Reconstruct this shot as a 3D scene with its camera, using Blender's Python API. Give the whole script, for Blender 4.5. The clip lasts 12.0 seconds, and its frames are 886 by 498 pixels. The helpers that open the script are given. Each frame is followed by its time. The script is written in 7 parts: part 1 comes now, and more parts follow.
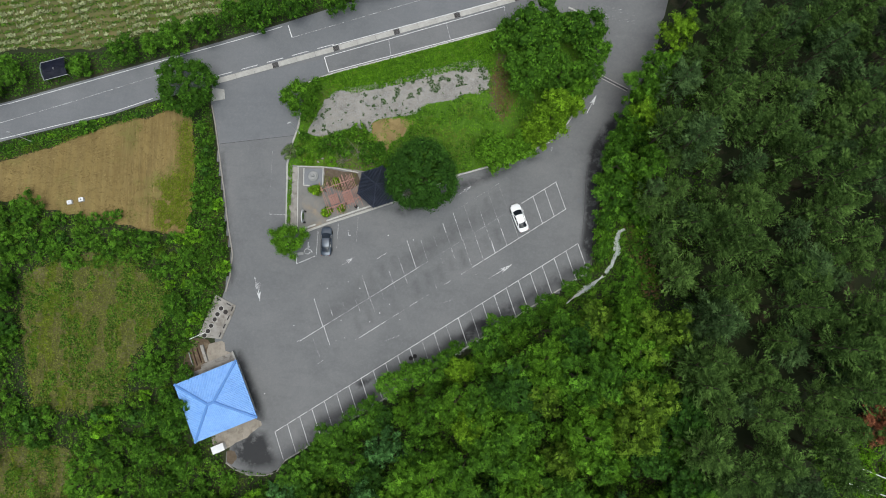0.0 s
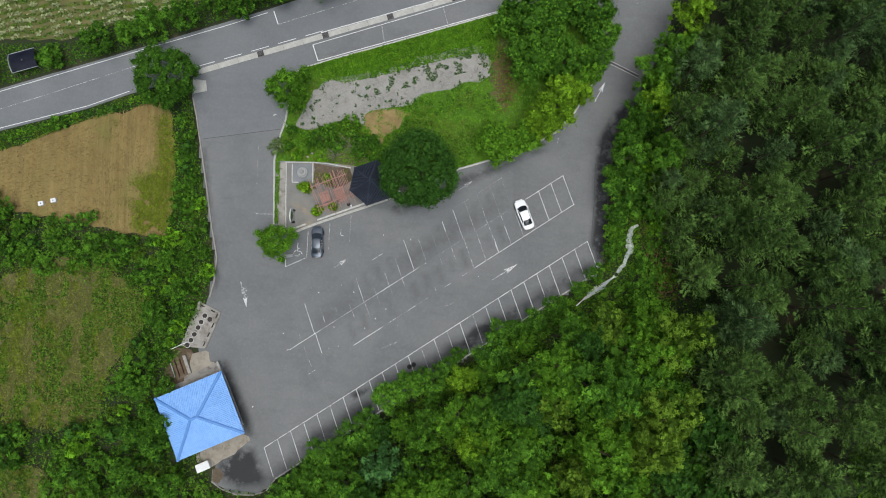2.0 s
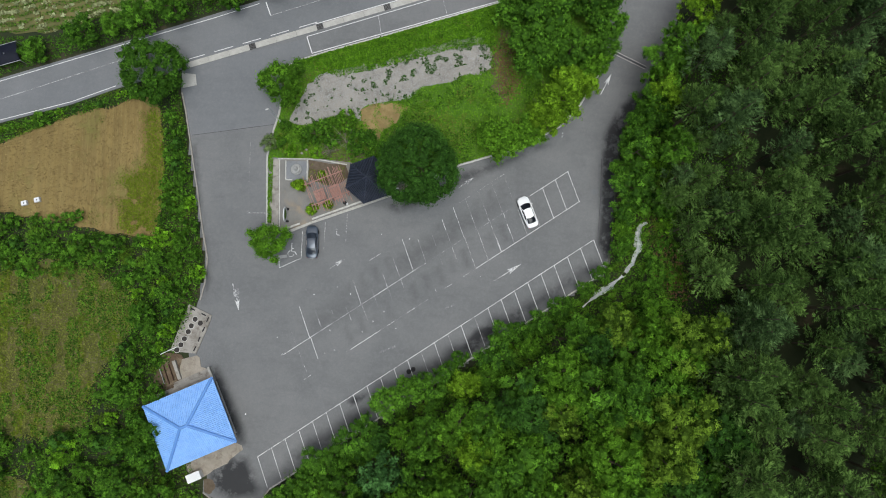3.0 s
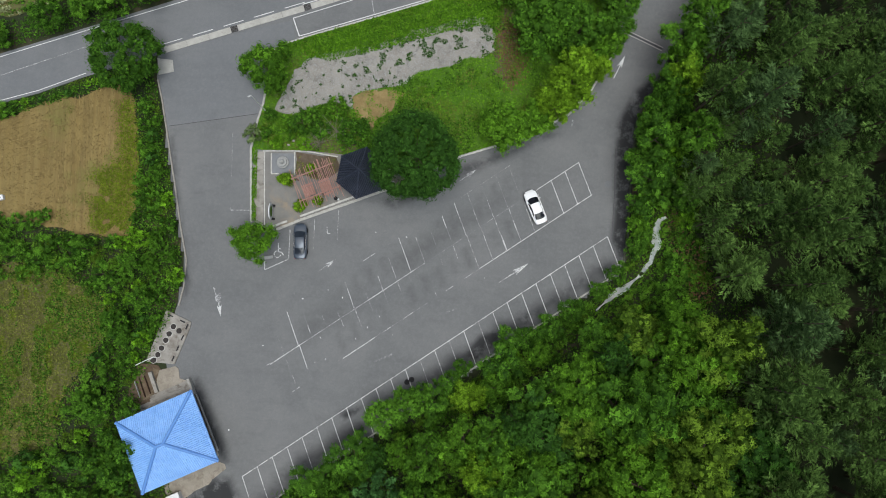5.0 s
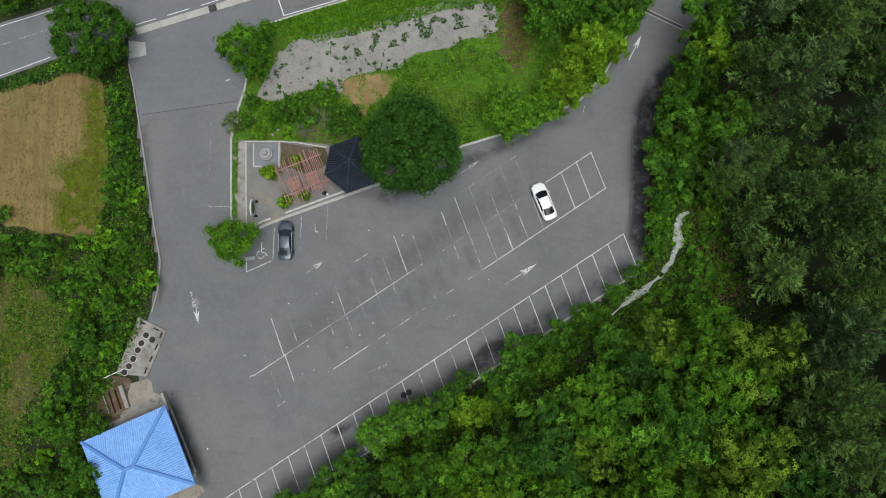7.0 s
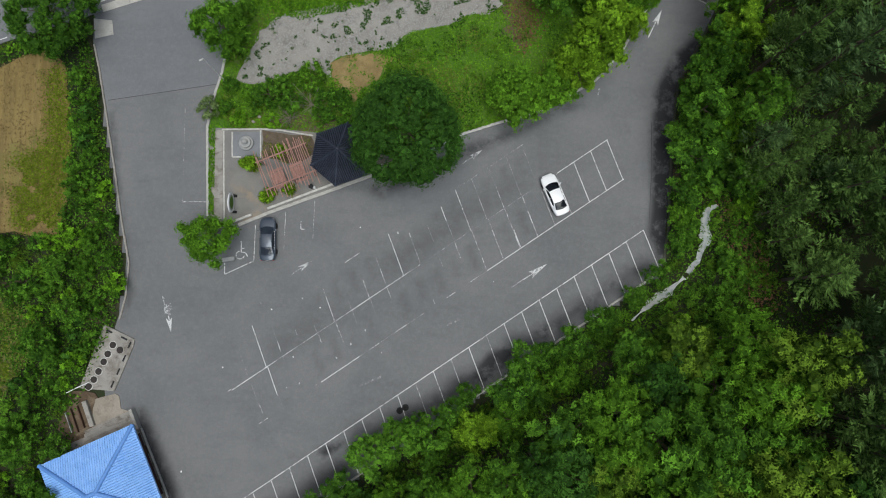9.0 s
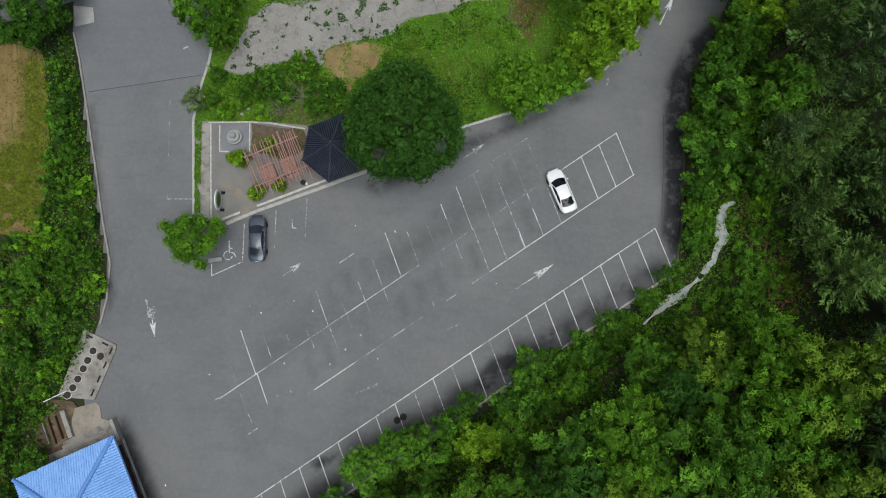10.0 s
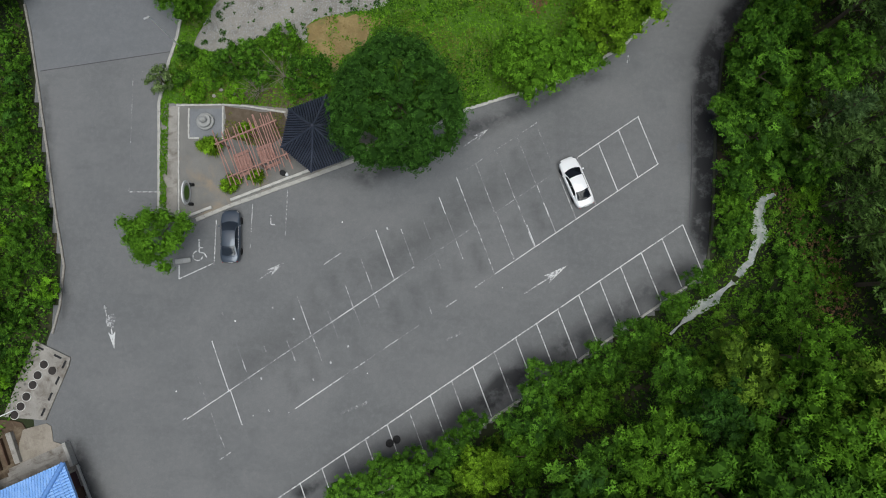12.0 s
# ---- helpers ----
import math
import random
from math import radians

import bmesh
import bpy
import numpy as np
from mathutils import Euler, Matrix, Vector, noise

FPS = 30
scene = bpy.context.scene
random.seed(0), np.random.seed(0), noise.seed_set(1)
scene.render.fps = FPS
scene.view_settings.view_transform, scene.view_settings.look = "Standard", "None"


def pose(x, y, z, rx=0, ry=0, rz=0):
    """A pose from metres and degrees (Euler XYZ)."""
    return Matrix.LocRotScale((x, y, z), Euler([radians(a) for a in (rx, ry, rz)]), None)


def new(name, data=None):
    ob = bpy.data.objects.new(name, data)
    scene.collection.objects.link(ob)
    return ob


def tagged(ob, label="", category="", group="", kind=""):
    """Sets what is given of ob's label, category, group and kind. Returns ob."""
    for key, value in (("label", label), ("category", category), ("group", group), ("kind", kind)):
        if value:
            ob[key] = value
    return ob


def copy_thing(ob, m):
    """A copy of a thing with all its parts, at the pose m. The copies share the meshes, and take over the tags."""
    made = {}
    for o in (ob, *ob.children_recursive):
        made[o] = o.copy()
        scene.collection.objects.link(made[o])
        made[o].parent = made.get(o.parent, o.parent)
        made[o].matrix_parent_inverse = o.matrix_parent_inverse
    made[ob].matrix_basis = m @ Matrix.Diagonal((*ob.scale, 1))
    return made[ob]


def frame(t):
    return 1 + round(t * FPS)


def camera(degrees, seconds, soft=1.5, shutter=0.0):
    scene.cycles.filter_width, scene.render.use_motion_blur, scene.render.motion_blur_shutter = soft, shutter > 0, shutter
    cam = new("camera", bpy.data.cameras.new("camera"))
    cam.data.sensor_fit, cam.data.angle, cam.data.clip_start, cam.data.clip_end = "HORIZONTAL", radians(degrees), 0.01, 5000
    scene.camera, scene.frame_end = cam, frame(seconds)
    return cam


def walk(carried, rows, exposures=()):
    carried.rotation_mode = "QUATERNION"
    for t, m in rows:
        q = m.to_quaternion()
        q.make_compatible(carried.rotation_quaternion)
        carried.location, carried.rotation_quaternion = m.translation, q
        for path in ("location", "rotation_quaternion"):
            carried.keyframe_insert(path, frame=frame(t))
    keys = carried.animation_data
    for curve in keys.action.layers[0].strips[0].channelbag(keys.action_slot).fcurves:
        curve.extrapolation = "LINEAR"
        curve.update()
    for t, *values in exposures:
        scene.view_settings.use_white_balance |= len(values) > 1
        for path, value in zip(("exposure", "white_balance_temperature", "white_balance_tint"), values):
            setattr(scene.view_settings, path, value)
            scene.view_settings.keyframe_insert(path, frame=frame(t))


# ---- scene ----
import itertools

cam = camera(70.0, 12.0, soft=1.0)
EXPOSURE = 0.34
PATH = [
    (0, 0.777, -3.732, 108.745, 5.177, 0.728, 2.030),
    (0.5, 0.657, -3.558, 107.098, 5.177, 0.728, 1.852),
    (1, 0.657, -3.357, 105.277, 5.177, 0.728, 1.675),
    (1.5, 0.645, -3.228, 103.315, 5.177, 0.728, 1.505),
    (2, 0.615, -3.093, 101.259, 5.177, 0.728, 1.346),
    (2.5, 0.540, -2.951, 99.193, 5.177, 0.728, 1.199),
    (3, 0.471, -2.796, 97.144, 5.177, 0.728, 1.070),
    (5, 0.262, -2.233, 89.055, 5.177, 0.728, 0.639),
    (5.5, 0.233, -2.051, 87.027, 5.177, 0.728, 0.552),
    (6, 0.206, -1.883, 84.989, 5.177, 0.728, 0.477),
    (6.5, 0.182, -1.746, 82.983, 5.177, 0.728, 0.409),
    (7, 0.163, -1.606, 80.945, 5.177, 0.728, 0.347),
    (9, 0.041, -1.013, 72.812, 5.177, 0.728, 0.124),
    (9.5, 0.020, -0.839, 70.788, 5.177, 0.728, 0.081),
    (10, -0.013, -0.673, 68.722, 5.177, 0.728, 0.050),
    (10.5, -0.033, -0.493, 66.685, 5.177, 0.728, 0.029),
    (11, -0.009, -0.309, 64.646, 5.177, 0.728, 0.016),
    (11.5, -0.009, -0.140, 62.613, 5.177, 0.728, 0.008),
    (12, 0.001, 0.001, 60.522, 5.177, 0.728, 0.000),
]
walk(cam, [(t, pose(x, y, z, rx, ry, rz)) for t, x, y, z, rx, ry, rz in PATH],
     exposures=[(0, EXPOSURE, 6300, 6), (5, EXPOSURE - 0.06, 6300, 6), (9, EXPOSURE - 0.2, 6300, 6), (12, EXPOSURE - 0.24, 6300, 6)])

# ---- world and light: an overcast day ----
world = bpy.data.worlds.new("overcast_sky")
scene.world = world
world.use_nodes = True
wn = world.node_tree
sky = wn.nodes.new("ShaderNodeTexSky")
sky.sky_type = 'NISHITA'
sky.sun_disc = False
sky.sun_elevation, sky.sun_rotation = radians(76), radians(-30)
sky.dust_density, sky.air_density, sky.ozone_density = 4.0, 1.0, 1.0
wn.links.new(sky.outputs[0], wn.nodes["Background"].inputs[0])
wn.nodes["Background"].inputs[1].default_value = 0.06
sun_data = bpy.data.lights.new("sun", 'SUN')
sun_data.energy, sun_data.angle, sun_data.color = 2.35, radians(42), (1.0, 0.98, 0.94)
sun = new("sun", sun_data)
sun.matrix_world = pose(0, 0, 120, 15, 0, 30)

# ---- materials ----


def rgb(c):
    return (c[0], c[1], c[2], 1.0)


class Nodes:
    """A thin wrapper to write node trees briefly."""

    def __init__(self, name):
        self.m = bpy.data.materials.new(name)
        self.m.use_nodes = True
        self.t = self.m.node_tree
        self.b = self.t.nodes["Principled BSDF"]

    def add(self, kind, **inputs):
        n = self.t.nodes.new(kind)
        for k, v in inputs.items():
            n.inputs[k.replace("_", " ")].default_value = v
        return n

    def link(self, a, b):
        self.t.links.new(a, b)

    def coords(self):
        return self.add("ShaderNodeTexCoord").outputs["Object"]

    def noise(self, scale, detail=4.0, rough=0.55, stretch=None, distortion=0.0):
        n = self.add("ShaderNodeTexNoise", Scale=scale, Detail=detail, Roughness=rough, Distortion=distortion)
        mp = self.add("ShaderNodeMapping")
        mp.inputs["Location"].default_value = (3.71, 8.13, 13.37)
        mp.inputs["Rotation"].default_value = (0.41, 0.29, 0.17)
        if stretch:
            mp.inputs["Scale"].default_value = stretch[:3]
            mp.inputs["Rotation"].default_value = (0, 0, radians(stretch[3]) if len(stretch) > 3 else 0)
        self.link(self.coords(), mp.inputs["Vector"])
        c = mp.outputs[0]
        self.link(c, n.inputs["Vector"])
        return n.outputs["Fac"]

    def ramp(self, fac, lo, hi, a=0.0, b=1.0):
        n = self.add("ShaderNodeMapRange")
        n.inputs[1].default_value, n.inputs[2].default_value, n.inputs[3].default_value, n.inputs[4].default_value = lo, hi, a, b
        self.link(fac, n.inputs[0])
        return n.outputs[0]

    def mix(self, fac, a, b, mode='MIX'):
        n = self.add("ShaderNodeMix")
        n.data_type, n.blend_type = 'RGBA', mode
        for sock, v in ((n.inputs[0], fac), (n.inputs[6], a), (n.inputs[7], b)):
            if isinstance(v, (int, float)):
                sock.default_value = v
            elif isinstance(v, tuple):
                sock.default_value = rgb(v)
            else:
                self.link(v, sock)
        return n.outputs[2]

    def bump(self, fac, strength, distance):
        n = self.add("ShaderNodeBump", Strength=strength, Distance=distance)
        self.link(fac, n.inputs["Height"])
        self.link(n.outputs[0], self.b.inputs["Normal"])

    def done(self, colour, rough=0.8, metal=0.0, spec=0.5):
        if isinstance(colour, tuple):
            self.b.inputs["Base Color"].default_value = rgb(colour)
        else:
            self.link(colour, self.b.inputs["Base Color"])
        if isinstance(rough, (int, float)):
            self.b.inputs["Roughness"].default_value = rough
        else:
            self.link(rough, self.b.inputs["Roughness"])
        self.b.inputs["Metallic"].default_value = metal
        self.b.inputs["Specular IOR Level"].default_value = spec
        return self.m


def surface(name, a, b, big=0.3, fine=6.0, rough=0.85, bump=0.4, depth=0.02, stain=None, stain_scale=0.7, stain_range=(0.55, 0.75), metal=0.0, spec=0.4, vary=0.0):
    """A general two-scale surface: a and b blend over large patches, fine grain on top, stains over all."""
    n = Nodes(name)
    col = n.mix(n.ramp(n.noise(big, 5), 0.35, 0.65), a, b)
    grain = n.noise(fine, 6, 0.7)
    col = n.mix(n.ramp(grain, 0.3, 0.7, 0.0, 0.35), col, tuple(0.55 * v for v in a))
    if stain:
        col = n.mix(n.ramp(n.noise(stain_scale, 6, 0.65, distortion=0.6), *stain_range), col, stain)
    if vary:
        info = n.add("ShaderNodeObjectInfo")
        col = n.mix(n.ramp(info.outputs["Random"], 0, 1, 0, vary), col, tuple(0.5 * v for v in b))
    n.bump(grain, bump, depth)
    return n.done(col, rough, metal, spec)


def leaf_material(name, dark, light, tip=None, hue=0.5, crisp=False):
    """Foliage: each leaf differs a little, each plant more."""
    n = Nodes(name)
    geo, info = n.add("ShaderNodeNewGeometry"), n.add("ShaderNodeObjectInfo")
    power = n.add("ShaderNodeMath")
    power.operation = 'POWER'
    n.link(geo.outputs["Random Per Island"], power.inputs[0])
    power.inputs[1].default_value = 1.9 if crisp else 1.3
    col = n.mix(power.outputs[0], tuple(0.65 * v for v in dark), tuple((1.45 if crisp else 1.25) * v for v in light))
    tone = n.mix(n.ramp(info.outputs["Random"], 0, 1), tuple(0.6 * v for v in dark), tuple(0.95 * v for v in light))
    col = n.mix(hue * 0.9, col, tone)
    col = n.mix(n.ramp(n.noise(1.3, 3, 0.6), 0.42, 0.62, 0.0, 0.5), col, tuple(0.5 * v for v in dark))
    if tip:
        col = n.mix(n.ramp(n.noise(0.35, 3), 0.52, 0.7, 0, 0.7), col, tip)
    tone_of = n.add("ShaderNodeAttribute")
    tone_of.attribute_name = "tone"
    col = n.mix(n.ramp(tone_of.outputs["Fac"], 0, 1, 0, 0.5), col, tuple(1.9 * v for v in light))
    # negative tones darken: random sprays, and the painted shade of inner knots
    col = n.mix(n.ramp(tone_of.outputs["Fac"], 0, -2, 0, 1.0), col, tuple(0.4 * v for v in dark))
    out = n.t.nodes["Material Output"]
    trans = n.add("ShaderNodeBsdfTranslucent")
    n.link(col, trans.inputs[0])
    mixer = n.add("ShaderNodeMixShader", Fac=0.12)
    n.link(n.b.outputs[0], mixer.inputs[1])
    n.link(trans.outputs[0], mixer.inputs[2])
    n.link(mixer.outputs[0], out.inputs[0])
    return n.done(col, 0.7, 0, 0.08)


def asphalt_material(name, a, b, dirt, stained=False):
    n = Nodes(name)
    col = n.mix(n.ramp(n.noise(0.09, 4, 0.6, distortion=0.4), 0.35, 0.68), a, b)
    col = n.mix(n.ramp(n.noise(0.5, 5, 0.6, (0.5, 1.6, 1, 34)), 0.5, 0.72, 0, 0.32), col, dirt)
    col = n.mix(n.ramp(n.noise(2.2, 5, 0.7), 0.45, 0.8, 0, 0.35), col, tuple(1.35 * v for v in b))
    grain = n.noise(14.0, 4, 0.75)
    col = n.mix(n.ramp(grain, 0.35, 0.7, 0, 0.4), col, tuple(0.5 * v for v in a))
    n.bump(grain, 0.35, 0.01)
    # darker colour for damp dirt and for tree shade painted on the asphalt
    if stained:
        wet_shade = n.add("ShaderNodeAttribute")
        wet_shade.attribute_name = "wet_shade"
        soft = n.mix(1.0, n.ramp(n.noise(0.45, 5, 0.7), 0.29, 0.52), wet_shade.outputs["Fac"], 'MULTIPLY')
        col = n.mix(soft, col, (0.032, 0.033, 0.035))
    return n.done(col, n.ramp(n.noise(0.3, 4), 0.3, 0.7, 0.75, 0.95), 0, 0.35)


def paint_material(name, wear_lo, wear_hi, white=(0.62, 0.63, 0.63), under=(0.15, 0.153, 0.158)):
    """Road paint worn through to the asphalt in flakes."""
    n = Nodes(name)
    place = n.add("ShaderNodeNewGeometry").outputs["Position"]
    fine = n.add("ShaderNodeTexNoise", Scale=4.2, Detail=6.0, Roughness=0.75)
    slow = n.add("ShaderNodeTexNoise", Scale=0.55, Detail=3.0, Roughness=0.6)
    for k in (fine, slow):
        n.link(place, k.inputs["Vector"])
    flakes = n.mix(0.35, fine.outputs["Fac"], slow.outputs["Fac"])
    return n.done(n.mix(n.ramp(flakes, wear_lo, wear_hi), white, under), 0.7, 0, 0.4)


M = {}
M["lot"] = asphalt_material("car_park_asphalt", (0.149, 0.153, 0.157), (0.193, 0.195, 0.197), (0.111, 0.114, 0.118))
M["road"] = asphalt_material("road_asphalt", (0.155, 0.162, 0.172), (0.19, 0.196, 0.205), (0.13, 0.135, 0.14))
M["damp_shade"] = asphalt_material("damp_shaded_asphalt", (0.149, 0.153, 0.157), (0.193, 0.195, 0.197), (0.111, 0.114, 0.118), True)
M["paint"] = paint_material("road_paint", 0.505, 0.575, (0.6, 0.61, 0.61))
M["roadpaint"] = paint_material("fresh_road_paint", 0.58, 0.70, (0.66, 0.67, 0.67))
M["worn"] = paint_material("worn_road_paint", 0.455, 0.525, (0.5, 0.505, 0.51))
M["faint"] = paint_material("faint_road_paint", 0.41, 0.48, (0.36, 0.365, 0.37))
M["seam"] = surface("tar_seam", (0.07, 0.07, 0.075), (0.09, 0.09, 0.095), 1, 8, 0.8)
M["concrete"] = surface("concrete", (0.40, 0.39, 0.36), (0.50, 0.49, 0.46), 0.8, 9, 0.85, 0.3, 0.01, (0.22, 0.21, 0.19), 1.2, (0.55, 0.75))
M["apron"] = surface("stained_apron_concrete", (0.27, 0.24, 0.195), (0.36, 0.32, 0.27), 0.8, 9, 0.88, 0.3, 0.01, (0.17, 0.14, 0.11), 0.9, (0.5, 0.72))
M["oldconcrete"] = surface("weathered_concrete", (0.27, 0.255, 0.23), (0.36, 0.34, 0.31), 0.6, 7, 0.9, 0.4, 0.015, (0.13, 0.11, 0.09), 0.8, (0.48, 0.68))
# dark greenish concrete, so that the east kerb hardly stands out
M["darkkerb"] = surface("dark_concrete", (0.055, 0.06, 0.045), (0.085, 0.085, 0.065), 0.8, 8, 0.9, 0.4, 0.015, (0.04, 0.055, 0.02), 0.8, (0.48, 0.68))
M["whitekerb"] = surface("pale_kerbstone", (0.50, 0.49, 0.46), (0.60, 0.59, 0.56), 1.2, 10, 0.85, 0.3, 0.01, (0.28, 0.27, 0.25), 1.5, (0.55, 0.72))
M["ground"] = surface("woodland_soil", (0.018, 0.028, 0.009), (0.034, 0.042, 0.015), 0.12, 4, 0.95, 0.6, 0.08, (0.09, 0.065, 0.04), 0.3, (0.55, 0.75))
M["turf"] = surface("rough_grass", (0.07, 0.165, 0.012), (0.10, 0.185, 0.022), 0.16, 7, 0.9, 0.7, 0.06, (0.16, 0.15, 0.06), 0.28, (0.56, 0.75))
M["earth"] = surface("bare_brown_earth", (0.23, 0.165, 0.07), (0.34, 0.26, 0.115), 0.7, 5, 0.95, 0.6, 0.04, (0.14, 0.15, 0.05), 0.9, (0.52, 0.7))
nf = Nodes("harvested_field_soil")
fcol = nf.mix(nf.ramp(nf.noise(0.13, 4, 0.6), 0.35, 0.65), (0.19, 0.132, 0.044), (0.25, 0.182, 0.064))
fcol = nf.mix(nf.ramp(nf.noise(1.0, 5, 0.7, (2.0, 0.08, 1, 4)), 0.38, 0.62, 0, 0.5), fcol, (0.31, 0.24, 0.092))
fcol = nf.mix(nf.ramp(nf.noise(0.6, 5, 0.7, (1.6, 0.10, 1, 4)), 0.45, 0.68, 0, 0.6), fcol, (0.14, 0.105, 0.045))
fgrain = nf.noise(7.0, 6, 0.75)
fcol = nf.mix(nf.ramp(fgrain, 0.35, 0.7, 0, 0.4), fcol, (0.12, 0.09, 0.042))
fcol = nf.mix(nf.ramp(nf.noise(0.11, 4, 0.65), 0.56, 0.7, 0, 0.6), fcol, (0.15, 0.165, 0.04))
nf.bump(fgrain, 0.6, 0.04)
M["fieldsoil"] = nf.done(fcol, 0.95, 0, 0.3)
M["soil"] = surface("damp_brown_soil", (0.085, 0.058, 0.036), (0.14, 0.10, 0.066), 0.6, 7, 0.95, 0.6, 0.03, (0.20, 0.16, 0.11), 0.9, (0.52, 0.7))
M["gravel"] = surface("grey_gravel", (0.25, 0.235, 0.21), (0.34, 0.32, 0.29), 0.25, 16, 0.95, 0.9, 0.03, (0.17, 0.165, 0.15), 0.8, (0.5, 0.7))
M["paving"] = surface("grey_paving_grit", (0.18, 0.175, 0.165), (0.235, 0.23, 0.215), 0.5, 12, 0.9, 0.4, 0.01, (0.27, 0.22, 0.16), 0.35, (0.52, 0.7))
M["slate"] = surface("blue_grey_paving", (0.19, 0.20, 0.215), (0.23, 0.24, 0.255), 0.6, 10, 0.85, 0.3, 0.01, (0.14, 0.145, 0.15), 1.2)
M["bark"] = surface("bark", (0.10, 0.075, 0.05), (0.14, 0.11, 0.08), 2, 20, 0.95, 0.8, 0.02)
M["twig"] = surface("pale_dry_twigs", (0.22, 0.20, 0.16), (0.30, 0.27, 0.22), 2, 20, 0.9)
M["broad"] = leaf_material("broadleaf_foliage", (0.034, 0.105, 0.011), (0.110, 0.255, 0.020), hue=0.55, crisp=True)
M["lime"] = leaf_material("yellow_green_foliage", (0.10, 0.21, 0.010), (0.20, 0.37, 0.02), hue=0.3, crisp=True)
M["fresh"] = leaf_material("fresh_green_foliage", (0.055, 0.15, 0.010), (0.135, 0.30, 0.02), hue=0.45, crisp=True)
M["deep"] = leaf_material("dark_glossy_foliage", (0.025, 0.078, 0.011), (0.058, 0.148, 0.019), crisp=True)
M["blue"] = leaf_material("blue_green_foliage", (0.042, 0.125, 0.028), (0.095, 0.225, 0.060), hue=0.3, crisp=True)
M["olive"] = leaf_material("olive_green_foliage", (0.052, 0.115, 0.010), (0.132, 0.225, 0.020), hue=0.4, crisp=True)
M["palegreen"] = leaf_material("pale_grey_green_foliage", (0.09, 0.15, 0.045), (0.20, 0.28, 0.10), hue=0.3, crisp=True)
M["pine"] = leaf_material("pine_needles", (0.050, 0.110, 0.024), (0.140, 0.245, 0.055), hue=0.55, crisp=True)
M["bluepine"] = leaf_material("blue_green_pine_needles", (0.042, 0.092, 0.028), (0.115, 0.20, 0.066), hue=0.4, crisp=True)
M["hedge"] = leaf_material("hedge_foliage", (0.036, 0.105, 0.010), (0.115, 0.25, 0.02), (0.13, 0.19, 0.015), hue=0.0, crisp=True)
M["weed"] = leaf_material("ground_weeds", (0.075, 0.205, 0.009), (0.165, 0.355, 0.018), hue=0.3)
M["dryweed"] = leaf_material("dry_weeds", (0.125, 0.165, 0.025), (0.235, 0.245, 0.06), hue=0.3)
M["yellowweed"] = leaf_material("yellow_green_weeds", (0.13, 0.19, 0.012), (0.215, 0.28, 0.025), hue=0.3)
M["cropsoil"] = surface("weedy_crop_soil", (0.10, 0.105, 0.035), (0.16, 0.15, 0.055), 0.3, 8, 0.95, 0.6, 0.04, (0.15, 0.11, 0.05), 0.6)
M["meadow"] = surface("dry_meadow_soil", (0.095, 0.105, 0.032), (0.15, 0.128, 0.052), 0.22, 5, 0.95, 0.8, 0.08, (0.20, 0.17, 0.10), 0.35, (0.52, 0.7))
M["straw"] = surface("straw_stubble", (0.22, 0.162, 0.058), (0.33, 0.25, 0.10), 1.6, 1.1, 0.9)
M["chaff"] = surface("brown_field_chaff", (0.155, 0.108, 0.04), (0.20, 0.145, 0.055), 1.2, 3, 0.95)
M["litter"] = surface("dry_brown_leaf_litter", (0.135, 0.075, 0.034), (0.19, 0.108, 0.052), 0.8, 6, 0.95)
M["pale"] = leaf_material("pale_crop_leaves", (0.30, 0.35, 0.15), (0.48, 0.51, 0.29), hue=0.3)
M["yellowgreen"] = leaf_material("yellow_green_blades", (0.13, 0.21, 0.015), (0.27, 0.37, 0.04), hue=0.2)
M["rust"] = leaf_material("dead_red_needles", (0.24, 0.085, 0.045), (0.40, 0.16, 0.085), hue=0.2)
nb = Nodes("blue_painted_roof_tile")
bcol = nb.mix(nb.ramp(nb.noise(0.5, 5), 0.35, 0.65), (0.19, 0.40, 0.82), (0.24, 0.47, 0.9))
bcol = nb.mix(nb.ramp(nb.add("ShaderNodeNewGeometry").outputs["Random Per Island"], 0, 1, 0, 0.45), bcol, (0.33, 0.55, 0.93))
bcol = nb.mix(nb.ramp(nb.noise(1.1, 6, 0.65), 0.55, 0.8, 0, 0.6), bcol, (0.17, 0.33, 0.66))
nb.bump(nb.noise(12, 5, 0.7), 0.2, 0.01)
M["bluetile"] = nb.done(bcol, 0.55)
# darker copy of the tile blue, painting in the ridges' shadow sides
M["blueridge"] = surface("shaded_blue_ridge_tile", (0.12, 0.28, 0.66), (0.15, 0.33, 0.74), 0.8, 12, 0.55, 0.2, 0.01)
# darker blue under the tiles puts shade into the gaps between ribs
M["blueshade"] = surface("blue_roof_gap_shade", (0.10, 0.22, 0.52), (0.12, 0.26, 0.58), 0.5, 12, 0.7)
M["darktile"] = surface("dark_grey_roof_tile", (0.028, 0.034, 0.052), (0.046, 0.055, 0.080), 0.8, 14, 0.42, 0.3, 0.01)
M["tilebed"] = surface("dark_blue_grey_tile_bed", (0.012, 0.015, 0.024), (0.018, 0.022, 0.034), 0.8, 14, 0.6)
M["plaster"] = surface("cream_plaster_wall", (0.48, 0.43, 0.34), (0.55, 0.5, 0.41), 0.5, 8, 0.85, 0.2, 0.01, (0.3, 0.25, 0.19), 0.8)
M["maroon"] = surface("maroon_cladding", (0.06, 0.025, 0.03), (0.08, 0.035, 0.04), 1, 10, 0.6)
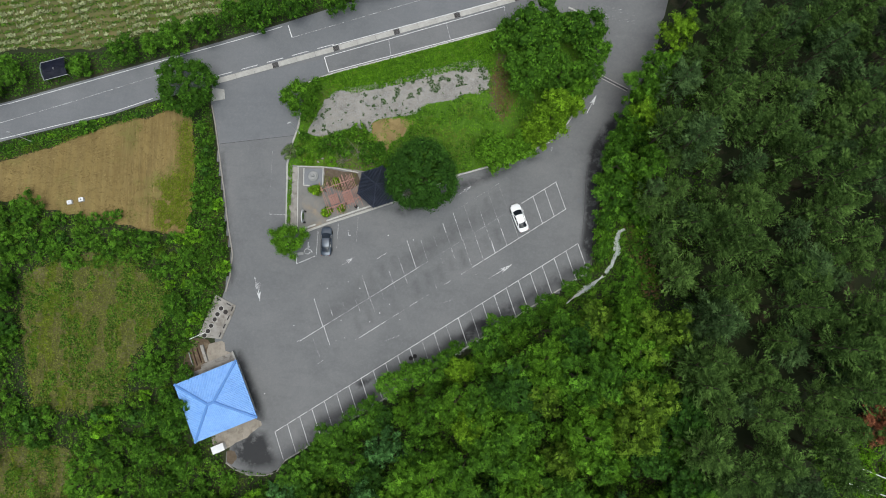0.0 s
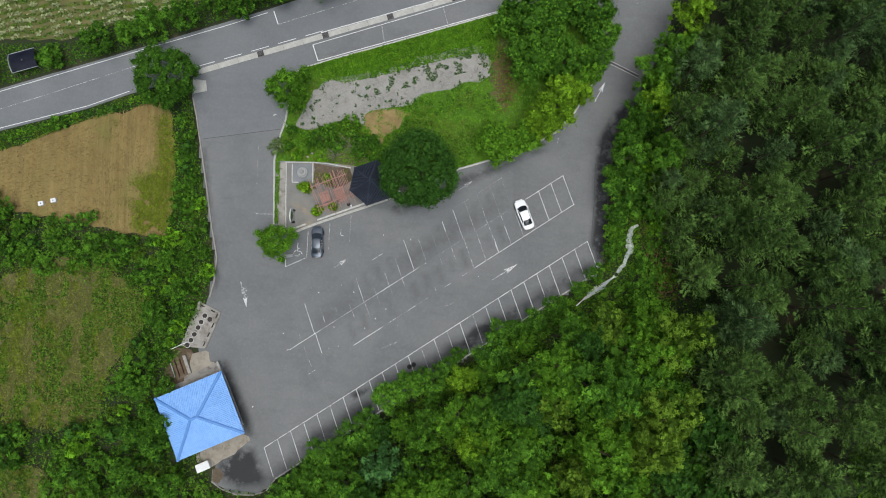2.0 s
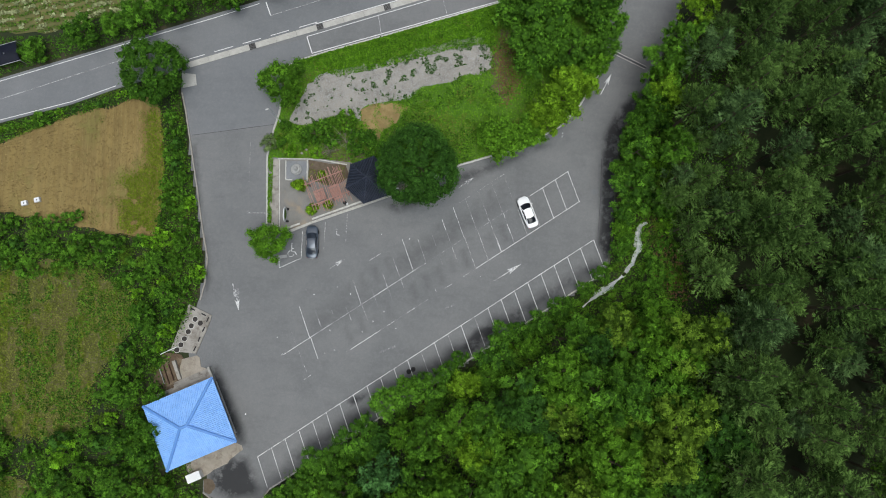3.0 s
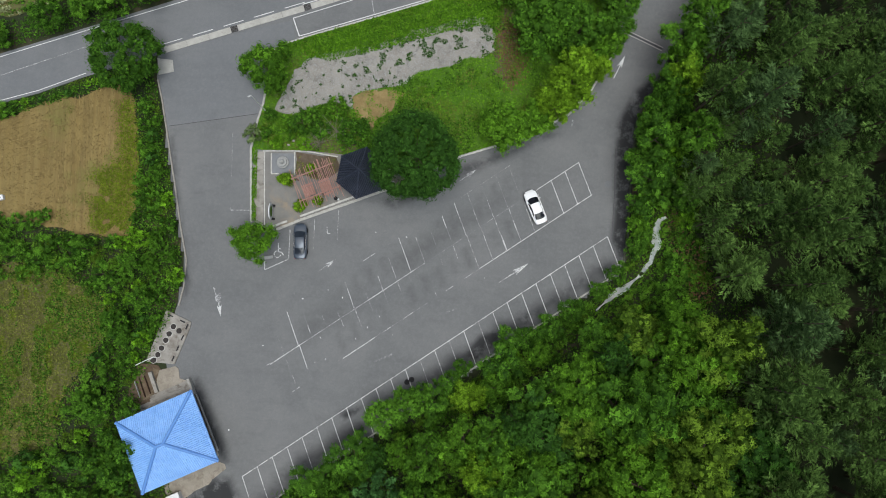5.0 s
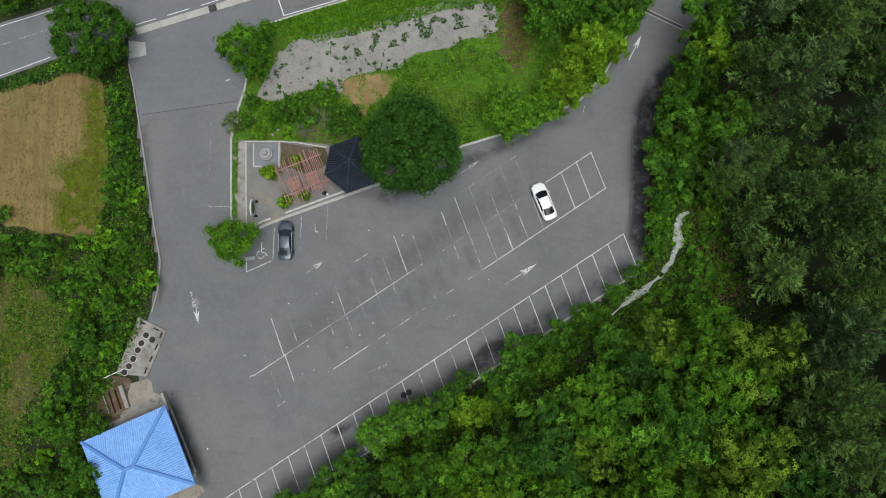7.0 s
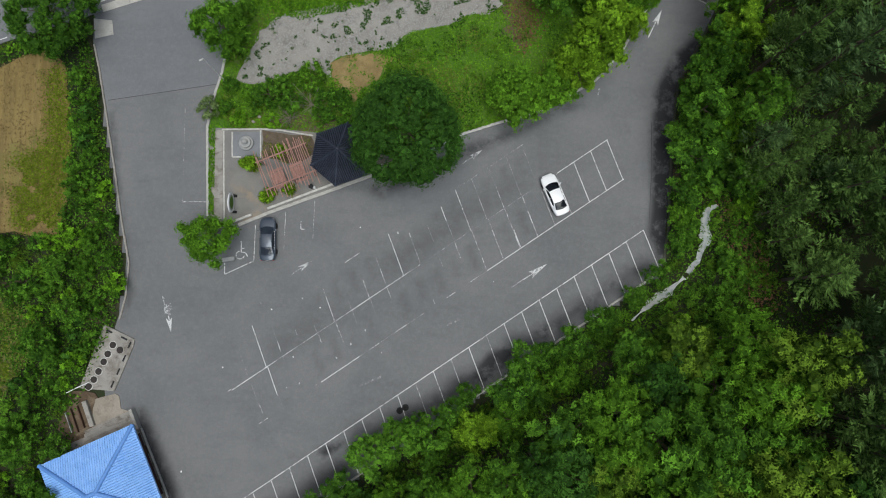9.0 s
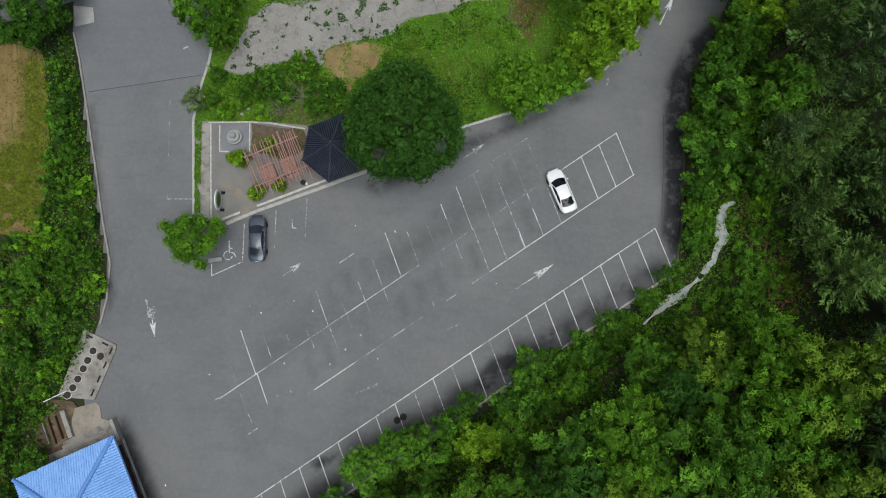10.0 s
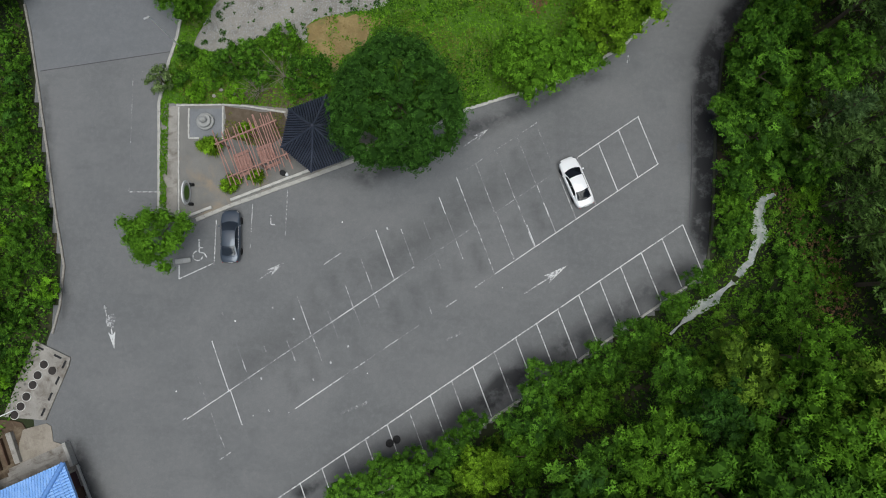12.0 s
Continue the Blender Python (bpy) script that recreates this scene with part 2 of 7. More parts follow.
M["redwood"] = surface("red_stained_timber", (0.36, 0.185, 0.15), (0.48, 0.28, 0.23), 2.0, 18, 0.75, 0.3, 0.005, (0.22, 0.12, 0.09), 3.0, vary=0.4)
M["darkwood"] = surface("dark_brown_timber", (0.09, 0.05, 0.03), (0.12, 0.07, 0.045), 2.0, 18, 0.7)
M["granite"] = surface("pale_granite", (0.32, 0.325, 0.32), (0.40, 0.40, 0.39), 1.5, 25, 0.8, 0.5, 0.01, (0.22, 0.22, 0.2), 3)
M["black"] = surface("black_rubber", (0.012, 0.012, 0.013), (0.02, 0.02, 0.022), 3, 20, 0.8)
M["metal"] = surface("galvanised_steel", (0.45, 0.46, 0.47), (0.55, 0.56, 0.57), 2, 20, 0.4, 0.1, 0.002, metal=0.8)
M["white"] = surface("white_enamel", (0.72, 0.73, 0.74), (0.8, 0.81, 0.82), 1, 12, 0.4, 0.05, 0.002)
M["iron"] = surface("cast_iron_cover", (0.022, 0.018, 0.016), (0.035, 0.028, 0.025), 2, 14, 0.7, 0.5, 0.01)


def plain(name, c, rough=0.4, metal=0.0, spec=0.5, coat=0.0):
    n = Nodes(name)
    n.b.inputs["Coat Weight"].default_value = coat
    return n.done(c, rough, metal, spec)


M["carwhite"] = plain("white_car_paint", (0.82, 0.83, 0.84), 0.3, 0, 0.5, 0.6)
# the bluish grey base holds the sky's reflection on black paint
M["carblack"] = plain("black_car_paint_sky_sheen", (0.06, 0.078, 0.105), 0.35, 0.4, 0.5, 0.5)
M["navy"] = surface("dark_navy_tarpaulin", (0.010, 0.014, 0.032), (0.016, 0.021, 0.045), 0.9, 6, 0.55, 0.4, 0.02)
M["carglass"] = plain("tinted_car_glass", (0.014, 0.018, 0.024), 0.12, 0, 0.5, 0.2)
# glass colour raised to bluish grey in place of reflected sky
M["sheenglass"] = plain("car_glass_sky_sheen", (0.045, 0.058, 0.078), 0.16, 0, 0.5, 0.2)
M["chrome"] = plain("chrome_trim", (0.6, 0.61, 0.62), 0.2, 1.0)
M["lamp"] = plain("clear_headlamp", (0.12, 0.13, 0.14), 0.2, 0.2)
M["taillamp"] = plain("red_tail_lamp", (0.35, 0.02, 0.02), 0.2)
nwater = Nodes("white_water")
M["water"] = nwater.done(nwater.mix(nwater.ramp(nwater.noise(1.6, 6, 0.75), 0.40, 0.60), (0.70, 0.74, 0.73), (0.96, 0.97, 0.97)), 0.4, 0, 0.5)

# ---- geometry helpers ----


def mesh_of(name, verts, faces, material=None, smooth=False):
    me = bpy.data.meshes.new(name)
    me.from_pydata([tuple(v) for v in verts], [], [tuple(f) for f in faces])
    if material:
        me.materials.append(material)
    if smooth:
        me.polygons.foreach_set("use_smooth", [True] * len(me.polygons))
    me.update()
    return me


def part(name, bm, material, parent, label="", m=None, smooth=False):
    """Links a bmesh (or a finished mesh) as one mesh object under a thing or a part."""
    if isinstance(bm, bmesh.types.BMesh):
        me = bpy.data.meshes.new(name)
        bmesh.ops.recalc_face_normals(bm, faces=bm.faces)
        bm.to_mesh(me)
        bm.free()
        if smooth:
            me.polygons.foreach_set("use_smooth", [True] * len(me.polygons))
            me.set_sharp_from_angle(angle=radians(38))
    else:
        me = bm
    if material and not me.materials:
        me.materials.append(material)
    ob = new(name, me)
    ob.parent = parent
    if m is not None:
        ob.matrix_basis = m
    if label:
        ob["label"] = label
    return ob


def thing(name, m, label, category, group="", kind=""):
    ob = new(name)
    ob.empty_display_size = 0.3
    ob.matrix_basis = m
    return tagged(ob, label, category, group, kind)


def add_box(bm, cx, cy, cz, sx, sy, sz, rz=0.0, bevel=0.0, top=1.0):
    """A box centred at (cx, cy), its middle at cz; top scales its upper face."""
    got = bmesh.ops.create_cube(bm, size=1)["verts"]
    for v in got:
        k = top if v.co.z > 0 else 1.0
        v.co = Vector((v.co.x * sx * k, v.co.y * sy * k, v.co.z * sz))
    if bevel:
        edges = list({e for v in got for e in v.link_edges})
        got = [v for v in bmesh.ops.bevel(bm, geom=edges, offset=bevel, segments=2, affect='EDGES')["verts"]]
    got = list({v for v in got if v.is_valid})
    bmesh.ops.transform(bm, matrix=Matrix.Translation((cx, cy, cz)) @ Matrix.Rotation(rz, 4, 'Z'), verts=got)
    return got


def box(cx, cy, cz, sx, sy, sz, rz=0.0, bevel=0.0, top=1.0):
    bm = bmesh.new()
    add_box(bm, cx, cy, cz, sx, sy, sz, rz, bevel, top)
    return bm


def lathe(profile, sides=24):
    """A turned solid from (radius, height) pairs, closed at both ends."""
    bm = bmesh.new()
    rings = []
    for r, z in profile:
        rings.append([bm.verts.new((r * math.cos(2 * math.pi * i / sides), r * math.sin(2 * math.pi * i / sides), z)) for i in range(sides)])
    for a, b in zip(rings, rings[1:]):
        for i in range(sides):
            bm.faces.new((a[i], a[(i + 1) % sides], b[(i + 1) % sides], b[i]))
    bm.faces.new(rings[0][::-1])
    bm.faces.new(rings[-1])
    return bm


def tube(points, radius, sides=6, taper=1.0):
    """A bent rod through the points."""
    bm = bmesh.new()
    rings = []
    for k, p in enumerate(points):
        p = Vector(p)
        ahead = (Vector(points[min(k + 1, len(points) - 1)]) - Vector(points[max(k - 1, 0)])).normalized()
        side = ahead.cross(Vector((0.31, 0.2, 0.93))).normalized()
        up = side.cross(ahead)
        r = radius * (1 + (taper - 1) * k / max(1, len(points) - 1))
        rings.append([bm.verts.new(p + r * (math.cos(a) * side + math.sin(a) * up)) for a in [2 * math.pi * i / sides for i in range(sides)]])
    for a, b in zip(rings, rings[1:]):
        for i in range(sides):
            bm.faces.new((a[i], a[(i + 1) % sides], b[(i + 1) % sides], b[i]))
    bm.faces.new(rings[0][::-1])
    bm.faces.new(rings[-1])
    return bm


def ragged(points, step=0.8, amount=0.0, seed=0):
    """The outline through the points, cut into steps and shaken sideways."""
    out = []
    n = len(points)
    for k in range(n):
        a, b = Vector(points[k]).to_3d(), Vector(points[(k + 1) % n]).to_3d()
        cuts = max(1, int((b - a).length / step)) if amount else 1
        for i in range(cuts):
            p = a.lerp(b, i / cuts)
            if amount:
                p += Vector((noise.noise((p.x * 0.5, p.y * 0.5, seed)), noise.noise((p.x * 0.5, p.y * 0.5, seed + 9.3)), 0)) * amount
                p += Vector((noise.noise((p.x * 1.7, p.y * 1.7, seed)), noise.noise((p.x * 1.7, p.y * 1.7, seed + 5.1)), 0)) * amount * 0.5
            out.append((p.x, p.y))
    return out


def slab(points, top, thick):
    """A flat plate of any outline with sides."""
    bm = bmesh.new()
    vs = [bm.verts.new((x, y, top)) for x, y in points]
    f = bm.faces.new(vs)
    bmesh.ops.triangulate(bm, faces=[f])
    low = [bm.verts.new((x, y, top - thick)) for x, y in points]
    for i in range(len(vs)):
        j = (i + 1) % len(vs)
        bm.faces.new((vs[i], low[i], low[j], vs[j]))
    bmesh.ops.recalc_face_normals(bm, faces=bm.faces)
    return bm


def sheet(name, points, top, material, label, category, thick=0.12, amount=0.0, step=0.8, seed=0):
    bm = slab(ragged(points, step, amount, seed), top, thick)
    return tagged(part(name, bm, material, None), label, category, kind="structure")


def inside(points, xs, ys):
    """Which of the places lie inside the outline."""
    hit = np.zeros(len(xs), bool)
    n = len(points)
    for k in range(n):
        (x1, y1), (x2, y2) = points[k], points[(k + 1) % n]
        if y1 == y2:
            continue
        cross = ((y1 > ys) != (y2 > ys)) & (xs < (x2 - x1) * (ys - y1) / (y2 - y1) + x1)
        hit ^= cross
    return hit


def scatter(points, per_m2, seed):
    """Random places inside an outline."""
    rng = np.random.default_rng(seed)
    p = np.array(points)
    lo, hi = p.min(0), p.max(0)
    n = int(per_m2 * np.prod(hi - lo))
    q = rng.uniform(lo, hi, (n, 2))
    return q[inside(points, q[:, 0], q[:, 1])]


def spaced(points, gap, seed, keep_off=()):
    """Places inside an outline that keep a distance from one another."""
    rng = np.random.default_rng(seed)
    p = np.array(points)
    lo, hi = p.min(0), p.max(0)
    out = []
    for x in np.arange(lo[0], hi[0], gap):
        for y in np.arange(lo[1], hi[1], gap):
            q = (x + rng.uniform(-0.42, 0.42) * gap + (gap / 2 if int((y - lo[1]) / gap) % 2 else 0), y + rng.uniform(-0.42, 0.42) * gap)
            out.append(q)
    out = np.array(out)
    ok = inside(points, out[:, 0], out[:, 1])
    for bad in keep_off:
        ok &= ~inside(bad, out[:, 0], out[:, 1])
    return out[ok]


# ---- the lie of the land ----
KERB_A, KERB_B = (-26.4, -30.6), (24.0, 3.0)      # the woodland side of the car park
EDGE_Y = (-60, 0, 8.0, 17.9, 24.9, 32.1, 41.5, 52.0, 90)
EDGE_X = (24.4, 24.4, 24.6, 25.2, 26.2, 30.0, 34.8, 37.3, 46.0)


def rise(x, y):
    """Height of the ground: level by the car park, a bank and a hillside beyond it, steeper to the south."""
    ds = (x - KERB_A[0]) * 0.556 - (y - KERB_A[1]) * 0.831
    de = x - np.interp(y, EDGE_Y, EDGE_X)
    d = np.maximum(ds, de)
    s = np.clip((d - 0.5) / 5.0, 0, 1)
    steep = np.clip((12.0 - y) / 22.0, 0, 1)
    h = 3.2 * s * s * (3 - 2 * s) + (0.20 + 0.20 * steep) * np.clip(d - 4, 0, 26) + 0.10 * np.clip(d - 30, 0, 40)
    far = np.hypot(x, y)
    return -0.10 + h + np.clip(far - 250, 0, 900) * 0.03


axis_x = np.concatenate([[-1600, -900, -500, -280, -180], np.arange(-120, 121, 2.0), [180, 280, 500, 900, 1600]])
axis_y = np.concatenate([[-1600, -900, -500, -280, -160], np.arange(-90, 91, 2.0), [160, 280, 500, 900, 1600]])
gx, gy = np.meshgrid(axis_x, axis_y)
gz = rise(gx, gy)
bumps = np.array([noise.noise((a * 0.25, b * 0.25, 3.0)) for a, b in zip(gx.ravel(), gy.ravel())]).reshape(gx.shape)
gz = gz + bumps * np.where(gz > 0.3, 0.35, 0.02)
nx, ny = len(axis_x), len(axis_y)
quads = [(j * nx + i, j * nx + i + 1, (j + 1) * nx + i + 1, (j + 1) * nx + i) for j in range(ny - 1) for i in range(nx - 1)]
ground = new("ground", mesh_of("ground", np.stack([gx, gy, gz], -1).reshape(-1, 3), quads, M["ground"], True))
tagged(ground, "dark soil and leaf litter under weeds and trees", "ground", kind="structure")

# ---- roads and the car park ----
LOT = [(-43.0, 33.9), (-42.9, 30.4), (-42.1, 27.3), (-41.2, 22.8), (-39.8, 15.8), (-38.5, 8.8), (-37.4, 3.9), (-37.6, 0.0), (-38.6, -3.4),
       (-39.5, -10.5), (-38.5, -16.0), (-35.0, -27.0), (-36.1, -31.3), (-32.2, -33.2), (-27.6, -32.6), (-26.4, -30.6), (24.0, 3.0),
       (25.0, 8.0), (25.6, 17.9), (26.6, 24.9), (30.4, 32.1), (35.2, 41.5), (37.6, 52.0), (39.0, 60.2), (9.2, 50.65), (-29.15, 38.25)]
car_park = sheet("car_park", LOT, 0.0, M["lot"], "worn grey asphalt car park with faded white bay lines", "car park", 0.2)
ROAD = [(-130.0, 9.0), (-80.0, 22.4), (-60.3, 28.0), (-53.4, 30.6), (-43.0, 33.95), (-29.15, 38.27), (9.2, 50.67), (39.0, 60.25), (70.0, 69.5),
        (70.0, 79.5), (30.0, 66.5), (-8.0, 54.0), (-31.0, 45.6), (-51.0, 38.9), (-66.8, 33.8), (-78.7, 29.9), (-130.0, 15.5)]
road = sheet("road", ROAD, 0.0, M["road"], "grey asphalt country road with white edge lines", "road", 0.2)
sheet("lane_surface", [(-42.7, 33.9), (-42.7, 30.6), (-41.9, 27.3), (-41.0, 23.25), (-27.9, 25.2), (-26.6, 28.0), (-26.3, 33.8), (-24.6, 35.4), (-22.9, 36.6), (-23.6, 39.2), (-29.1, 37.9)], 0.002, M["road"], "lighter resurfaced asphalt at the mouth of the lane", "road", 0.02)
ISLAND = [(-28.0, 9.4), (-26.3, 8.3), (-24.6, 8.6), (-21.4, 9.9), (-12.6, 13.1), (-5.9, 15.6), (1.5, 19.3), (5.7, 20.6), (10.5, 22.0), (17.0, 25.6), (20.2, 29.2), (23.6, 35.0), (24.6, 40.0),
          (24.5, 46.0), (22.5, 49.5), (17.0, 48.6), (7.3, 45.5), (-10.6, 39.9), (-20.5, 36.9), (-24.5, 35.6), (-26.8, 34.0), (-26.4, 31.0), (-27.0, 26.8), (-28.0, 23.2), (-28.5, 20.0)]
island = sheet("grass_island", ISLAND, 0.10, M["turf"], "rough green grass on the island beside the car park", "grass", 0.3)

# field, clearing, gravel and bare earth
FIELD = [(-85.0, 17.2), (-69.9, 22.2), (-60.1, 26.3), (-48.3, 29.5), (-46.0, 26.7), (-45.1, 20.6), (-45.1, 13.6), (-45.6, 6.6), (-53.6, 7.6), (-57.7, 8.5), (-68.8, 10.3), (-85.0, 13.0)]
sheet("field", FIELD, -0.03, M["fieldsoil"], "brown harvested field with dry stubble", "field", 0.1, 0.8, 1.0, 2)
CLEARING = [(-60.5 + 1.12 * (x + 60.5), -10.0 + 1.12 * (y + 10.0)) for x, y in [(-68.8, -0.3), (-64.0, 1.2), (-57.5, 1.3), (-50.9, -1.9), (-48.7, -5.2), (-52.1, -11.2), (-55.1, -16.1), (-55.7, -20.8), (-60.9, -22.4), (-68.3, -21.8), (-70.2, -16.6), (-72.0, -8.0), (-71.6, -2.2)]]
GLADE_S = [(-90.0, -29.0), (-74.6, -30.9), (-69.0, -29.3), (-63.2, -29.6), (-61.4, -33.2), (-62.4, -38.1), (-73.7, -41.0), (-90.0, -42.0)]
clearing = sheet("clearing", CLEARING, -0.04, M["meadow"], "overgrown clearing with dry weeds", "clearing", 0.1, 1.2, 1.0, 4)
sheet("south_clearing", GLADE_S, -0.035, M["meadow"], "small dry clearing among bushes", "clearing", 0.1, 1.0, 1.0, 6)
CROP = [(-110.0, 33.0), (-78.0, 39.5), (-64.0, 39.8), (-50.0, 44.6), (-36.0, 49.0), (-22.0, 52.6), (-14.0, 62.0), (-110.0, 62.0)]
sheet("crop_field", CROP, -0.03, M["cropsoil"], "field with pale leafy crop rows", "field", 0.1, 0.5, 1.5, 5)
GRAVEL = [(-25.6, 25.8), (-24.0, 29.1), (-22.8, 31.7), (-19.3, 34.2), (-16.0, 34.5), (-12.0, 35.3), (-8.0, 36.6), (-4.8, 37.9), (-0.4, 39.0), (3.6, 39.8), (5.8, 37.9), (6.3, 34.6), (4.1, 34.0), (0.9, 33.3),
          (0.1, 32.5), (-4.7, 31.5), (-6.7, 29.6), (-12.7, 28.7), (-14.3, 27.9), (-14.2, 26.0), (-16.7, 27.0), (-19.1, 26.6), (-20.6, 25.8), (-23.8, 25.1)]
sheet("gravel_patch", GRAVEL, 0.125, M["gravel"], "pale grey gravel patch with weeds growing through", "gravel", 0.05, 0.8, 0.5, 7)
DIRT = [(-14.2, 27.9), (-11.9, 28.7), (-8.7, 29.1), (-6.6, 28.3), (-7.6, 27.1), (-8.6, 25.7), (-10.4, 24.4), (-11.4, 22.9), (-13.0, 24.6), (-14.1, 25.4)]
sheet("earth_patch", DIRT, 0.128, M["earth"], "bare tan earth patch in the grass", "earth", 0.05, 0.7, 0.4, 8)
sheet("earth_strip", [(6.0, 31.0), (6.6, 36.5), (8.0, 41.0), (9.6, 40.5), (9.0, 34.0), (8.6, 29.5)], 0.126, M["bark"], "brown leaf litter strip under trees", "earth", 0.05, 0.8, 0.5, 9)

sheet("leaf_litter", [(-36.2, -29.4), (-35.0, -29.2), (-34.4, -30.6), (-35.0, -31.6), (-36.0, -31.0)], 0.006, M["bark"], "brown leaf litter swept into the corner", "litter", 0.01, 0.4, 0.3, 15)
# damp, dirty asphalt and painted tree shade by the woodland edge: dark patches that fade out towards their rims
def dark_patches(areas, level=0.003, cell=0.5):
    """One thin sheet over all areas, for stains and painted shade: (outline, width of the fading rim, strength)."""
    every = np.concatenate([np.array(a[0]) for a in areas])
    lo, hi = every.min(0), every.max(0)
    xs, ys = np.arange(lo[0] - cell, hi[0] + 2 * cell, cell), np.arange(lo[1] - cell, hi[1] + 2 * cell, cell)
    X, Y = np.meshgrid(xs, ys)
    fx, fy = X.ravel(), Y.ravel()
    wet_shade = np.zeros(len(fx))
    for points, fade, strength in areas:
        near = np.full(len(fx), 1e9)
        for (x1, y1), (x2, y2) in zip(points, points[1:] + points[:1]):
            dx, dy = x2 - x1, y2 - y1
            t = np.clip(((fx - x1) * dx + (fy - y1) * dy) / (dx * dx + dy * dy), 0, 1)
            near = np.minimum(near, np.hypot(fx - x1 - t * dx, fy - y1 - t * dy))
        wet_shade = np.maximum(wet_shade, np.where(inside(points, fx, fy), np.clip(near / fade, 0, 1) * strength, 0))
    W, on = wet_shade.reshape(X.shape), inside(LOT, fx, fy).reshape(X.shape)
    n = len(xs)
    faces = [(j * n + i, j * n + i + 1, (j + 1) * n + i + 1, (j + 1) * n + i) for j in range(len(ys) - 1) for i in range(n - 1)
             if W[j:j + 2, i:i + 2].max() > 0 and on[j:j + 2, i:i + 2].any()]
    used = sorted({k for f in faces for k in f})
    back = {k: i for i, k in enumerate(used)}
    me = mesh_of("damp_patch", np.column_stack([fx, fy, np.full(len(fx), level)])[used], [tuple(back[k] for k in f) for f in faces], M["damp_shade"])
    me.attributes.new("wet_shade", 'FLOAT', 'POINT').data.foreach_set("value", wet_shade[used].astype(np.float32))
    return tagged(new("damp_patch", me), "dark damp stains and painted tree shade on the asphalt", "stain", kind="structure")


pr = random.Random(17)
PRINTS = []
for k in range(4, 19):
    for way in (1, -1):
        x, y = -24.9 + 43.15 * (k + 0.5) / 22, -10.58 + 28.99 * (k + 0.5) / 22
        if pr.random() < 0.72:
            cx, cy = x + way * 1.77 * 0.55, y - way * 4.70 * 0.55
            PRINTS.append(([(cx + a * 0.83 * 0.8 + b * 0.35 * 1.7, cy + a * 0.55 * 0.8 - b * 0.94 * 1.7) for a, b in ((-1, -1), (1, -1), (1, 1), (-1, 1))], 0.7, pr.uniform(0.08, 0.28)))

dark_patches(PRINTS + [
    # foot of the east slope: damp ground plus the trees' shade, painted dark
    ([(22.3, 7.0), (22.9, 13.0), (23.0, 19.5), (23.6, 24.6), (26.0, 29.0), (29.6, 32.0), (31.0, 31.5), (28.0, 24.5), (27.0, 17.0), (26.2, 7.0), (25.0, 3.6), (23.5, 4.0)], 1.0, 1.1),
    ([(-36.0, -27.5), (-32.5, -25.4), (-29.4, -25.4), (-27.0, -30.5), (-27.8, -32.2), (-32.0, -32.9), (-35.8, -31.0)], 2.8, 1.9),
    # bays along the wood: dark dirt plus painted shade of the trees
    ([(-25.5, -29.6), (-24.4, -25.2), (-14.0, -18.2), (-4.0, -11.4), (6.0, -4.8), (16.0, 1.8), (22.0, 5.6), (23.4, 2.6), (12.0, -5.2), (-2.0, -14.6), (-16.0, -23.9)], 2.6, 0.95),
    ([(1.0, -9.6), (4.0, -6.0), (7.2, -4.6), (8.6, -6.2), (4.0, -10.4)], 0.8, 1.0),
    ([(8.2, -4.2), (10.6, -2.6), (12.6, -3.0), (11.2, -5.4)], 0.8, 1.0),
    ([(-15.4, -16.9), (-13.0, -16.2), (-11.6, -16.0), (-12.4, -17.4), (-14.4, -18.2)], 0.5, 1.0),
    ([(-37.6, -12.5), (-34.6, -12.0), (-30.0, -22.0), (-29.5, -24.5), (-31.5, -24.5), (-36.0, -16.0)], 1.2, 0.9),
    ([(-12.0, 12.6), (-5.0, 15.2), (1.0, 18.4), (8.0, 20.6), (14.0, 23.4), (16.4, 22.6), (7.0, 18.0), (-2.0, 13.6), (-8.0, 11.0)], 1.5, 0.9),
    ([(-11.0, 2.0), (-6.0, 7.6), (2.0, 12.0), (8.0, 15.6), (10.0, 13.0), (2.0, 7.0), (-6.0, 1.0)], 2.5, 0.35),
    ([(-24.0, -6.0), (-17.0, 0.0), (-10.0, 2.0), (-12.0, -4.0), (-20.0, -9.0)], 2.5, 0.25),
    ([(-40.4, 15.0), (-41.2, 22.0), (-39.8, 22.0), (-39.6, 21.0), (-37.8, 9.0), (-36.2, 1.0), (-37.0, -3.0), (-38.2, -3.0), (-37.6, 3.0), (-38.6, 9.0)], 0.9, 0.7)])

# ---- painted markings ----
markings = thing("bay_markings", Matrix(), "white painted parking bay lines and arrows on asphalt", "road marking", kind="structure")
unit_line = {}
for key in ("paint", "worn", "faint", "roadpaint"):
    bm = box(0.5, 0, 0, 1, 1, 0.006)
    me = bpy.data.meshes.new("bay_line")
    bm.to_mesh(me)
    bm.free()
    me.materials.append(M[key])
    unit_line[key] = me


def line(a, b, width=0.12, look_of="paint", name="bay_line", parent=markings, z=0.012):
    a, b = Vector((a[0], a[1], z)), Vector((b[0], b[1], z))
    ob = new(name, unit_line[look_of])
    d = b - a
    ob.matrix_basis = Matrix.LocRotScale(a, Euler((0, 0, math.atan2(d.y, d.x))), (d.length, width * 0.76, 1))
    ob.parent = parent
    return ob


def along(a, b, k):
    return (a[0] + (b[0] - a[0]) * k, a[1] + (b[1] - a[1]) * k)


STALL = (1.77, -4.70)
SPINE_A, SPINE_B = (-24.9, -10.58), (18.25, 18.41)
N = 22


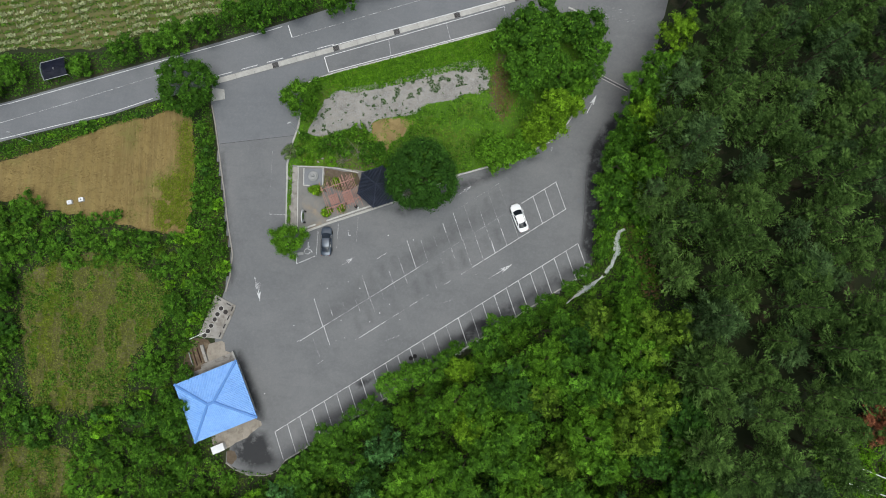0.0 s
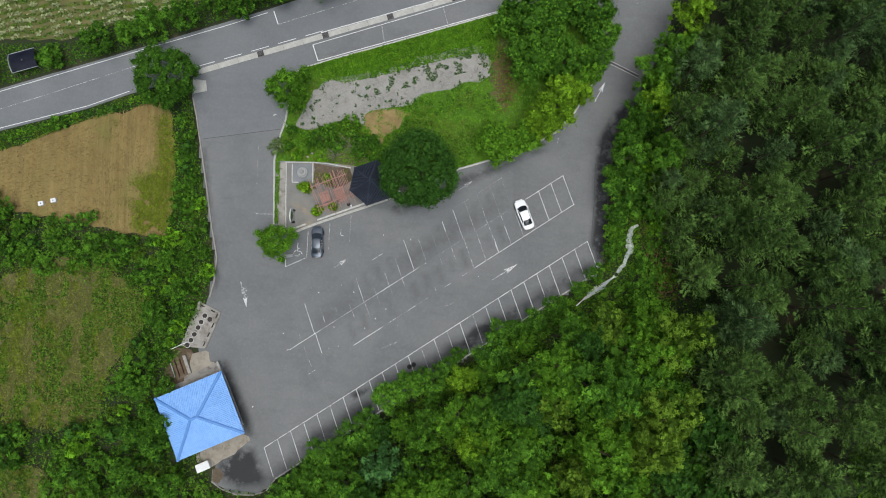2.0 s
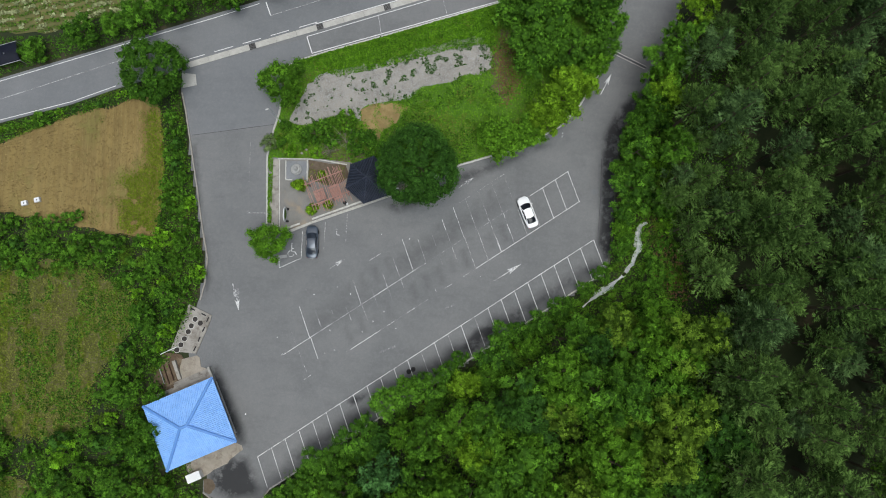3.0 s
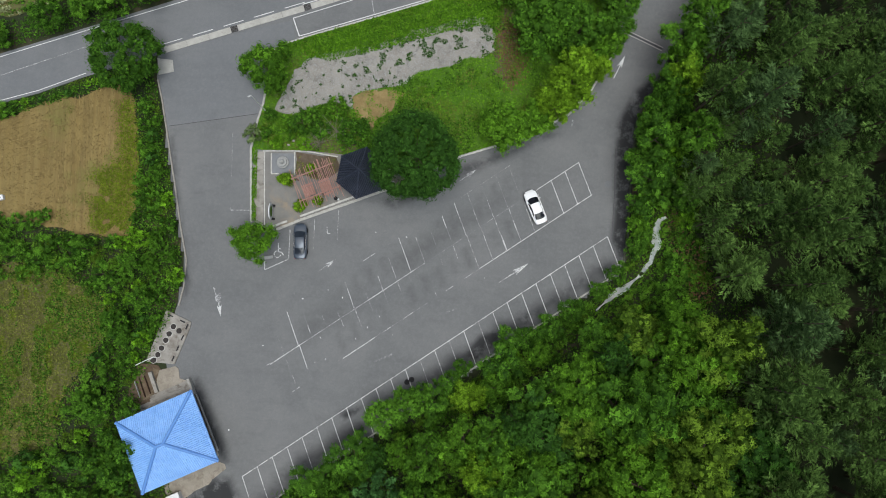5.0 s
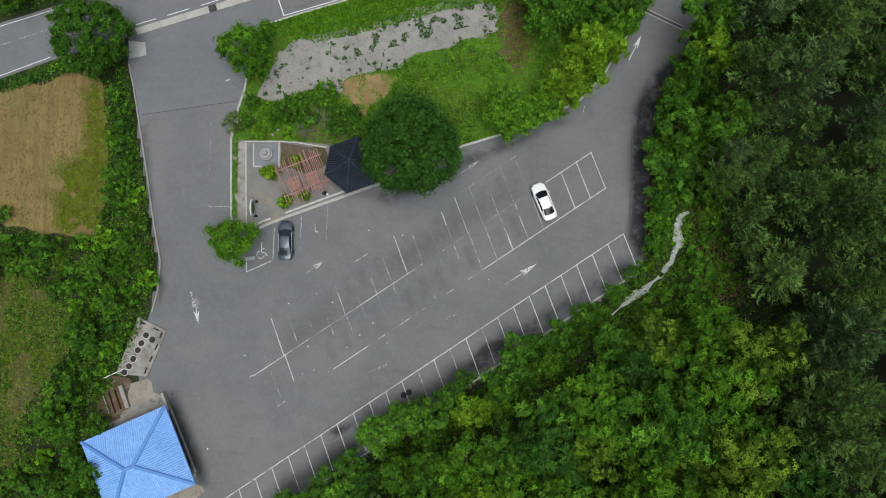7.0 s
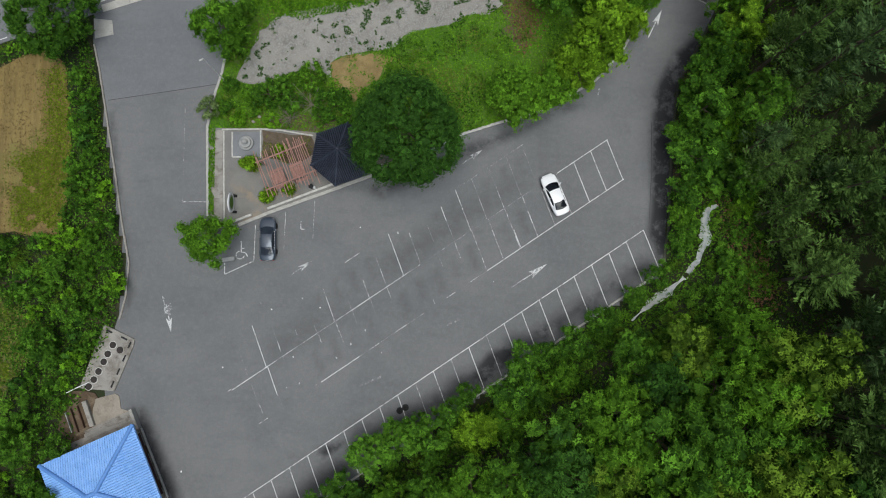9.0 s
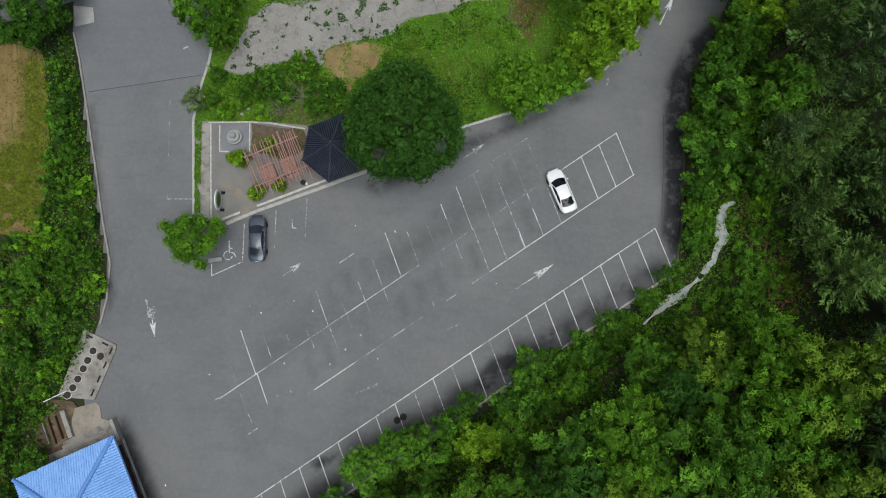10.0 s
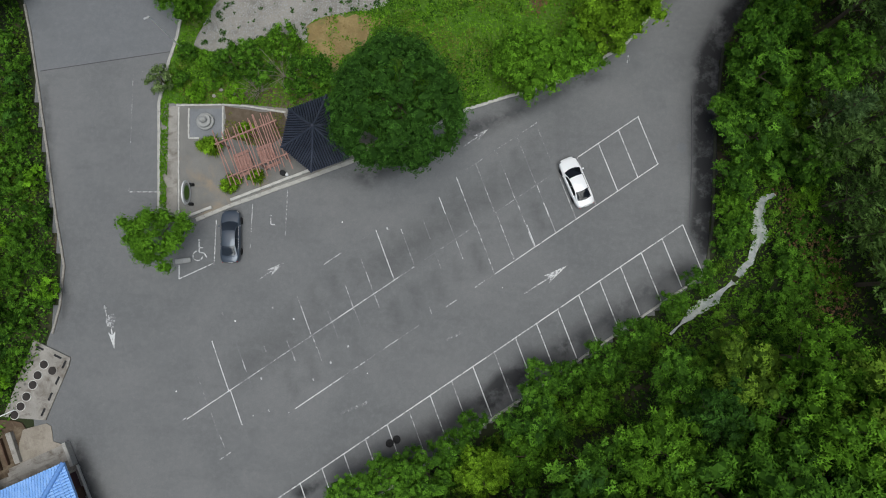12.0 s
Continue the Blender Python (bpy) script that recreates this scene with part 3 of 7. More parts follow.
def divider(k, lo, hi, look_of, width=0.12):
    """A line between two bays: k bays along the spine, from lo to hi bay lengths across it (positive: towards the wood)."""
    p = along(SPINE_A, SPINE_B, k / N)
    line((p[0] + STALL[0] * lo, p[1] + STALL[1] * lo), (p[0] + STALL[0] * hi, p[1] + STALL[1] * hi), width, look_of)


for k, lo, hi, look_of in [(0.97, -0.68, -0.02, "faint"), (1.98, -1.0, 0.0, "paint"), (2.9, -0.7, -0.38, "faint"), (2.91, -0.4, -0.12, "worn"), (3.94, -0.36, -0.23, "worn"), (4.9, -0.2, -0.02, "faint"),
                           (5.92, -0.8, 0.0, "worn"), (6.9, -0.22, 0.0, "faint"), (7.94, -0.44, 0.04, "worn"), (8.94, -0.48, 0.0, "worn"), (8.93, -0.72, -0.5, "faint"), (9.93, -1.03, 0.0, "paint"), (10.93, -0.78, -0.66, "worn"),
                           (10.93, -0.66, -0.04, "faint"), (11.93, -0.68, -0.28, "faint"), (12.9, -0.88, -0.52, "paint"), (12.91, -0.52, -0.06, "faint"), (13.88, -1.02, -0.5, "paint"), (13.88, -0.5, 0.0, "worn")]:
    divider(k, lo, hi, look_of)
for k in (14.85, 15.86, 16.9):
    divider(k, -1.03, -0.55, "faint")
    divider(k, -0.55, -0.02, "worn" if k < 16 else "faint", 0.11)
divider(17.85, -1.03, -0.2, "faint", 0.10)
for k, lo, hi, look_of in [(1.02, 0.08, 0.6, "faint"), (1.06, 0.6, 0.72, "worn"), (1.08, 0.72, 0.86, "faint"), (2.05, 0.0, 0.69, "paint"), (2.1, 0.69, 1.02, "faint"), (2.93, 0.0, 0.12, "faint"), (4.95, 0.0, 0.24, "worn"), (5.96, 0.0, 0.26, "worn"), (5.98, 0.26, 0.54, "faint"),
                           (6.92, 0.0, 0.33, "faint"), (7.96, 0.04, 0.41, "faint"), (8.95, 0.0, 0.28, "worn"), (11.92, 0.0, 0.34, "faint"), (12.91, 0.0, 0.4, "worn"), (10.9, 0.83, 0.95, "worn")]:
    divider(k, lo, hi, look_of)
for k in (13.92, 14.9, 15.88, 16.93, 17.94, 18.94):
    divider(k, 0.0, 1.0, "worn")
divider(16.92, 0.36, 0.66, "paint")
divider(15.92, 0.55, 0.98, "paint")
for k in (20.0, 21.01, 22.0):
    divider(k, 0.0, 1.0, "paint", 0.13)
for k, v in [(3.25, 0.72), (4.0, 0.98), (5.4, 0.7), (4.8, -0.9), (2.75, -1.35), (6.3, 0.62), (10.4, -0.95), (3.4, 0.12), (2.6, 0.62), (7.2, 0.55)]:
    divider(k, v, v + 0.05, "worn", 0.2)


def rows_along(v, parts):
    """Stretches of a line beside the spine, v bay lengths across it: (from, to, look), counted in bays."""
    for a, b, look_of in parts:
        p, q = along(SPINE_A, SPINE_B, a / N), along(SPINE_A, SPINE_B, b / N)
        line((p[0] + STALL[0] * v, p[1] + STALL[1] * v), (q[0] + STALL[0] * v, q[1] + STALL[1] * v), 0.125, look_of)


rows_along(0.0, [(0.0, 2.2, "paint"), (2.2, 6.0, "worn"), (6.0, 7.2, "worn"), (7.2, 10.2, "paint"), (10.2, 10.9, "worn"), (11.4, 13.0, "faint"), (13.0, 17.6, "faint"), (19.0, 22.05, "paint")])
rows_along(1.0, [(0.75, 1.25, "worn"), (4.3, 6.4, "paint"), (6.4, 9.2, "worn"), (9.2, 10.25, "faint"), (11.55, 12.05, "worn"), (12.88, 13.9, "worn"), (13.9, 22.05, "paint")])
rows_along(-1.03, [(7.4, 8.25, "worn"), (9.2, 9.8, "faint"), (13.88, 17.3, "faint"), (17.3, 17.92, "worn")])
rows_along(-0.03, [(-0.22, 0.0, "worn")])
BOT_A, BOT_B = (-28.2, -25.85), (22.22, 7.8)
line(BOT_A, BOT_B, 0.14, "paint")
for k in range(26):
    p = along(BOT_A, BOT_B, k / 25)
    q = (p[0] + STALL[0] * 0.98, p[1] + STALL[1] * 0.98)
    line(p, q, 0.13, "worn" if k in (12, 14, 16) else "paint")

# bays by the garden wall
for a, b, w in [((-26.19, 3.93), (-26.15, 2.62), "paint"), ((-26.15, 2.62), (-22.87, 4.14), "paint"), ((-22.73, 8.42), (-22.81, 4.04), "paint"),
                ((-19.25, 9.86), (-19.35, 5.56), "worn"), ((-15.87, 11.35), (-15.99, 6.76), "worn"),
                ((-28.66, 20.13), (-28.29, 11.1), "paint"), ((-28.29, 11.1), (-31.39, 11.11), "worn"), ((-31.39, 11.11), (-31.49, 23.14), "faint"), ((-31.49, 23.14), (-28.7, 23.2), "faint"),
                ((6.99, 1.2), (9.6, 2.9), "worn"), ((1.21, 15.49), (2.4, 16.35), "worn")]:
    line(a, b, 0.13, w)


def flat_shape(name, points, look_of, parent=markings, z=0.014):
    bm = bmesh.new()
    vs = [bm.verts.new((x, y, z)) for x, y in points]
    bmesh.ops.triangulate(bm, faces=[bm.faces.new(vs)])
    bmesh.ops.solidify(bm, geom=bm.faces[:], thickness=0.003)
    return part(name, bm, M[look_of], parent)


def arrow(tip, tail, head_len, half, look_of, shaft=0.15):
    t, s = Vector(tip), Vector(tail)
    d = (s - t).normalized()
    n = Vector((-d.y, d.x))
    h = t + d * head_len
    flat_shape("arrow_head", [tuple(t), tuple(h + n * half), tuple(h - d * 0.35 + n * shaft / 2), tuple(h - d * 0.35 - n * shaft / 2), tuple(h - n * half)], look_of)
    line(h - d * 0.3, s, shaft, look_of, "arrow_shaft")


arrow((11.12, 3.9), (8.4, 2.1), 2.4, 0.42, "paint")
arrow((3.7, 17.28), (2.0, 16.0), 1.7, 0.36, "worn")
arrow((-15.9, 4.3), (-18.6, 2.45), 1.9, 0.34, "worn")
arrow((-32.1, -4.05), (-32.5, -2.0), 1.7, 0.36, "paint")
arrow((-33.25, 0.13), (-32.8, -1.6), 0.4, 0.15, "worn")
flat_shape("arrow_head", [(-33.05, -0.9), (-32.3, -0.7), (-32.0, -1.4), (-32.3, -1.6), (-32.2, -2.1), (-33.0, -1.9)], "worn")
arrow((17.5, 24.9), (17.3, 23.6), 0.9, 0.22, "worn")
arrow((25.1, 34.2), (23.4, 30.8), 1.9, 0.38, "paint")
for x, y in ((-10.4, -10.1), (-9.7, -9.8), (-9.1, -9.55), (-8.4, -9.3), (-0.4, -3.2), (0.4, -2.8)):
    line((x, y), (x + 0.5, y + 0.35), 0.3, "faint", "worn_letter_bar")

# wheelchair sign in the corner bay
arc = [(-24.45 + 0.62 * math.cos(a), 4.75 + 0.62 * math.sin(a)) for a in np.radians(np.arange(100, 351, 25))]
arc = [(-24.3 + (x + 24.3) * 0.76, 5.2 + (y - 5.2) * 0.76) for x, y in arc]
for a, b in zip(arc, arc[1:]):
    line(a, b, 0.13, "paint", "wheelchair_sign_stroke")
for a, b in [((-24.33, 6.55), (-24.3, 5.2)), ((-24.3, 5.2), (-23.65, 5.1)), ((-23.65, 5.1), (-23.3, 4.55)), ((-24.3, 5.8), (-23.8, 5.75)), ((-24.45, 6.75), (-24.2, 6.75)),
             ((-17.55, 8.75), (-17.35, 8.75)), ((-17.45, 8.6), (-17.42, 7.9)), ((-17.42, 7.9), (-17.0, 7.85))]:
    if a[0] < -20:
        a, b = [(-24.3 + (q[0] + 24.3) * 0.76, 5.2 + (q[1] - 5.2) * 0.76) for q in (a, b)]
    line(a, b, 0.15, "paint" if a[0] < -20 else "worn", "wheelchair_sign_stroke")

# lines and worn lettering on the roads
road_lines = thing("road_markings", Matrix(), "white painted edge lines, bays and worn lettering on the road", "road marking", kind="structure")
for pts, w, lk in [([(-110.0, 15.0), (-79.97, 22.9), (-60.25, 28.45), (-53.39, 31.1)], 0.14, "paint"),
                   ([(-110.0, 16.6), (-80.3, 25.8), (-67.6, 30.1), (-52.7, 35.4), (-46.0, 37.6)], 0.14, "worn"),
                   ([(-110.0, 21.0), (-78.6, 29.5), (-66.8, 33.3), (-51.0, 38.45), (-38.0, 42.6), (-31.1, 45.0)], 0.14, "paint"),
                   ([(-30.06, 45.29), (-29.22, 43.01)], 0.22, "paint"), ([(-29.22, 43.01), (-8.0, 50.2), (14.0, 57.2)], 0.12, "worn"),
                   ([(-22.0, 41.7), (10.66, 52.0), (38.0, 60.6)], 0.16, "paint"),
                   ([(-23.28, 39.6), (-22.32, 36.87)], 0.2, "paint"), ([(-22.32, 36.87), (8.31, 46.2)], 0.16, "paint"), ([(-23.28, 39.6), (8.49, 49.9)], 0.13, "paint"),
                   ([(-11.95, 43.2), (-11.41, 40.31)], 0.14, "worn"), ([(-1.79, 46.5), (-0.97, 43.54)], 0.14, "worn"), ([(8.49, 49.9), (8.8, 46.2)], 0.14, "worn")]:
    for a, b in zip(pts, pts[1:]):
        line(a, b, w, "roadpaint" if lk == "paint" else lk, "road_line", road_lines)
for k in range(5):
    a = (-42.4 + 4.45 * k, 35.5 + 1.4 * k)
    line(a, (a[0] + 2.9, a[1] + 0.92), 0.14, "roadpaint", "road_dash", road_lines)
for k in range(6):
    for j in range(2):
        a = (25.3 + 1.15 * k, 50.6 - 0.25 * k - 1.5 * j)
        line(a, (a[0] + 0.55, a[1] + 0.1), 0.22, "faint", "worn_letter_bar", road_lines)
        line((a[0] + 0.1, a[1] - 0.45), (a[0] + 0.75, a[1] - 0.35), 0.2, "faint", "worn_letter_bar", road_lines)
for a, b in [((-40.78, 23.29), (-27.9, 25.22)), ((23.3, 14.0), (23.5, 20.5)), ((22.9, 8.5), (23.3, 14.0))]:
    bm = box(0, 0, 0.001, (Vector(b) - Vector(a)).length, 0.09, 0.01)
    ob = part("tar_seam", bm, M["seam"], None, m=Matrix.LocRotScale(((a[0] + b[0]) / 2, (a[1] + b[1]) / 2, 0), Euler((0, 0, math.atan2(b[1] - a[1], b[0] - a[0]))), None))
    tagged(ob, "dark tar seam in the asphalt", "seam", kind="structure")

# ---- kerbs, gutter and walls ----


def kerb(name, points, width, height, material, label, piece=1.0, gap=0.008, base=-0.05, skew=0.012, closed=False, piece_name="kerbstone"):
    """A row of separate stones along a line; each stone is a piece of its own."""
    owner = thing(name, Matrix(), label, "kerb", kind="structure")
    shared = {}
    kr = random.Random(len(points) + int(width * 100))
    for a, b in zip(points, points[1:]):
        a, b = Vector(a), Vector(b)
        length = (b - a).length
        n = max(1, round(length / piece))
        step = length / n
        key = round(step, 2)
        if key not in shared:
            bm = box(0, 0, (height + base) / 2, step - gap, width, height - base, 0, min(0.025, width / 6))
            me = bpy.data.meshes.new(piece_name)
            bm.to_mesh(me)
            bm.free()
            me.materials.append(material)
            shared[key] = me
        ang = math.atan2(b.y - a.y, b.x - a.x)
        for k in range(n):
            p = a.lerp(b, (k + 0.5) / n)
            ob = new(piece_name, shared[key])
            ob.parent = owner
            ob.matrix_basis = Matrix.LocRotScale((p.x + kr.uniform(-skew, skew), p.y + kr.uniform(-skew, skew), kr.uniform(-0.006, 0.006)), Euler((0, 0, ang + kr.uniform(-skew, skew))), None)
    return owner


kerb("west_kerb", [(-42.75, 30.2), (-42.0, 27.3), (-41.1, 22.8), (-39.7, 15.8), (-38.4, 8.8), (-37.3, 3.9), (-37.5, 0.0), (-38.1, -2.6)], 0.22, 0.16, M["oldconcrete"], "pale concrete kerb between the lane and the hedge", 1.2)
kerb("woodland_kerb", [(-26.2, -30.5), (24.1, 3.05)], 0.22, 0.15, M["whitekerb"], "pale kerbstones where the bays meet the wood", 1.0)
kerb("corner_kerb", [(-36.2, -31.2), (-34.6, -32.3), (-32.2, -33.1), (-29.6, -33.1), (-27.6, -32.5), (-26.2, -30.5)], 0.2, 0.14, M["oldconcrete"], "weathered kerb round the corner of the car park", 0.8)
kerb("garden_kerb", [(-24.7, 8.35), (-21.35, 9.75), (-12.6, 12.95), (-5.9, 15.45)], 0.38, 0.14, M["concrete"], "low pale kerb in front of the garden", 1.0)
kerb("island_kerb", [(-5.9, 15.45), (1.5, 19.2), (5.7, 20.5), (10.5, 21.9), (17.0, 25.5), (20.2, 29.1), (23.6, 34.9)], 0.3, 0.16, M["whitekerb"], "white kerbstones along the grass island", 1.0)
kerb("north_kerb", [(-26.6, 34.3), (-24.5, 35.65), (-20.5, 37.0), (-10.6, 40.0), (7.3, 45.6), (17.0, 48.7)], 0.24, 0.15, M["whitekerb"], "pale kerbstones between grass and lay-by", 1.0)
kerb("lane_kerb", [(-28.3, 9.4), (-28.75, 20.0), (-28.2, 23.2), (-27.2, 26.8), (-26.6, 30.6)], 0.3, 0.18, M["concrete"], "pale concrete kerb between lane and garden", 1.0)
kerb("east_kerb", [(24.3, 3.6), (25.1, 8.0), (25.7, 17.9), (26.7, 24.9), (30.5, 32.1), (35.3, 41.5)], 0.25, 0.14, M["darkkerb"], "dark kerb at the foot of the slope", 1.2)

gutter = thing("gutter", Matrix(), "concrete drainage gutter slabs with dark iron grates along the road", "gutter", kind="structure")
G_A, G_B = Vector((-43.0, 34.35)), Vector((39.0, 60.5))
g_ang = math.atan2(G_B.y - G_A.y, G_B.x - G_A.x)
bm_slab, bm_bar = box(0, 0, 0, 3.34, 0.95, 0.16, 0, 0.02), box(0, 0, 0, 0.95, 0.08, 0.1)
me_slab, me_bar = bpy.data.meshes.new("gutter_slab"), bpy.data.meshes.new("grate_bar")
bm_slab.to_mesh(me_slab), bm_bar.to_mesh(me_bar)
bm_slab.free(), bm_bar.free()
me_slab.materials.append(M["concrete"]), me_bar.materials.append(M["iron"])
total = (G_B - G_A).length
pos, cell = 1.0, 0
while pos < total - 2:
    if cell % 4 == 3:
        c = G_A.lerp(G_B, (pos + 0.5) / total)
        for j in range(8):
            ob = new("grate_bar", me_bar)
            ob.parent = gutter
            off = Matrix.Rotation(g_ang, 2) @ Vector(((j - 3.5) * 0.125, 0))
            ob.matrix_basis = pose(c.x + off.x, c.y + off.y, 0.0, 0, 0, math.degrees(g_ang) + 90)
        pos += 1.05
    else:
        c = G_A.lerp(G_B, (pos + 1.68) / total)
        ob = new("gutter_slab", me_slab)
        ob.parent = gutter
        ob.matrix_basis = pose(c.x, c.y, -0.045, 0, 0, math.degrees(g_ang))
        pos += 3.38
    cell += 1
drain = thing("road_drain", Matrix(), "narrow drain with metal grating across the lane", "drain", kind="structure")
for k in range(14):
    c = along((25.4, 37.75), (30.5, 35.2), (k + 0.5) / 14)
    part("drain_grate", box(0, 0, 0.0, 0.38, 0.34, 0.03, 0, 0.01), M["seam"], drain, m=pose(*c, 0.002, 0, 0, -26.6))
for off in (-0.24, 0.24):
    part("drain_edge", box(0, off, 0.0, 5.7, 0.10, 0.035, 0, 0.01), M["whitekerb"], drain, m=pose(27.95, 36.48, 0.002, 0, 0, -26.6))
cover_plate = thing("manhole", pose(22.36, 15.31, 0.0), "round pale manhole cover set in the asphalt", "manhole", kind="structure")
part("frame", lathe([(0.48, -0.05), (0.48, 0.012), (0.36, 0.012)], 24), M["road"], cover_plate)
part("cover", lathe([(0.36, -0.05), (0.36, 0.02), (0.3, 0.024)], 24), M["road"], cover_plate)
sheet("concrete_pad", [(-43.0, 33.4), (-40.75, 33.15), (-40.5, 31.4), (-42.7, 30.9)], 0.04, M["concrete"], "pale concrete pad at the lane entrance", "concrete")

# ---- plants ----


def leaves_mesh(name, centres, normals, sizes, material, rng, slim=0.62, fold=0.25):
    """A mesh of small folded leaf sprays, one island each."""
    n = len(centres)
    normals = normals / np.maximum(np.linalg.norm(normals, axis=1, keepdims=True), 1e-6)
    spin = rng.normal(size=(n, 3))
    u = np.cross(normals, spin)
    u /= np.maximum(np.linalg.norm(u, axis=1, keepdims=True), 1e-6)
    v = np.cross(normals, u)
    s = sizes[:, None]
    bend = normals * s * fold * rng.uniform(-1, 1, (n, 1))
    verts = np.stack([centres - u * s * 0.55, centres + u * s * 0.35 + v * s * slim * 0.6, centres + u * s * 0.35 - v * s * slim * 0.6 + bend], 1).reshape(-1, 3)
    return tri_mesh(name, verts, material)


def sprays_mesh(name, centres, normals, sizes, material, rng, each=7, tints=0.0, knots=None):
    """Star-shaped sprays of pointed leaves round a twig's end; the leaves of one spray share a tone."""
    n = len(centres)
    normals = normals / np.maximum(np.linalg.norm(normals, axis=1, keepdims=True), 1e-6)
    u = np.cross(normals, rng.normal(size=(n, 3)))
    u /= np.maximum(np.linalg.norm(u, axis=1, keepdims=True), 1e-6)
    v = np.cross(normals, u)
    ang = (np.arange(each) * 2 * math.pi / each)[None] + rng.uniform(-0.35, 0.35, (n, each))
    out = u[:, None] * np.cos(ang)[..., None] + v[:, None] * np.sin(ang)[..., None]
    side = v[:, None] * np.cos(ang)[..., None] - u[:, None] * np.sin(ang)[..., None]
    lift = normals[:, None] * rng.uniform(-0.45, 0.75, (n, each, 1))
    length = (sizes[:, None] * rng.uniform(0.65, 1.35, (n, each)))[..., None]
    c = centres[:, None] + normals[:, None] * length * rng.uniform(-0.5, 0.5, (n, each, 1))
    belly = c + (out + lift) * length * 0.5
    half = side * length * 0.30
    verts = np.stack([belly - half + out * length * -0.30, belly + half * 1.0 + out * length * -0.12, c + (out + lift * 0.6) * length * 1.15], 2).reshape(-1, 3)
    tone = np.repeat((rng.normal(0, 0.3, n) + tints).clip(-1, 1), each)
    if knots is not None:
        # knots take only dark tones, as shade inside the crown
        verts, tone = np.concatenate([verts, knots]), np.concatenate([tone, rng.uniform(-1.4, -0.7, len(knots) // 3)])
    return tri_mesh(name, verts, material, tone)


def tri_mesh(name, verts, material, tone=None):
    """Loose triangles, three vertices each, with a tone for each triangle."""
    count = len(verts)
    me = bpy.data.meshes.new(name)
    me.vertices.add(count)
    me.vertices.foreach_set("co", verts.astype(np.float32).ravel())
    me.loops.add(count)
    me.loops.foreach_set("vertex_index", np.arange(count, dtype=np.int32))
    me.polygons.add(count // 3)
    me.polygons.foreach_set("loop_start", np.arange(0, count, 3, dtype=np.int32))
    me.update(calc_edges=True)
    me.materials.append(material)
    if tone is not None:
        me.attributes.new("tone", 'FLOAT', 'FACE').data.foreach_set("value", tone.astype(np.float32))
    return me


def needles_mesh(name, roots, ways, length, width, material, rng):
    """Narrow needle sprays from root outwards."""
    n = len(roots)
    ways = ways / np.linalg.norm(ways, axis=1, keepdims=True)
    side = np.cross(ways, rng.normal(size=(n, 3)))
    side /= np.linalg.norm(side, axis=1, keepdims=True)
    L, W = length[:, None], width[:, None]
    verts = np.stack([roots + side * W, roots - side * W, roots + ways * L], 1).reshape(-1, 3)
    return tri_mesh(name, verts, material)


def trunk_mesh(height, radius, lean, rng, limbs=7, spread=1.0):
    """A tapered, slightly bent trunk with limbs."""
    bm = bmesh.new()
    pts = [Vector((lean[0] * k * k, lean[1] * k * k, height * k)) for k in (0, 0.25, 0.5, 0.75, 1.0)]

    def rod(points, r0, r1):
        one = tube(points, r0, 4, r1 / r0)
        me = bpy.data.meshes.new("tmp")
        one.to_mesh(me)
        one.free()
        bm.from_mesh(me)
        bpy.data.meshes.remove(me)

    rod(pts, radius, radius * 0.3)
    for k in range(limbs):
        z = height * (0.35 + 0.6 * k / max(1, limbs))
        a = 2.4 * k + rng.uniform(-0.4, 0.4)
        r = spread * (1.05 - 0.6 * k / max(1, limbs))
        p = Vector((lean[0] * (z / height) ** 2, lean[1] * (z / height) ** 2, z))
        q = p + Vector((math.cos(a) * r, math.sin(a) * r, r * 0.45))
        rod([p, p.lerp(q, 0.5) + Vector((0, 0, r * 0.08)), q], radius * 0.4, radius * 0.1)
    return bm


GOLD = (1 + math.sqrt(5)) / 2
BALL = np.array([(a, b * GOLD, 0) for a in (-1, 1) for b in (-1, 1)] + [(0, a, b * GOLD) for a in (-1, 1) for b in (-1, 1)] + [(b * GOLD, 0, a) for a in (-1, 1) for b in (-1, 1)]) / math.hypot(1, GOLD)
BALL_FACES = np.array([f for f in itertools.combinations(range(12), 3) if all(np.linalg.norm(BALL[i] - BALL[j]) < 1.2 for i, j in itertools.combinations(f, 2))])


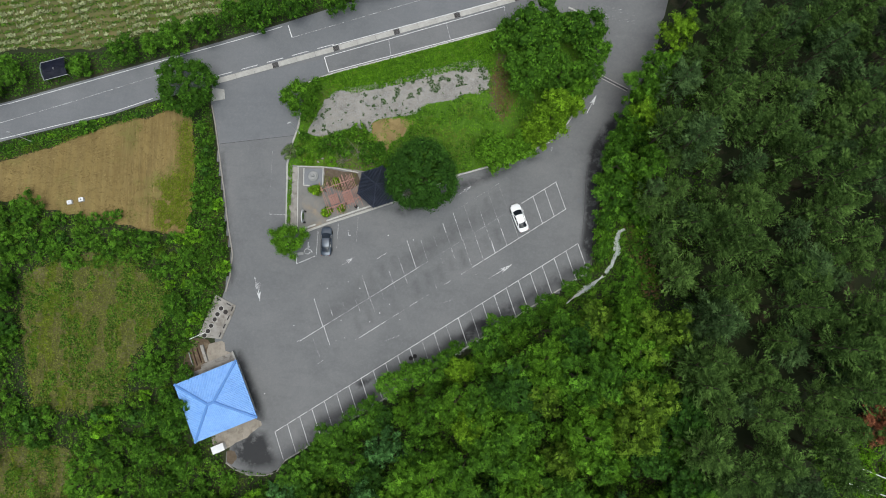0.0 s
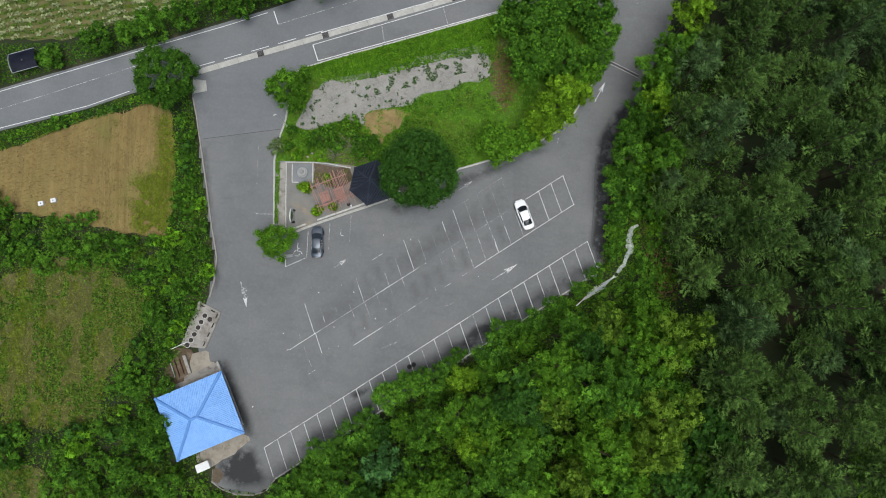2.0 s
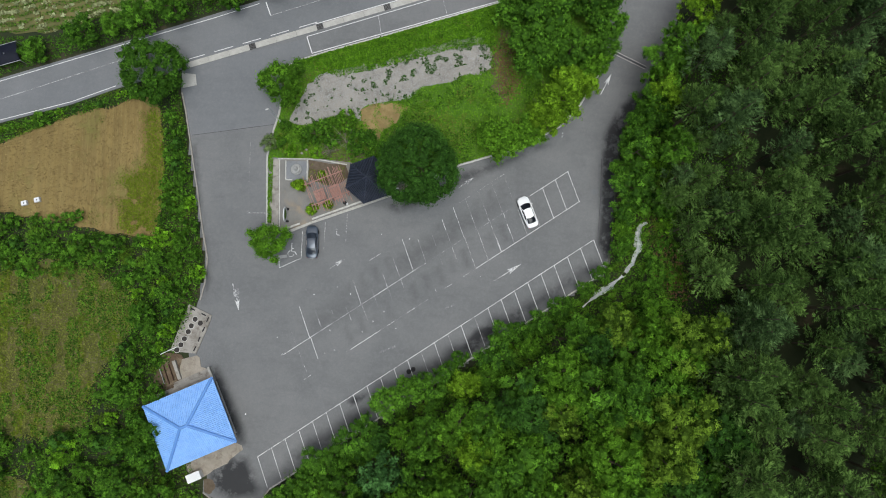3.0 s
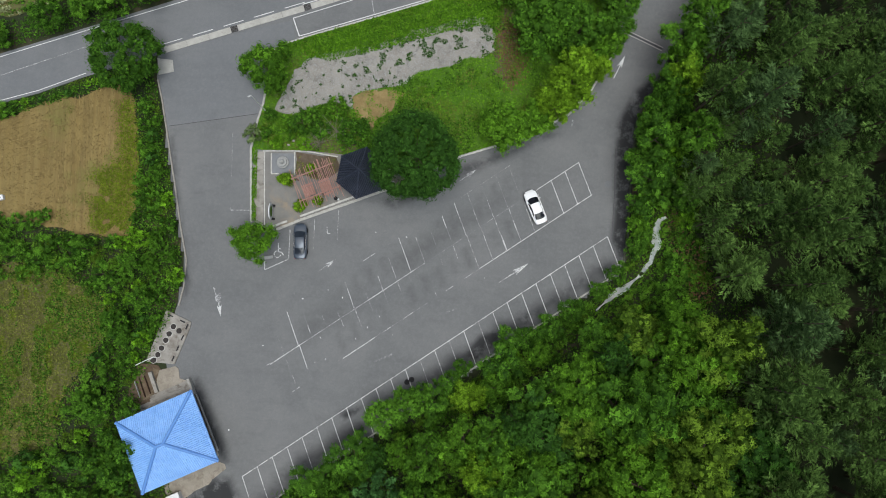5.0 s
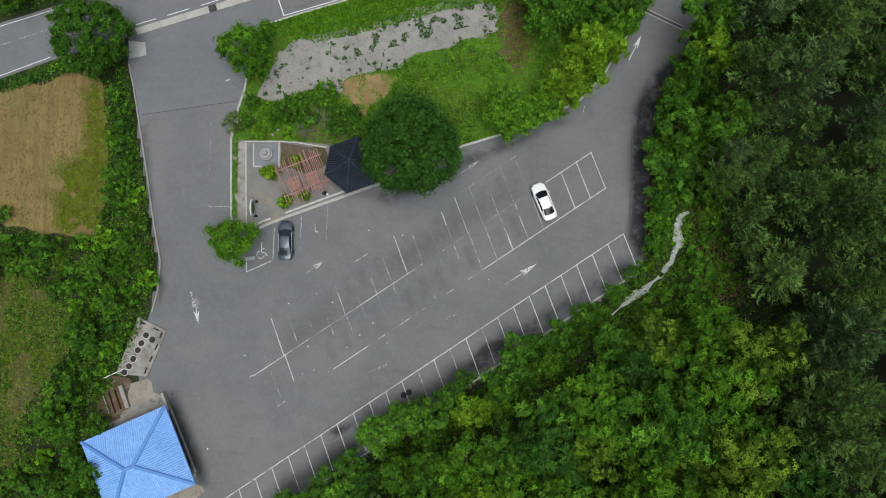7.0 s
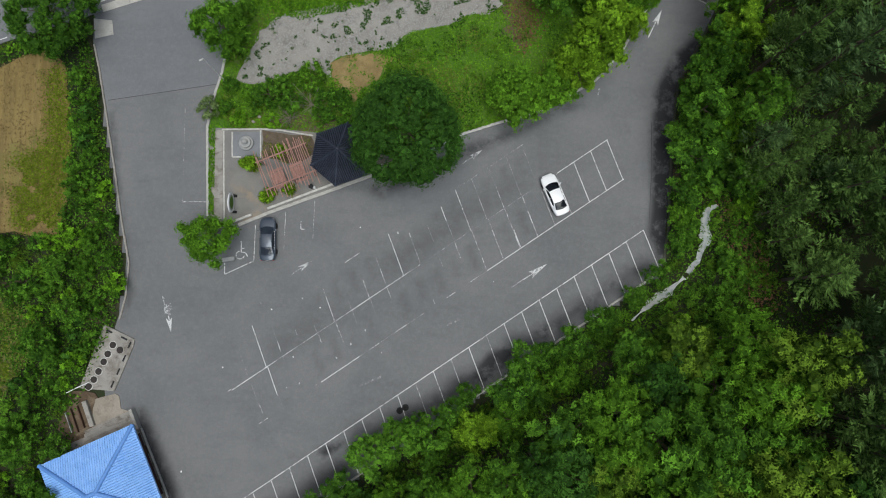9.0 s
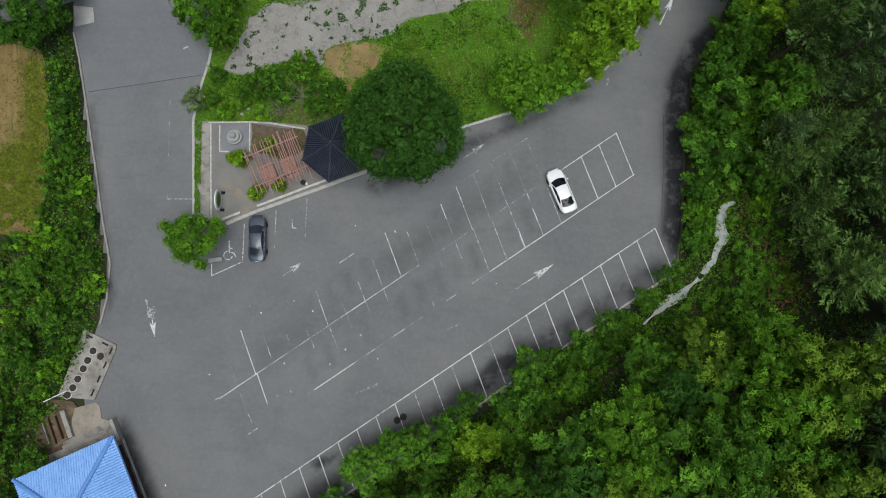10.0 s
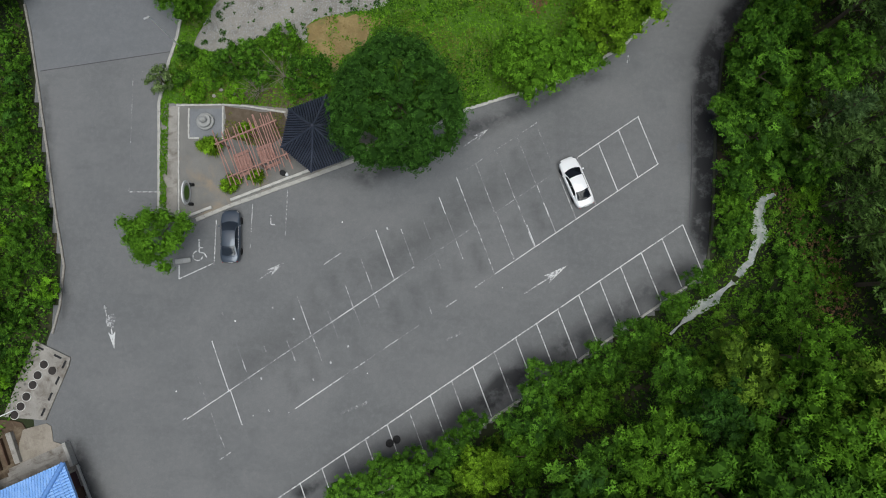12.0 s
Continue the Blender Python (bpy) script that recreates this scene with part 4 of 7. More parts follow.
def broad_tree_mesh(seed, height, R, base, count, leaf, clumps, material, flat=0.75, dome=False, rough=0.2):
    """A crown of clumps with an uneven outline; its middle is the trunk's axis."""
    rng = np.random.default_rng(seed)
    mid = (height + base) / 2
    half = (height - base) / 2
    az = rng.uniform(0, 0.9, clumps) + np.arange(clumps) * 2.4
    up = np.clip((1 - (np.arange(clumps) + 0.5) / clumps) * 1.22 - 0.22 + rng.normal(0, 0.05, clumps), -0.25, 1.0)
    rad = np.sqrt(np.clip(1 - up * up, 0, 1)) * (1.0 if dome else rng.uniform(0.5, 1.0, clumps) ** 0.7)
    lob = 1 + (0.08 if dome else 0.2) * np.sin(az * 3 + seed) + (0.03 if dome else 0.09) * np.sin(az * 5 + 2.1 * seed)
    reach = 0.86 if dome else 0.78
    centres = np.stack([np.cos(az) * rad * R * reach * lob, np.sin(az) * rad * R * reach * lob, mid + up * half * 0.85 + rng.normal(0, 0.12 if dome else rough, clumps) * half], 1)
    cr = R * (rng.uniform(0.12, 0.22, clumps) if dome else rng.uniform(0.13, 0.25, clumps))
    n = count // 7
    pick = rng.choice(clumps, n, p=cr ** 2 / (cr ** 2).sum())
    way = rng.normal(size=(n, 3))
    way[:, 2] = np.abs(way[:, 2]) * 1.2 - 0.3
    way /= np.linalg.norm(way, axis=1, keepdims=True)
    shell = (rng.uniform(0.35, 1.0, n) ** 0.4)[:, None] * rng.uniform(0.8, 1.25, (n, 1))
    places = centres[pick] + way * cr[pick][:, None] * shell * np.array([1, 1, flat])
    inner = rng.random(n) < 0.06
    fill = rng.normal(size=(n, 3))
    fill = fill / np.linalg.norm(fill, axis=1, keepdims=True) * rng.uniform(0.2, 0.8, (n, 1)) * np.array([R * 0.9, R * 0.9, half * 0.8]) + np.array([0, 0, mid - 0.1 * half])
    places[inner] = fill[inner]
    normals = way + rng.normal(0, 0.35, (n, 3)) + np.array([0, 0, 0.45])
    # a knot of inner foliage closes each clump behind the outer sprays, darkened as shade within the crown
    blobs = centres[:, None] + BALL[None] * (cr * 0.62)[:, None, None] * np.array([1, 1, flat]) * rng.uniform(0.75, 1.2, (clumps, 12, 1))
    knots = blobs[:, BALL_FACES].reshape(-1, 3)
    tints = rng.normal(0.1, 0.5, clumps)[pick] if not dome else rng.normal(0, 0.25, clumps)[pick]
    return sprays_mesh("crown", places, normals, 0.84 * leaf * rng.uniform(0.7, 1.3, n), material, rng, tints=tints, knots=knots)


def pine_mesh(seed, height, R, base, material):
    """A loose conifer crown: whorled, upturned limbs, each a feathered frond of needle sprays."""
    rng = np.random.default_rng(seed)
    roots, ways, tone = [], [], []
    levels, each = 9, 58
    for k in range(levels):
        h = 1 - (k / (levels - 1)) ** 0.9
        turn0 = rng.uniform(0, 6.28)
        count = 4 if k < 2 else 6
        for i in range(count):
            a = turn0 + i * 6.2832 / count + rng.uniform(-0.3, 0.3)
            reach = R * (0.16 + 0.92 * (1 - h) ** 0.75) * rng.uniform(0.6, 1.15)
            z = base + (height - base) * h + rng.uniform(-0.35, 0.35)
            d, s = np.array([math.cos(a), math.sin(a), 0.0]), np.array([-math.sin(a), math.cos(a), 0.0])
            f = 0.2 + 0.8 * rng.random(each) ** 0.7
            side = rng.choice((-1.0, 1.0), each)
            spread = rng.uniform(0.0, 0.24, each) * reach * (1.15 - f) + 0.04
            c = d * (reach * f)[:, None] + s * (side * spread)[:, None]
            c[:, 2] += z + reach * (0.42 * f * f - 0.2) + rng.normal(0, 0.05, each)
            roots.append(c)
            ways.append(d * 0.8 + s * (side * rng.uniform(0.2, 1.1, each))[:, None] + np.array([0, 0, 0.45]) + rng.normal(0, 0.25, (each, 3)))
            tone.append(np.full(each, rng.normal(0.0, 0.45)) + rng.normal(0, 0.2, each))
    roots, ways, tone = np.concatenate(roots), np.concatenate(ways), np.concatenate(tone).clip(-1, 1)
    n = len(roots)
    crown = needles_mesh("crown", roots, ways, rng.uniform(0.24, 0.5, n), rng.uniform(0.04, 0.075, n), material, rng)
    crown.attributes.new("tone", 'FLOAT', 'FACE').data.foreach_set("value", tone.astype(np.float32))
    return crown


def make_tree(name, crown, trunk, label, category, group):
    ob = thing(name, Matrix(), label, category, group)
    part("trunk", trunk, M["bark"], ob, smooth=True)
    part("crown", crown, None, ob)
    return ob


prand = random.Random(11)


def plant(proto, x, y, scale=1.0, z=None, tall=1.0):
    """A copy of a tree at a place on the ground, turned and sized by chance."""
    g = float(rise(np.float64(x), np.float64(y))) if z is None else z
    m = Matrix.Translation((x, y, g - 0.06)) @ Matrix.Rotation(prand.uniform(0, 6.28), 4, 'Z')
    ob = copy_thing(proto, m)
    ob.scale = (scale, scale, scale * tall)
    return ob


def drop_protos(protos):
    for p in protos:
        for o in list(p.children_recursive) + [p]:
            bpy.data.objects.remove(o)


# single trees, with crown centre, crown radius and height
def single(name, x, y, R, top, base, material, label, group="", leaf=0.36, count=2600, clumps=46, z=0.0, seed=1, flat=0.75, dome=False):
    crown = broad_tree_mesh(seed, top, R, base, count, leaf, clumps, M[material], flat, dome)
    ob = make_tree(name, crown, trunk_mesh(max(0.6, top * 0.8), 0.05 + 0.022 * top, (0.2, 0.1), random.Random(seed), 7, R * 0.7), label, "tree" if name.endswith("tree") else "shrub", group)
    ob.matrix_basis = pose(x, y, z - 0.02)
    return ob


single("round_tree", -4.7, 17.35, 6.0, 11.2, 2.0, "deep", "large dark green round-crowned tree beside the pavilion", leaf=0.205, count=52500, clumps=200, z=0.1, seed=3, flat=0.9, dome=True)
single("lane_tree", -26.05, 30.8, 4.3, 5.8, 1.2, "fresh", "green leafy tree beside the lane and gravel", count=15000, clumps=80, seed=5, z=0.1, leaf=0.18)
single("lane_tree", -26.75, 6.35, 3.5, 5.9, 1.5, "fresh", "small bright green tree at the corner of the garden", count=31000, clumps=70, seed=6, leaf=0.125)
single("hedge_tree", -45.95, 32.4, 5.0, 7.2, 0.5, "broad", "broad dark green tree between field and lane", count=28000, clumps=160, seed=7, z=-0.1, leaf=0.19, dome=True)
for k, (x, y, R, top, mt) in enumerate([
        (13.6, 43.6, 6.2, 9.0, "broad"), (21.6, 43.4, 4.8, 7.5, "broad"), (12.4, 36.2, 5.2, 7.8, "broad"), (17.8, 36.2, 4.3, 7.5, "broad"),
        (9.2, 42.8, 3.4, 6.0, "broad"), (20.2, 33.6, 2.2, 5.0, "fresh"), (16.0, 27.9, 4.3, 8.6, "lime"), (14.2, 25.6, 3.2, 7.0, "lime"),
        (17.3, 31.4, 2.8, 8.0, "lime"), (8.2, 22.7, 4.2, 5.4, "fresh"), (5.6, 23.2, 2.4, 3.8, "fresh"), (11.6, 23.6, 3.2, 5.0, "fresh"),
        (20.6, 30.9, 2.4, 5.0, "lime"), (23.2, 37.0, 3.0, 6.0, "broad"), (22.4, 34.4, 2.2, 5.0, "fresh"), (24.6, 40.8, 2.6, 5.5, "broad")]):
    single("island_tree", x, y, R, top, 1.2, mt, "yellow-green leafy tree on the grass island" if mt == "lime" else "green leafy tree on the grass island", "island trees", 0.20, int(2700 * R), int(18 * R), 0.1, 30 + k)
for k, (x, y, R, top) in enumerate([(-57.8, 38.6, 3.3, 5.0), (-49.3, 41.1, 3.9, 5.8), (-43.8, 42.9, 3.6, 5.6), (-34.4, 46.2, 4.6, 5.8), (-28.0, 48.0, 3.9, 5.6), (-20.3, 49.6, 4.6, 6.0),
                                    (-77.4, 33.9, 3.8, 5.2), (-65.6, 35.9, 2.6, 3.6), (-80.5, 30.8, 2.6, 4.2), (-39.2, 46.0, 3.3, 4.8), (-53.5, 40.5, 2.4, 3.6), (-14.0, 52.5, 4.0, 6.0), (-84.0, 32.5, 4.0, 5.5)]):
    single("roadside_tree", x, y, R * 0.9, top, 0.6, "broad", "green leafy tree beside the road and crop field", "roadside trees", 0.23, int(1500 * R), int(16 * R), -0.1, 60 + k)

# prototypes for the woods and the hedges
wood = []
for k in range(5):
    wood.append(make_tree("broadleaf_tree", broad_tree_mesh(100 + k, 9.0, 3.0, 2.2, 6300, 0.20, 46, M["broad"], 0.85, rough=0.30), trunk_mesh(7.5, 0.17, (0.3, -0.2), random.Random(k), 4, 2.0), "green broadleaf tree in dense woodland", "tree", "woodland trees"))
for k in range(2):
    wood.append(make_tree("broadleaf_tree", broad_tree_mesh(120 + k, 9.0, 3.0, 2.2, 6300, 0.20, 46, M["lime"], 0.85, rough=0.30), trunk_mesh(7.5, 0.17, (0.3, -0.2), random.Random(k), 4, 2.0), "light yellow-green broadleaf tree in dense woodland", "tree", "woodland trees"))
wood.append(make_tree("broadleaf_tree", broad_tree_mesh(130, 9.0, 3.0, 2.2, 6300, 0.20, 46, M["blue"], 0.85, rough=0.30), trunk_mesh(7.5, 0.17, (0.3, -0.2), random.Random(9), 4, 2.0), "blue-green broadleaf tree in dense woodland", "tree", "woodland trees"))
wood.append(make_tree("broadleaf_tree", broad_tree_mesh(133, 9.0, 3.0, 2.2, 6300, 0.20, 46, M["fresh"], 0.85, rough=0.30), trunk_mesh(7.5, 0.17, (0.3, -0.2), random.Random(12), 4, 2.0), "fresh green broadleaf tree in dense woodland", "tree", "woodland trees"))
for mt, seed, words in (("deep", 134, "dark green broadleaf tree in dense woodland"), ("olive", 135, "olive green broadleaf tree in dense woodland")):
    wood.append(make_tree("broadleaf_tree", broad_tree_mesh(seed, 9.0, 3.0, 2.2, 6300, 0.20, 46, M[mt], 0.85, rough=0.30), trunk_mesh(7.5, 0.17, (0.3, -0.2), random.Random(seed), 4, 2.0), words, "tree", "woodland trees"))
pines = [make_tree("pine_tree", pine_mesh(140 + k, 12.0, 2.5, 5.5, M["pine" if k < 4 else "bluepine"]), trunk_mesh(11.6, 0.17, (0.15, 0.1), random.Random(k), 3, 1.2), "dark olive pine tree on the hillside", "tree", "hillside pines") for k in range(6)]
shrubs = []
for k in range(4):
    shrubs.append(make_tree("shrub", broad_tree_mesh(150 + k, 1.9, 1.5, 0.1, 1190, 0.19, 16, M["broad"]), trunk_mesh(1.3, 0.05, (0.1, 0.1), random.Random(k), 3, 0.8), "dense green shrub in the overgrown hedge", "shrub", "hedge shrubs"))
shrubs.append(make_tree("shrub", broad_tree_mesh(160, 1.9, 1.5, 0.1, 1190, 0.19, 16, M["weed"]), trunk_mesh(1.3, 0.05, (0.1, 0.1), random.Random(5), 3, 0.8), "bright green shrub in the overgrown hedge", "shrub", "hedge shrubs"))
shrubs.append(make_tree("shrub", broad_tree_mesh(161, 1.9, 1.5, 0.1, 1190, 0.19, 16, M["deep"]), trunk_mesh(1.3, 0.05, (0.1, 0.1), random.Random(6), 3, 0.8), "dark green shrub in the overgrown hedge", "shrub", "hedge shrubs"))

STREAM = [(29.46, 10.2), (28.58, 9.65), (28.21, 8.16), (28.32, 6.32), (27.51, 4.03), (26.45, 2.34), (24.75, 0.97), (23.22, -0.13), (21.67, -1.33), (20.2, -2.57)]


def off_stream(x, y, r):
    """Whether a place keeps r metres from the stream's middle line."""
    for (a, b), (c, d) in zip(STREAM, STREAM[1:]):
        t = max(0.0, min(1.0, ((x - a) * (c - a) + (y - b) * (d - b)) / ((c - a) ** 2 + (d - b) ** 2)))
        if (x - a - t * (c - a)) ** 2 + (y - b - t * (d - b)) ** 2 < r * r:
            return False
    return True


BROAD_WOOD = [(-30.0, -36.5), (-24.5, -32.0), (-14.0, -24.8), (-4.0, -18.2), (6.0, -11.6), (14.0, -6.8), (19.0, -4.6), (24.0, -4.2), (28.5, -3.0), (32.0, -6.5), (34.5, -13.0), (35.5, -23.0), (35.5, -42.0), (-30.0, -42.0)]
for x, y in spaced(BROAD_WOOD, 4.05, 21):
    edge = (x - KERB_A[0]) * 0.556 - (y - KERB_A[1]) * 0.831
    if not off_stream(x, y, 2.6):
        continue
    s = min(1.3, max(0.72, 0.62 + 0.06 * edge)) * prand.uniform(0.75, 1.4)
    top = min(10.5, 5.0 + 0.55 * edge) * prand.uniform(0.55, 1.25)
    plant(prand.choice(wood[:5] + [wood[5], wood[7]] + [wood[8]] * 4 + [wood[9]] * 2 + [wood[10]] * 2), x, y, s, tall=max(0.5, top / 9.0 / s))
PINE_WOOD = [(30.0, 7.0), (31.0, -1.0), (34.0, -13.0), (35.5, -24.0), (36.0, -40.0), (70.0, -40.0), (70.0, 53.0), (42.0, 53.0), (39.5, 50.0), (36.5, 39.0), (32.0, 29.0), (30.5, 18.0)]
CLEAR = [(54.0, -20.0), (75.0, -19.0), (80.0, -36.0), (56.0, -36.0)]
GLADE = [(29.0, 11.5), (31.0, 11.0), (35.0, 3.0), (34.6, -2.0), (31.0, -2.5), (28.0, 4.0)]
for x, y in spaced(PINE_WOOD, 3.75, 22, [CLEAR, GLADE]):
    plant(prand.choice(pines), x, y, prand.uniform(0.8, 1.5), tall=prand.uniform(0.62, 1.15))
# trees that lean over the bays and the lane; x, y, crown radius, crown height
OVERHANG = [(-5.8, -15.4, 2.6, 4), (-2.1, -15.0, 2.9, 5), (0.1, -12.6, 2.2, 4), (1.9, -10.4, 1.4, 3), (7.2, -10.0, 3.1, 5), (8.3, -6.6, 2.0, 3), (10.5, -6.4, 1.9, 3), (13.5, -5.1, 2.1, 3.5),
            (16.8, -2.6, 2.0, 2.5), (20.4, 0.2, 1.5, 2), (22.9, 2.6, 1.5, 2.2), (25.4, 6.4, 1.5, 2.6), (25.6, 9.2, 1.6, 3), (26.2, 11.6, 2.2, 4), (27.3, 15.2, 3.5, 6.2), (27.2, 20.4, 3.5, 8), (25.7, 18.2, 2.0, 4), (29.2, 27.4, 2.8, 8), (31.0, 31.2, 2.8, 8.5), (27.6, 24.4, 2.3, 8), (27.0, 13.4, 1.8, 3.2), (27.6, 22.4, 1.8, 3.6), (26.6, 17.0, 1.5, 3.0), (26.4, 7.6, 1.4, 2.6),
            (-22.8, -31.8, 3.5, 3.4), (-17.2, -26.2, 3.7, 4.2), (-12.4, -22.4, 3.8, 4.6), (-8.7, -17.0, 2.8, 3.2), (-3.9, -14.4, 2.0, 3.0), (-20.2, -28.8, 2.9, 3.2)]
for x, y, R, top in OVERHANG:
    plant(wood[prand.choice((0, 1, 3, 8, 4, 0, 8, 2)) if x > 20 else prand.choice((0, 1, 2, 3, 4, 8))], x, y, R / 2.75, tall=max(0.45, (top + 1.2 - max(0.0, float(rise(np.float64(x), np.float64(y))))) / 9.0 / (R / 2.75)))
for x, y, s in [(31.6, 33.8, 1.35), (36.4, 42.0, 1.4), (30.6, 28.0, 1.15), (32.0, 20.0, 1.1), (39.5, 50.0, 1.4), (30.6, 12.5, 0.9), (34.0, 37.5, 1.2), (29.4, 25.5, 0.9)]:
    plant(wood[prand.choice((0, 1, 2, 3, 4, 5))], x, y, s * 0.95, tall=0.9)
# shrubs: bank between kerb and wood, west hedges, round the building
BANK = [(-27.0, -33.2), (24.4, 1.4), (25.6, 4.0), (26.4, 9.0), (27.2, 24.0), (31.5, 32.5), (33.5, 30.0), (31.5, 14.0), (33.0, 0.0), (28.0, -4.0), (18.0, -7.0), (-4.0, -20.5), (-26.0, -35.0)]
for x, y in spaced(BANK, 2.2, 23):
    if off_stream(x, y, 1.5):
        plant(prand.choice(shrubs), x, y, prand.uniform(0.7, 1.25), tall=prand.uniform(0.6, 1.0))
HEDGE_W = [(-44.6, 30.5), (-43.1, 30.0), (-42.4, 27.3), (-41.6, 22.8), (-40.2, 15.8), (-38.9, 8.8), (-37.9, 3.9), (-38.1, -0.5), (-39.4, -3.0), (-42.6, -10.4), (-44.0, -14.0), (-49.0, -10.0), (-47.2, 0.0), (-46.5, 6.0), (-44.6, 13.6), (-44.4, 20.6)]
HEDGE_M = [(-46.4, 6.2), (-53.6, 7.0), (-62.0, 8.6), (-70.0, 9.8), (-86.0, 12.0), (-86.0, 0.0), (-73.0, 1.5), (-58.0, 1.2), (-48.5, -0.2)]
HEDGE_S = [(-45.0, -13.0), (-46.0, -19.0), (-41.5, -28.4), (-36.6, -31.8), (-34.6, -33.0), (-32.0, -34.0), (-27.5, -33.6), (-30.0, -50.0), (-86.0, -50.0), (-86.0, -22.0), (-72.0, -22.5), (-62.0, -24.5), (-53.0, -22.0), (-51.5, -16.0), (-49.0, -10.0)]
HEDGE_X = [(-74.0, 1.0), (-86.0, 0.0), (-86.0, -22.0), (-73.0, -20.0)]
for x, y in spaced(HEDGE_W, 2.0, 24):
    plant(prand.choice(shrubs), x, y, prand.uniform(0.65, 1.15), tall=prand.uniform(0.8, 1.3))
# thickets that nobody could count, each one mass of foliage
def thicket(name, poly, gap, lo, hi, per, leaf, material, label, seed):
    rng = np.random.default_rng(seed)
    spots = spaced(poly, gap, seed)
    places, normals, sizes, tints = [], [], [], []
    for x, y in spots:
        if inside(GLADE_S, np.array([x]), np.array([y]))[0] and rng.random() < 0.85:
            continue
        if not off_stream(x, y, 0.85):
            continue
        r = rng.uniform(lo, hi)
        g = float(rise(np.float64(x), np.float64(y)))
        r *= 1.35 if rng.random() < 0.25 else 1.0
        tint = rng.normal(0, 0.45)
        for _ in range(5):
            c = np.array([x, y, g + r * rng.uniform(0.35, 0.8)]) + rng.normal(0, 0.42 * r, 3) * np.array([1, 1, 0.45])
            n = int(per / 6 * rng.uniform(0.6, 1.2))
            way = rng.normal(size=(n, 3))
            way[:, 2] = np.abs(way[:, 2]) * 1.1 - 0.2
            way /= np.linalg.norm(way, axis=1, keepdims=True)
            places.append(c + way * r * rng.uniform(0.3, 0.52) * rng.uniform(0.75, 1.15, (n, 1)) * np.array([1, 1, 0.85]))
            normals.append(way + rng.normal(0, 0.35, (n, 3)) + np.array([0, 0, 0.5]))
            sizes.append(leaf * 0.8 * rng.uniform(0.7, 1.3, n))
            tints.append(np.full(n, tint + rng.normal(0, 0.25)))
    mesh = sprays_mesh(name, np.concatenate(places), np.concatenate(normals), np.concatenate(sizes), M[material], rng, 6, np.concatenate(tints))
    ob = new(name, mesh)
    return tagged(ob, label, "thicket", kind="stuff")


thicket("field_hedge", HEDGE_M, 2.2, 0.9, 1.7, 110, 0.24, "hedge", "tangled green hedge between field and clearing", 25)
thicket("south_thicket", HEDGE_S, 2.6, 1.0, 2.0, 105, 0.24, "hedge", "dense green thicket south of the clearing", 26)
thicket("west_thicket", HEDGE_X, 2.6, 1.0, 2.0, 105, 0.24, "hedge", "dark green thicket beyond the clearing", 27)
BANK_E = [(24.6, 2.0), (25.6, 5.0), (26.2, 9.0), (27.0, 24.0), (31.5, 32.5), (34.0, 31.0), (33.0, 14.0), (34.5, 0.0), (31.0, -6.0), (22.0, -8.0), (17.0, -5.8), (14.0, -4.6)]
BANK_E = [tuple(p) for p in BANK_E]
thicket("bank_thicket", BANK_E, 1.2, 0.55, 1.1, 85, 0.21, "hedge", "bright green undergrowth on the bank beside the stream", 28)
thicket("wood_understorey", BROAD_WOOD, 2.7, 1.3, 2.6, 120, 0.25, "hedge", "dark green undergrowth below the woodland trees", 79)
thicket("kerb_thicket", [(-26.5, -32.2), (19.0, -1.6), (19.0, -4.6), (14.0, -7.6), (-4.0, -19.4), (-25.0, -33.6)], 1.5, 0.7, 1.4, 95, 0.21, "hedge", "dark green undergrowth between the kerb and the wood", 78)
thicket("hill_thicket", [(53.5, -20.5), (74.0, -19.0), (78.0, -36.0), (56.0, -36.0)], 1.7, 0.5, 0.95, 60, 0.24, "weed", "green undergrowth in the hillside clearing", 29)
for poly, gap, seed, small, large in ((HEDGE_S, 3.3, 92, 0.9, 1.9), (HEDGE_M, 2.9, 93, 0.8, 1.5), (HEDGE_X, 3.2, 94, 1.0, 1.9)):
    for x, y in spaced(poly, gap, seed, [GLADE_S]):
        plant(prand.choice(shrubs[:4] + shrubs), x, y, prand.uniform(small, large), tall=prand.uniform(0.7, 1.15))
# taller trees among the western hedges
for x, y, s in [(-42.6, -1.5, 0.62), (-44.0, 3.5, 0.6), (-45.6, -5.0, 0.75), (-47.0, -16.5, 0.8), (-44.2, -24.8, 0.85), (-41.8, -31.0, 0.8), (-47.5, -29.0, 0.9), (-77.0, 9.0, 0.7), (-75.0, -4.0, 1.0), (-78.0, -11.0, 1.0), (-75.5, -32.0, 0.9),
                (-45.5, -34.5, 0.85), (-53.0, -33.0, 0.8), (-35.5, -38.0, 0.8), (-39.5, -36.5, 0.7), (-43.3, -16.6, 0.55), (-43.1, -22.0, 0.78), (-44.8, -24.4, 0.7), (-48.0, -23.0, 0.7), (-46.0, -20.5, 0.6)]:
    plant(wood[prand.choice((0, 1, 2, 3, 4))], x, y, s, tall=0.75)
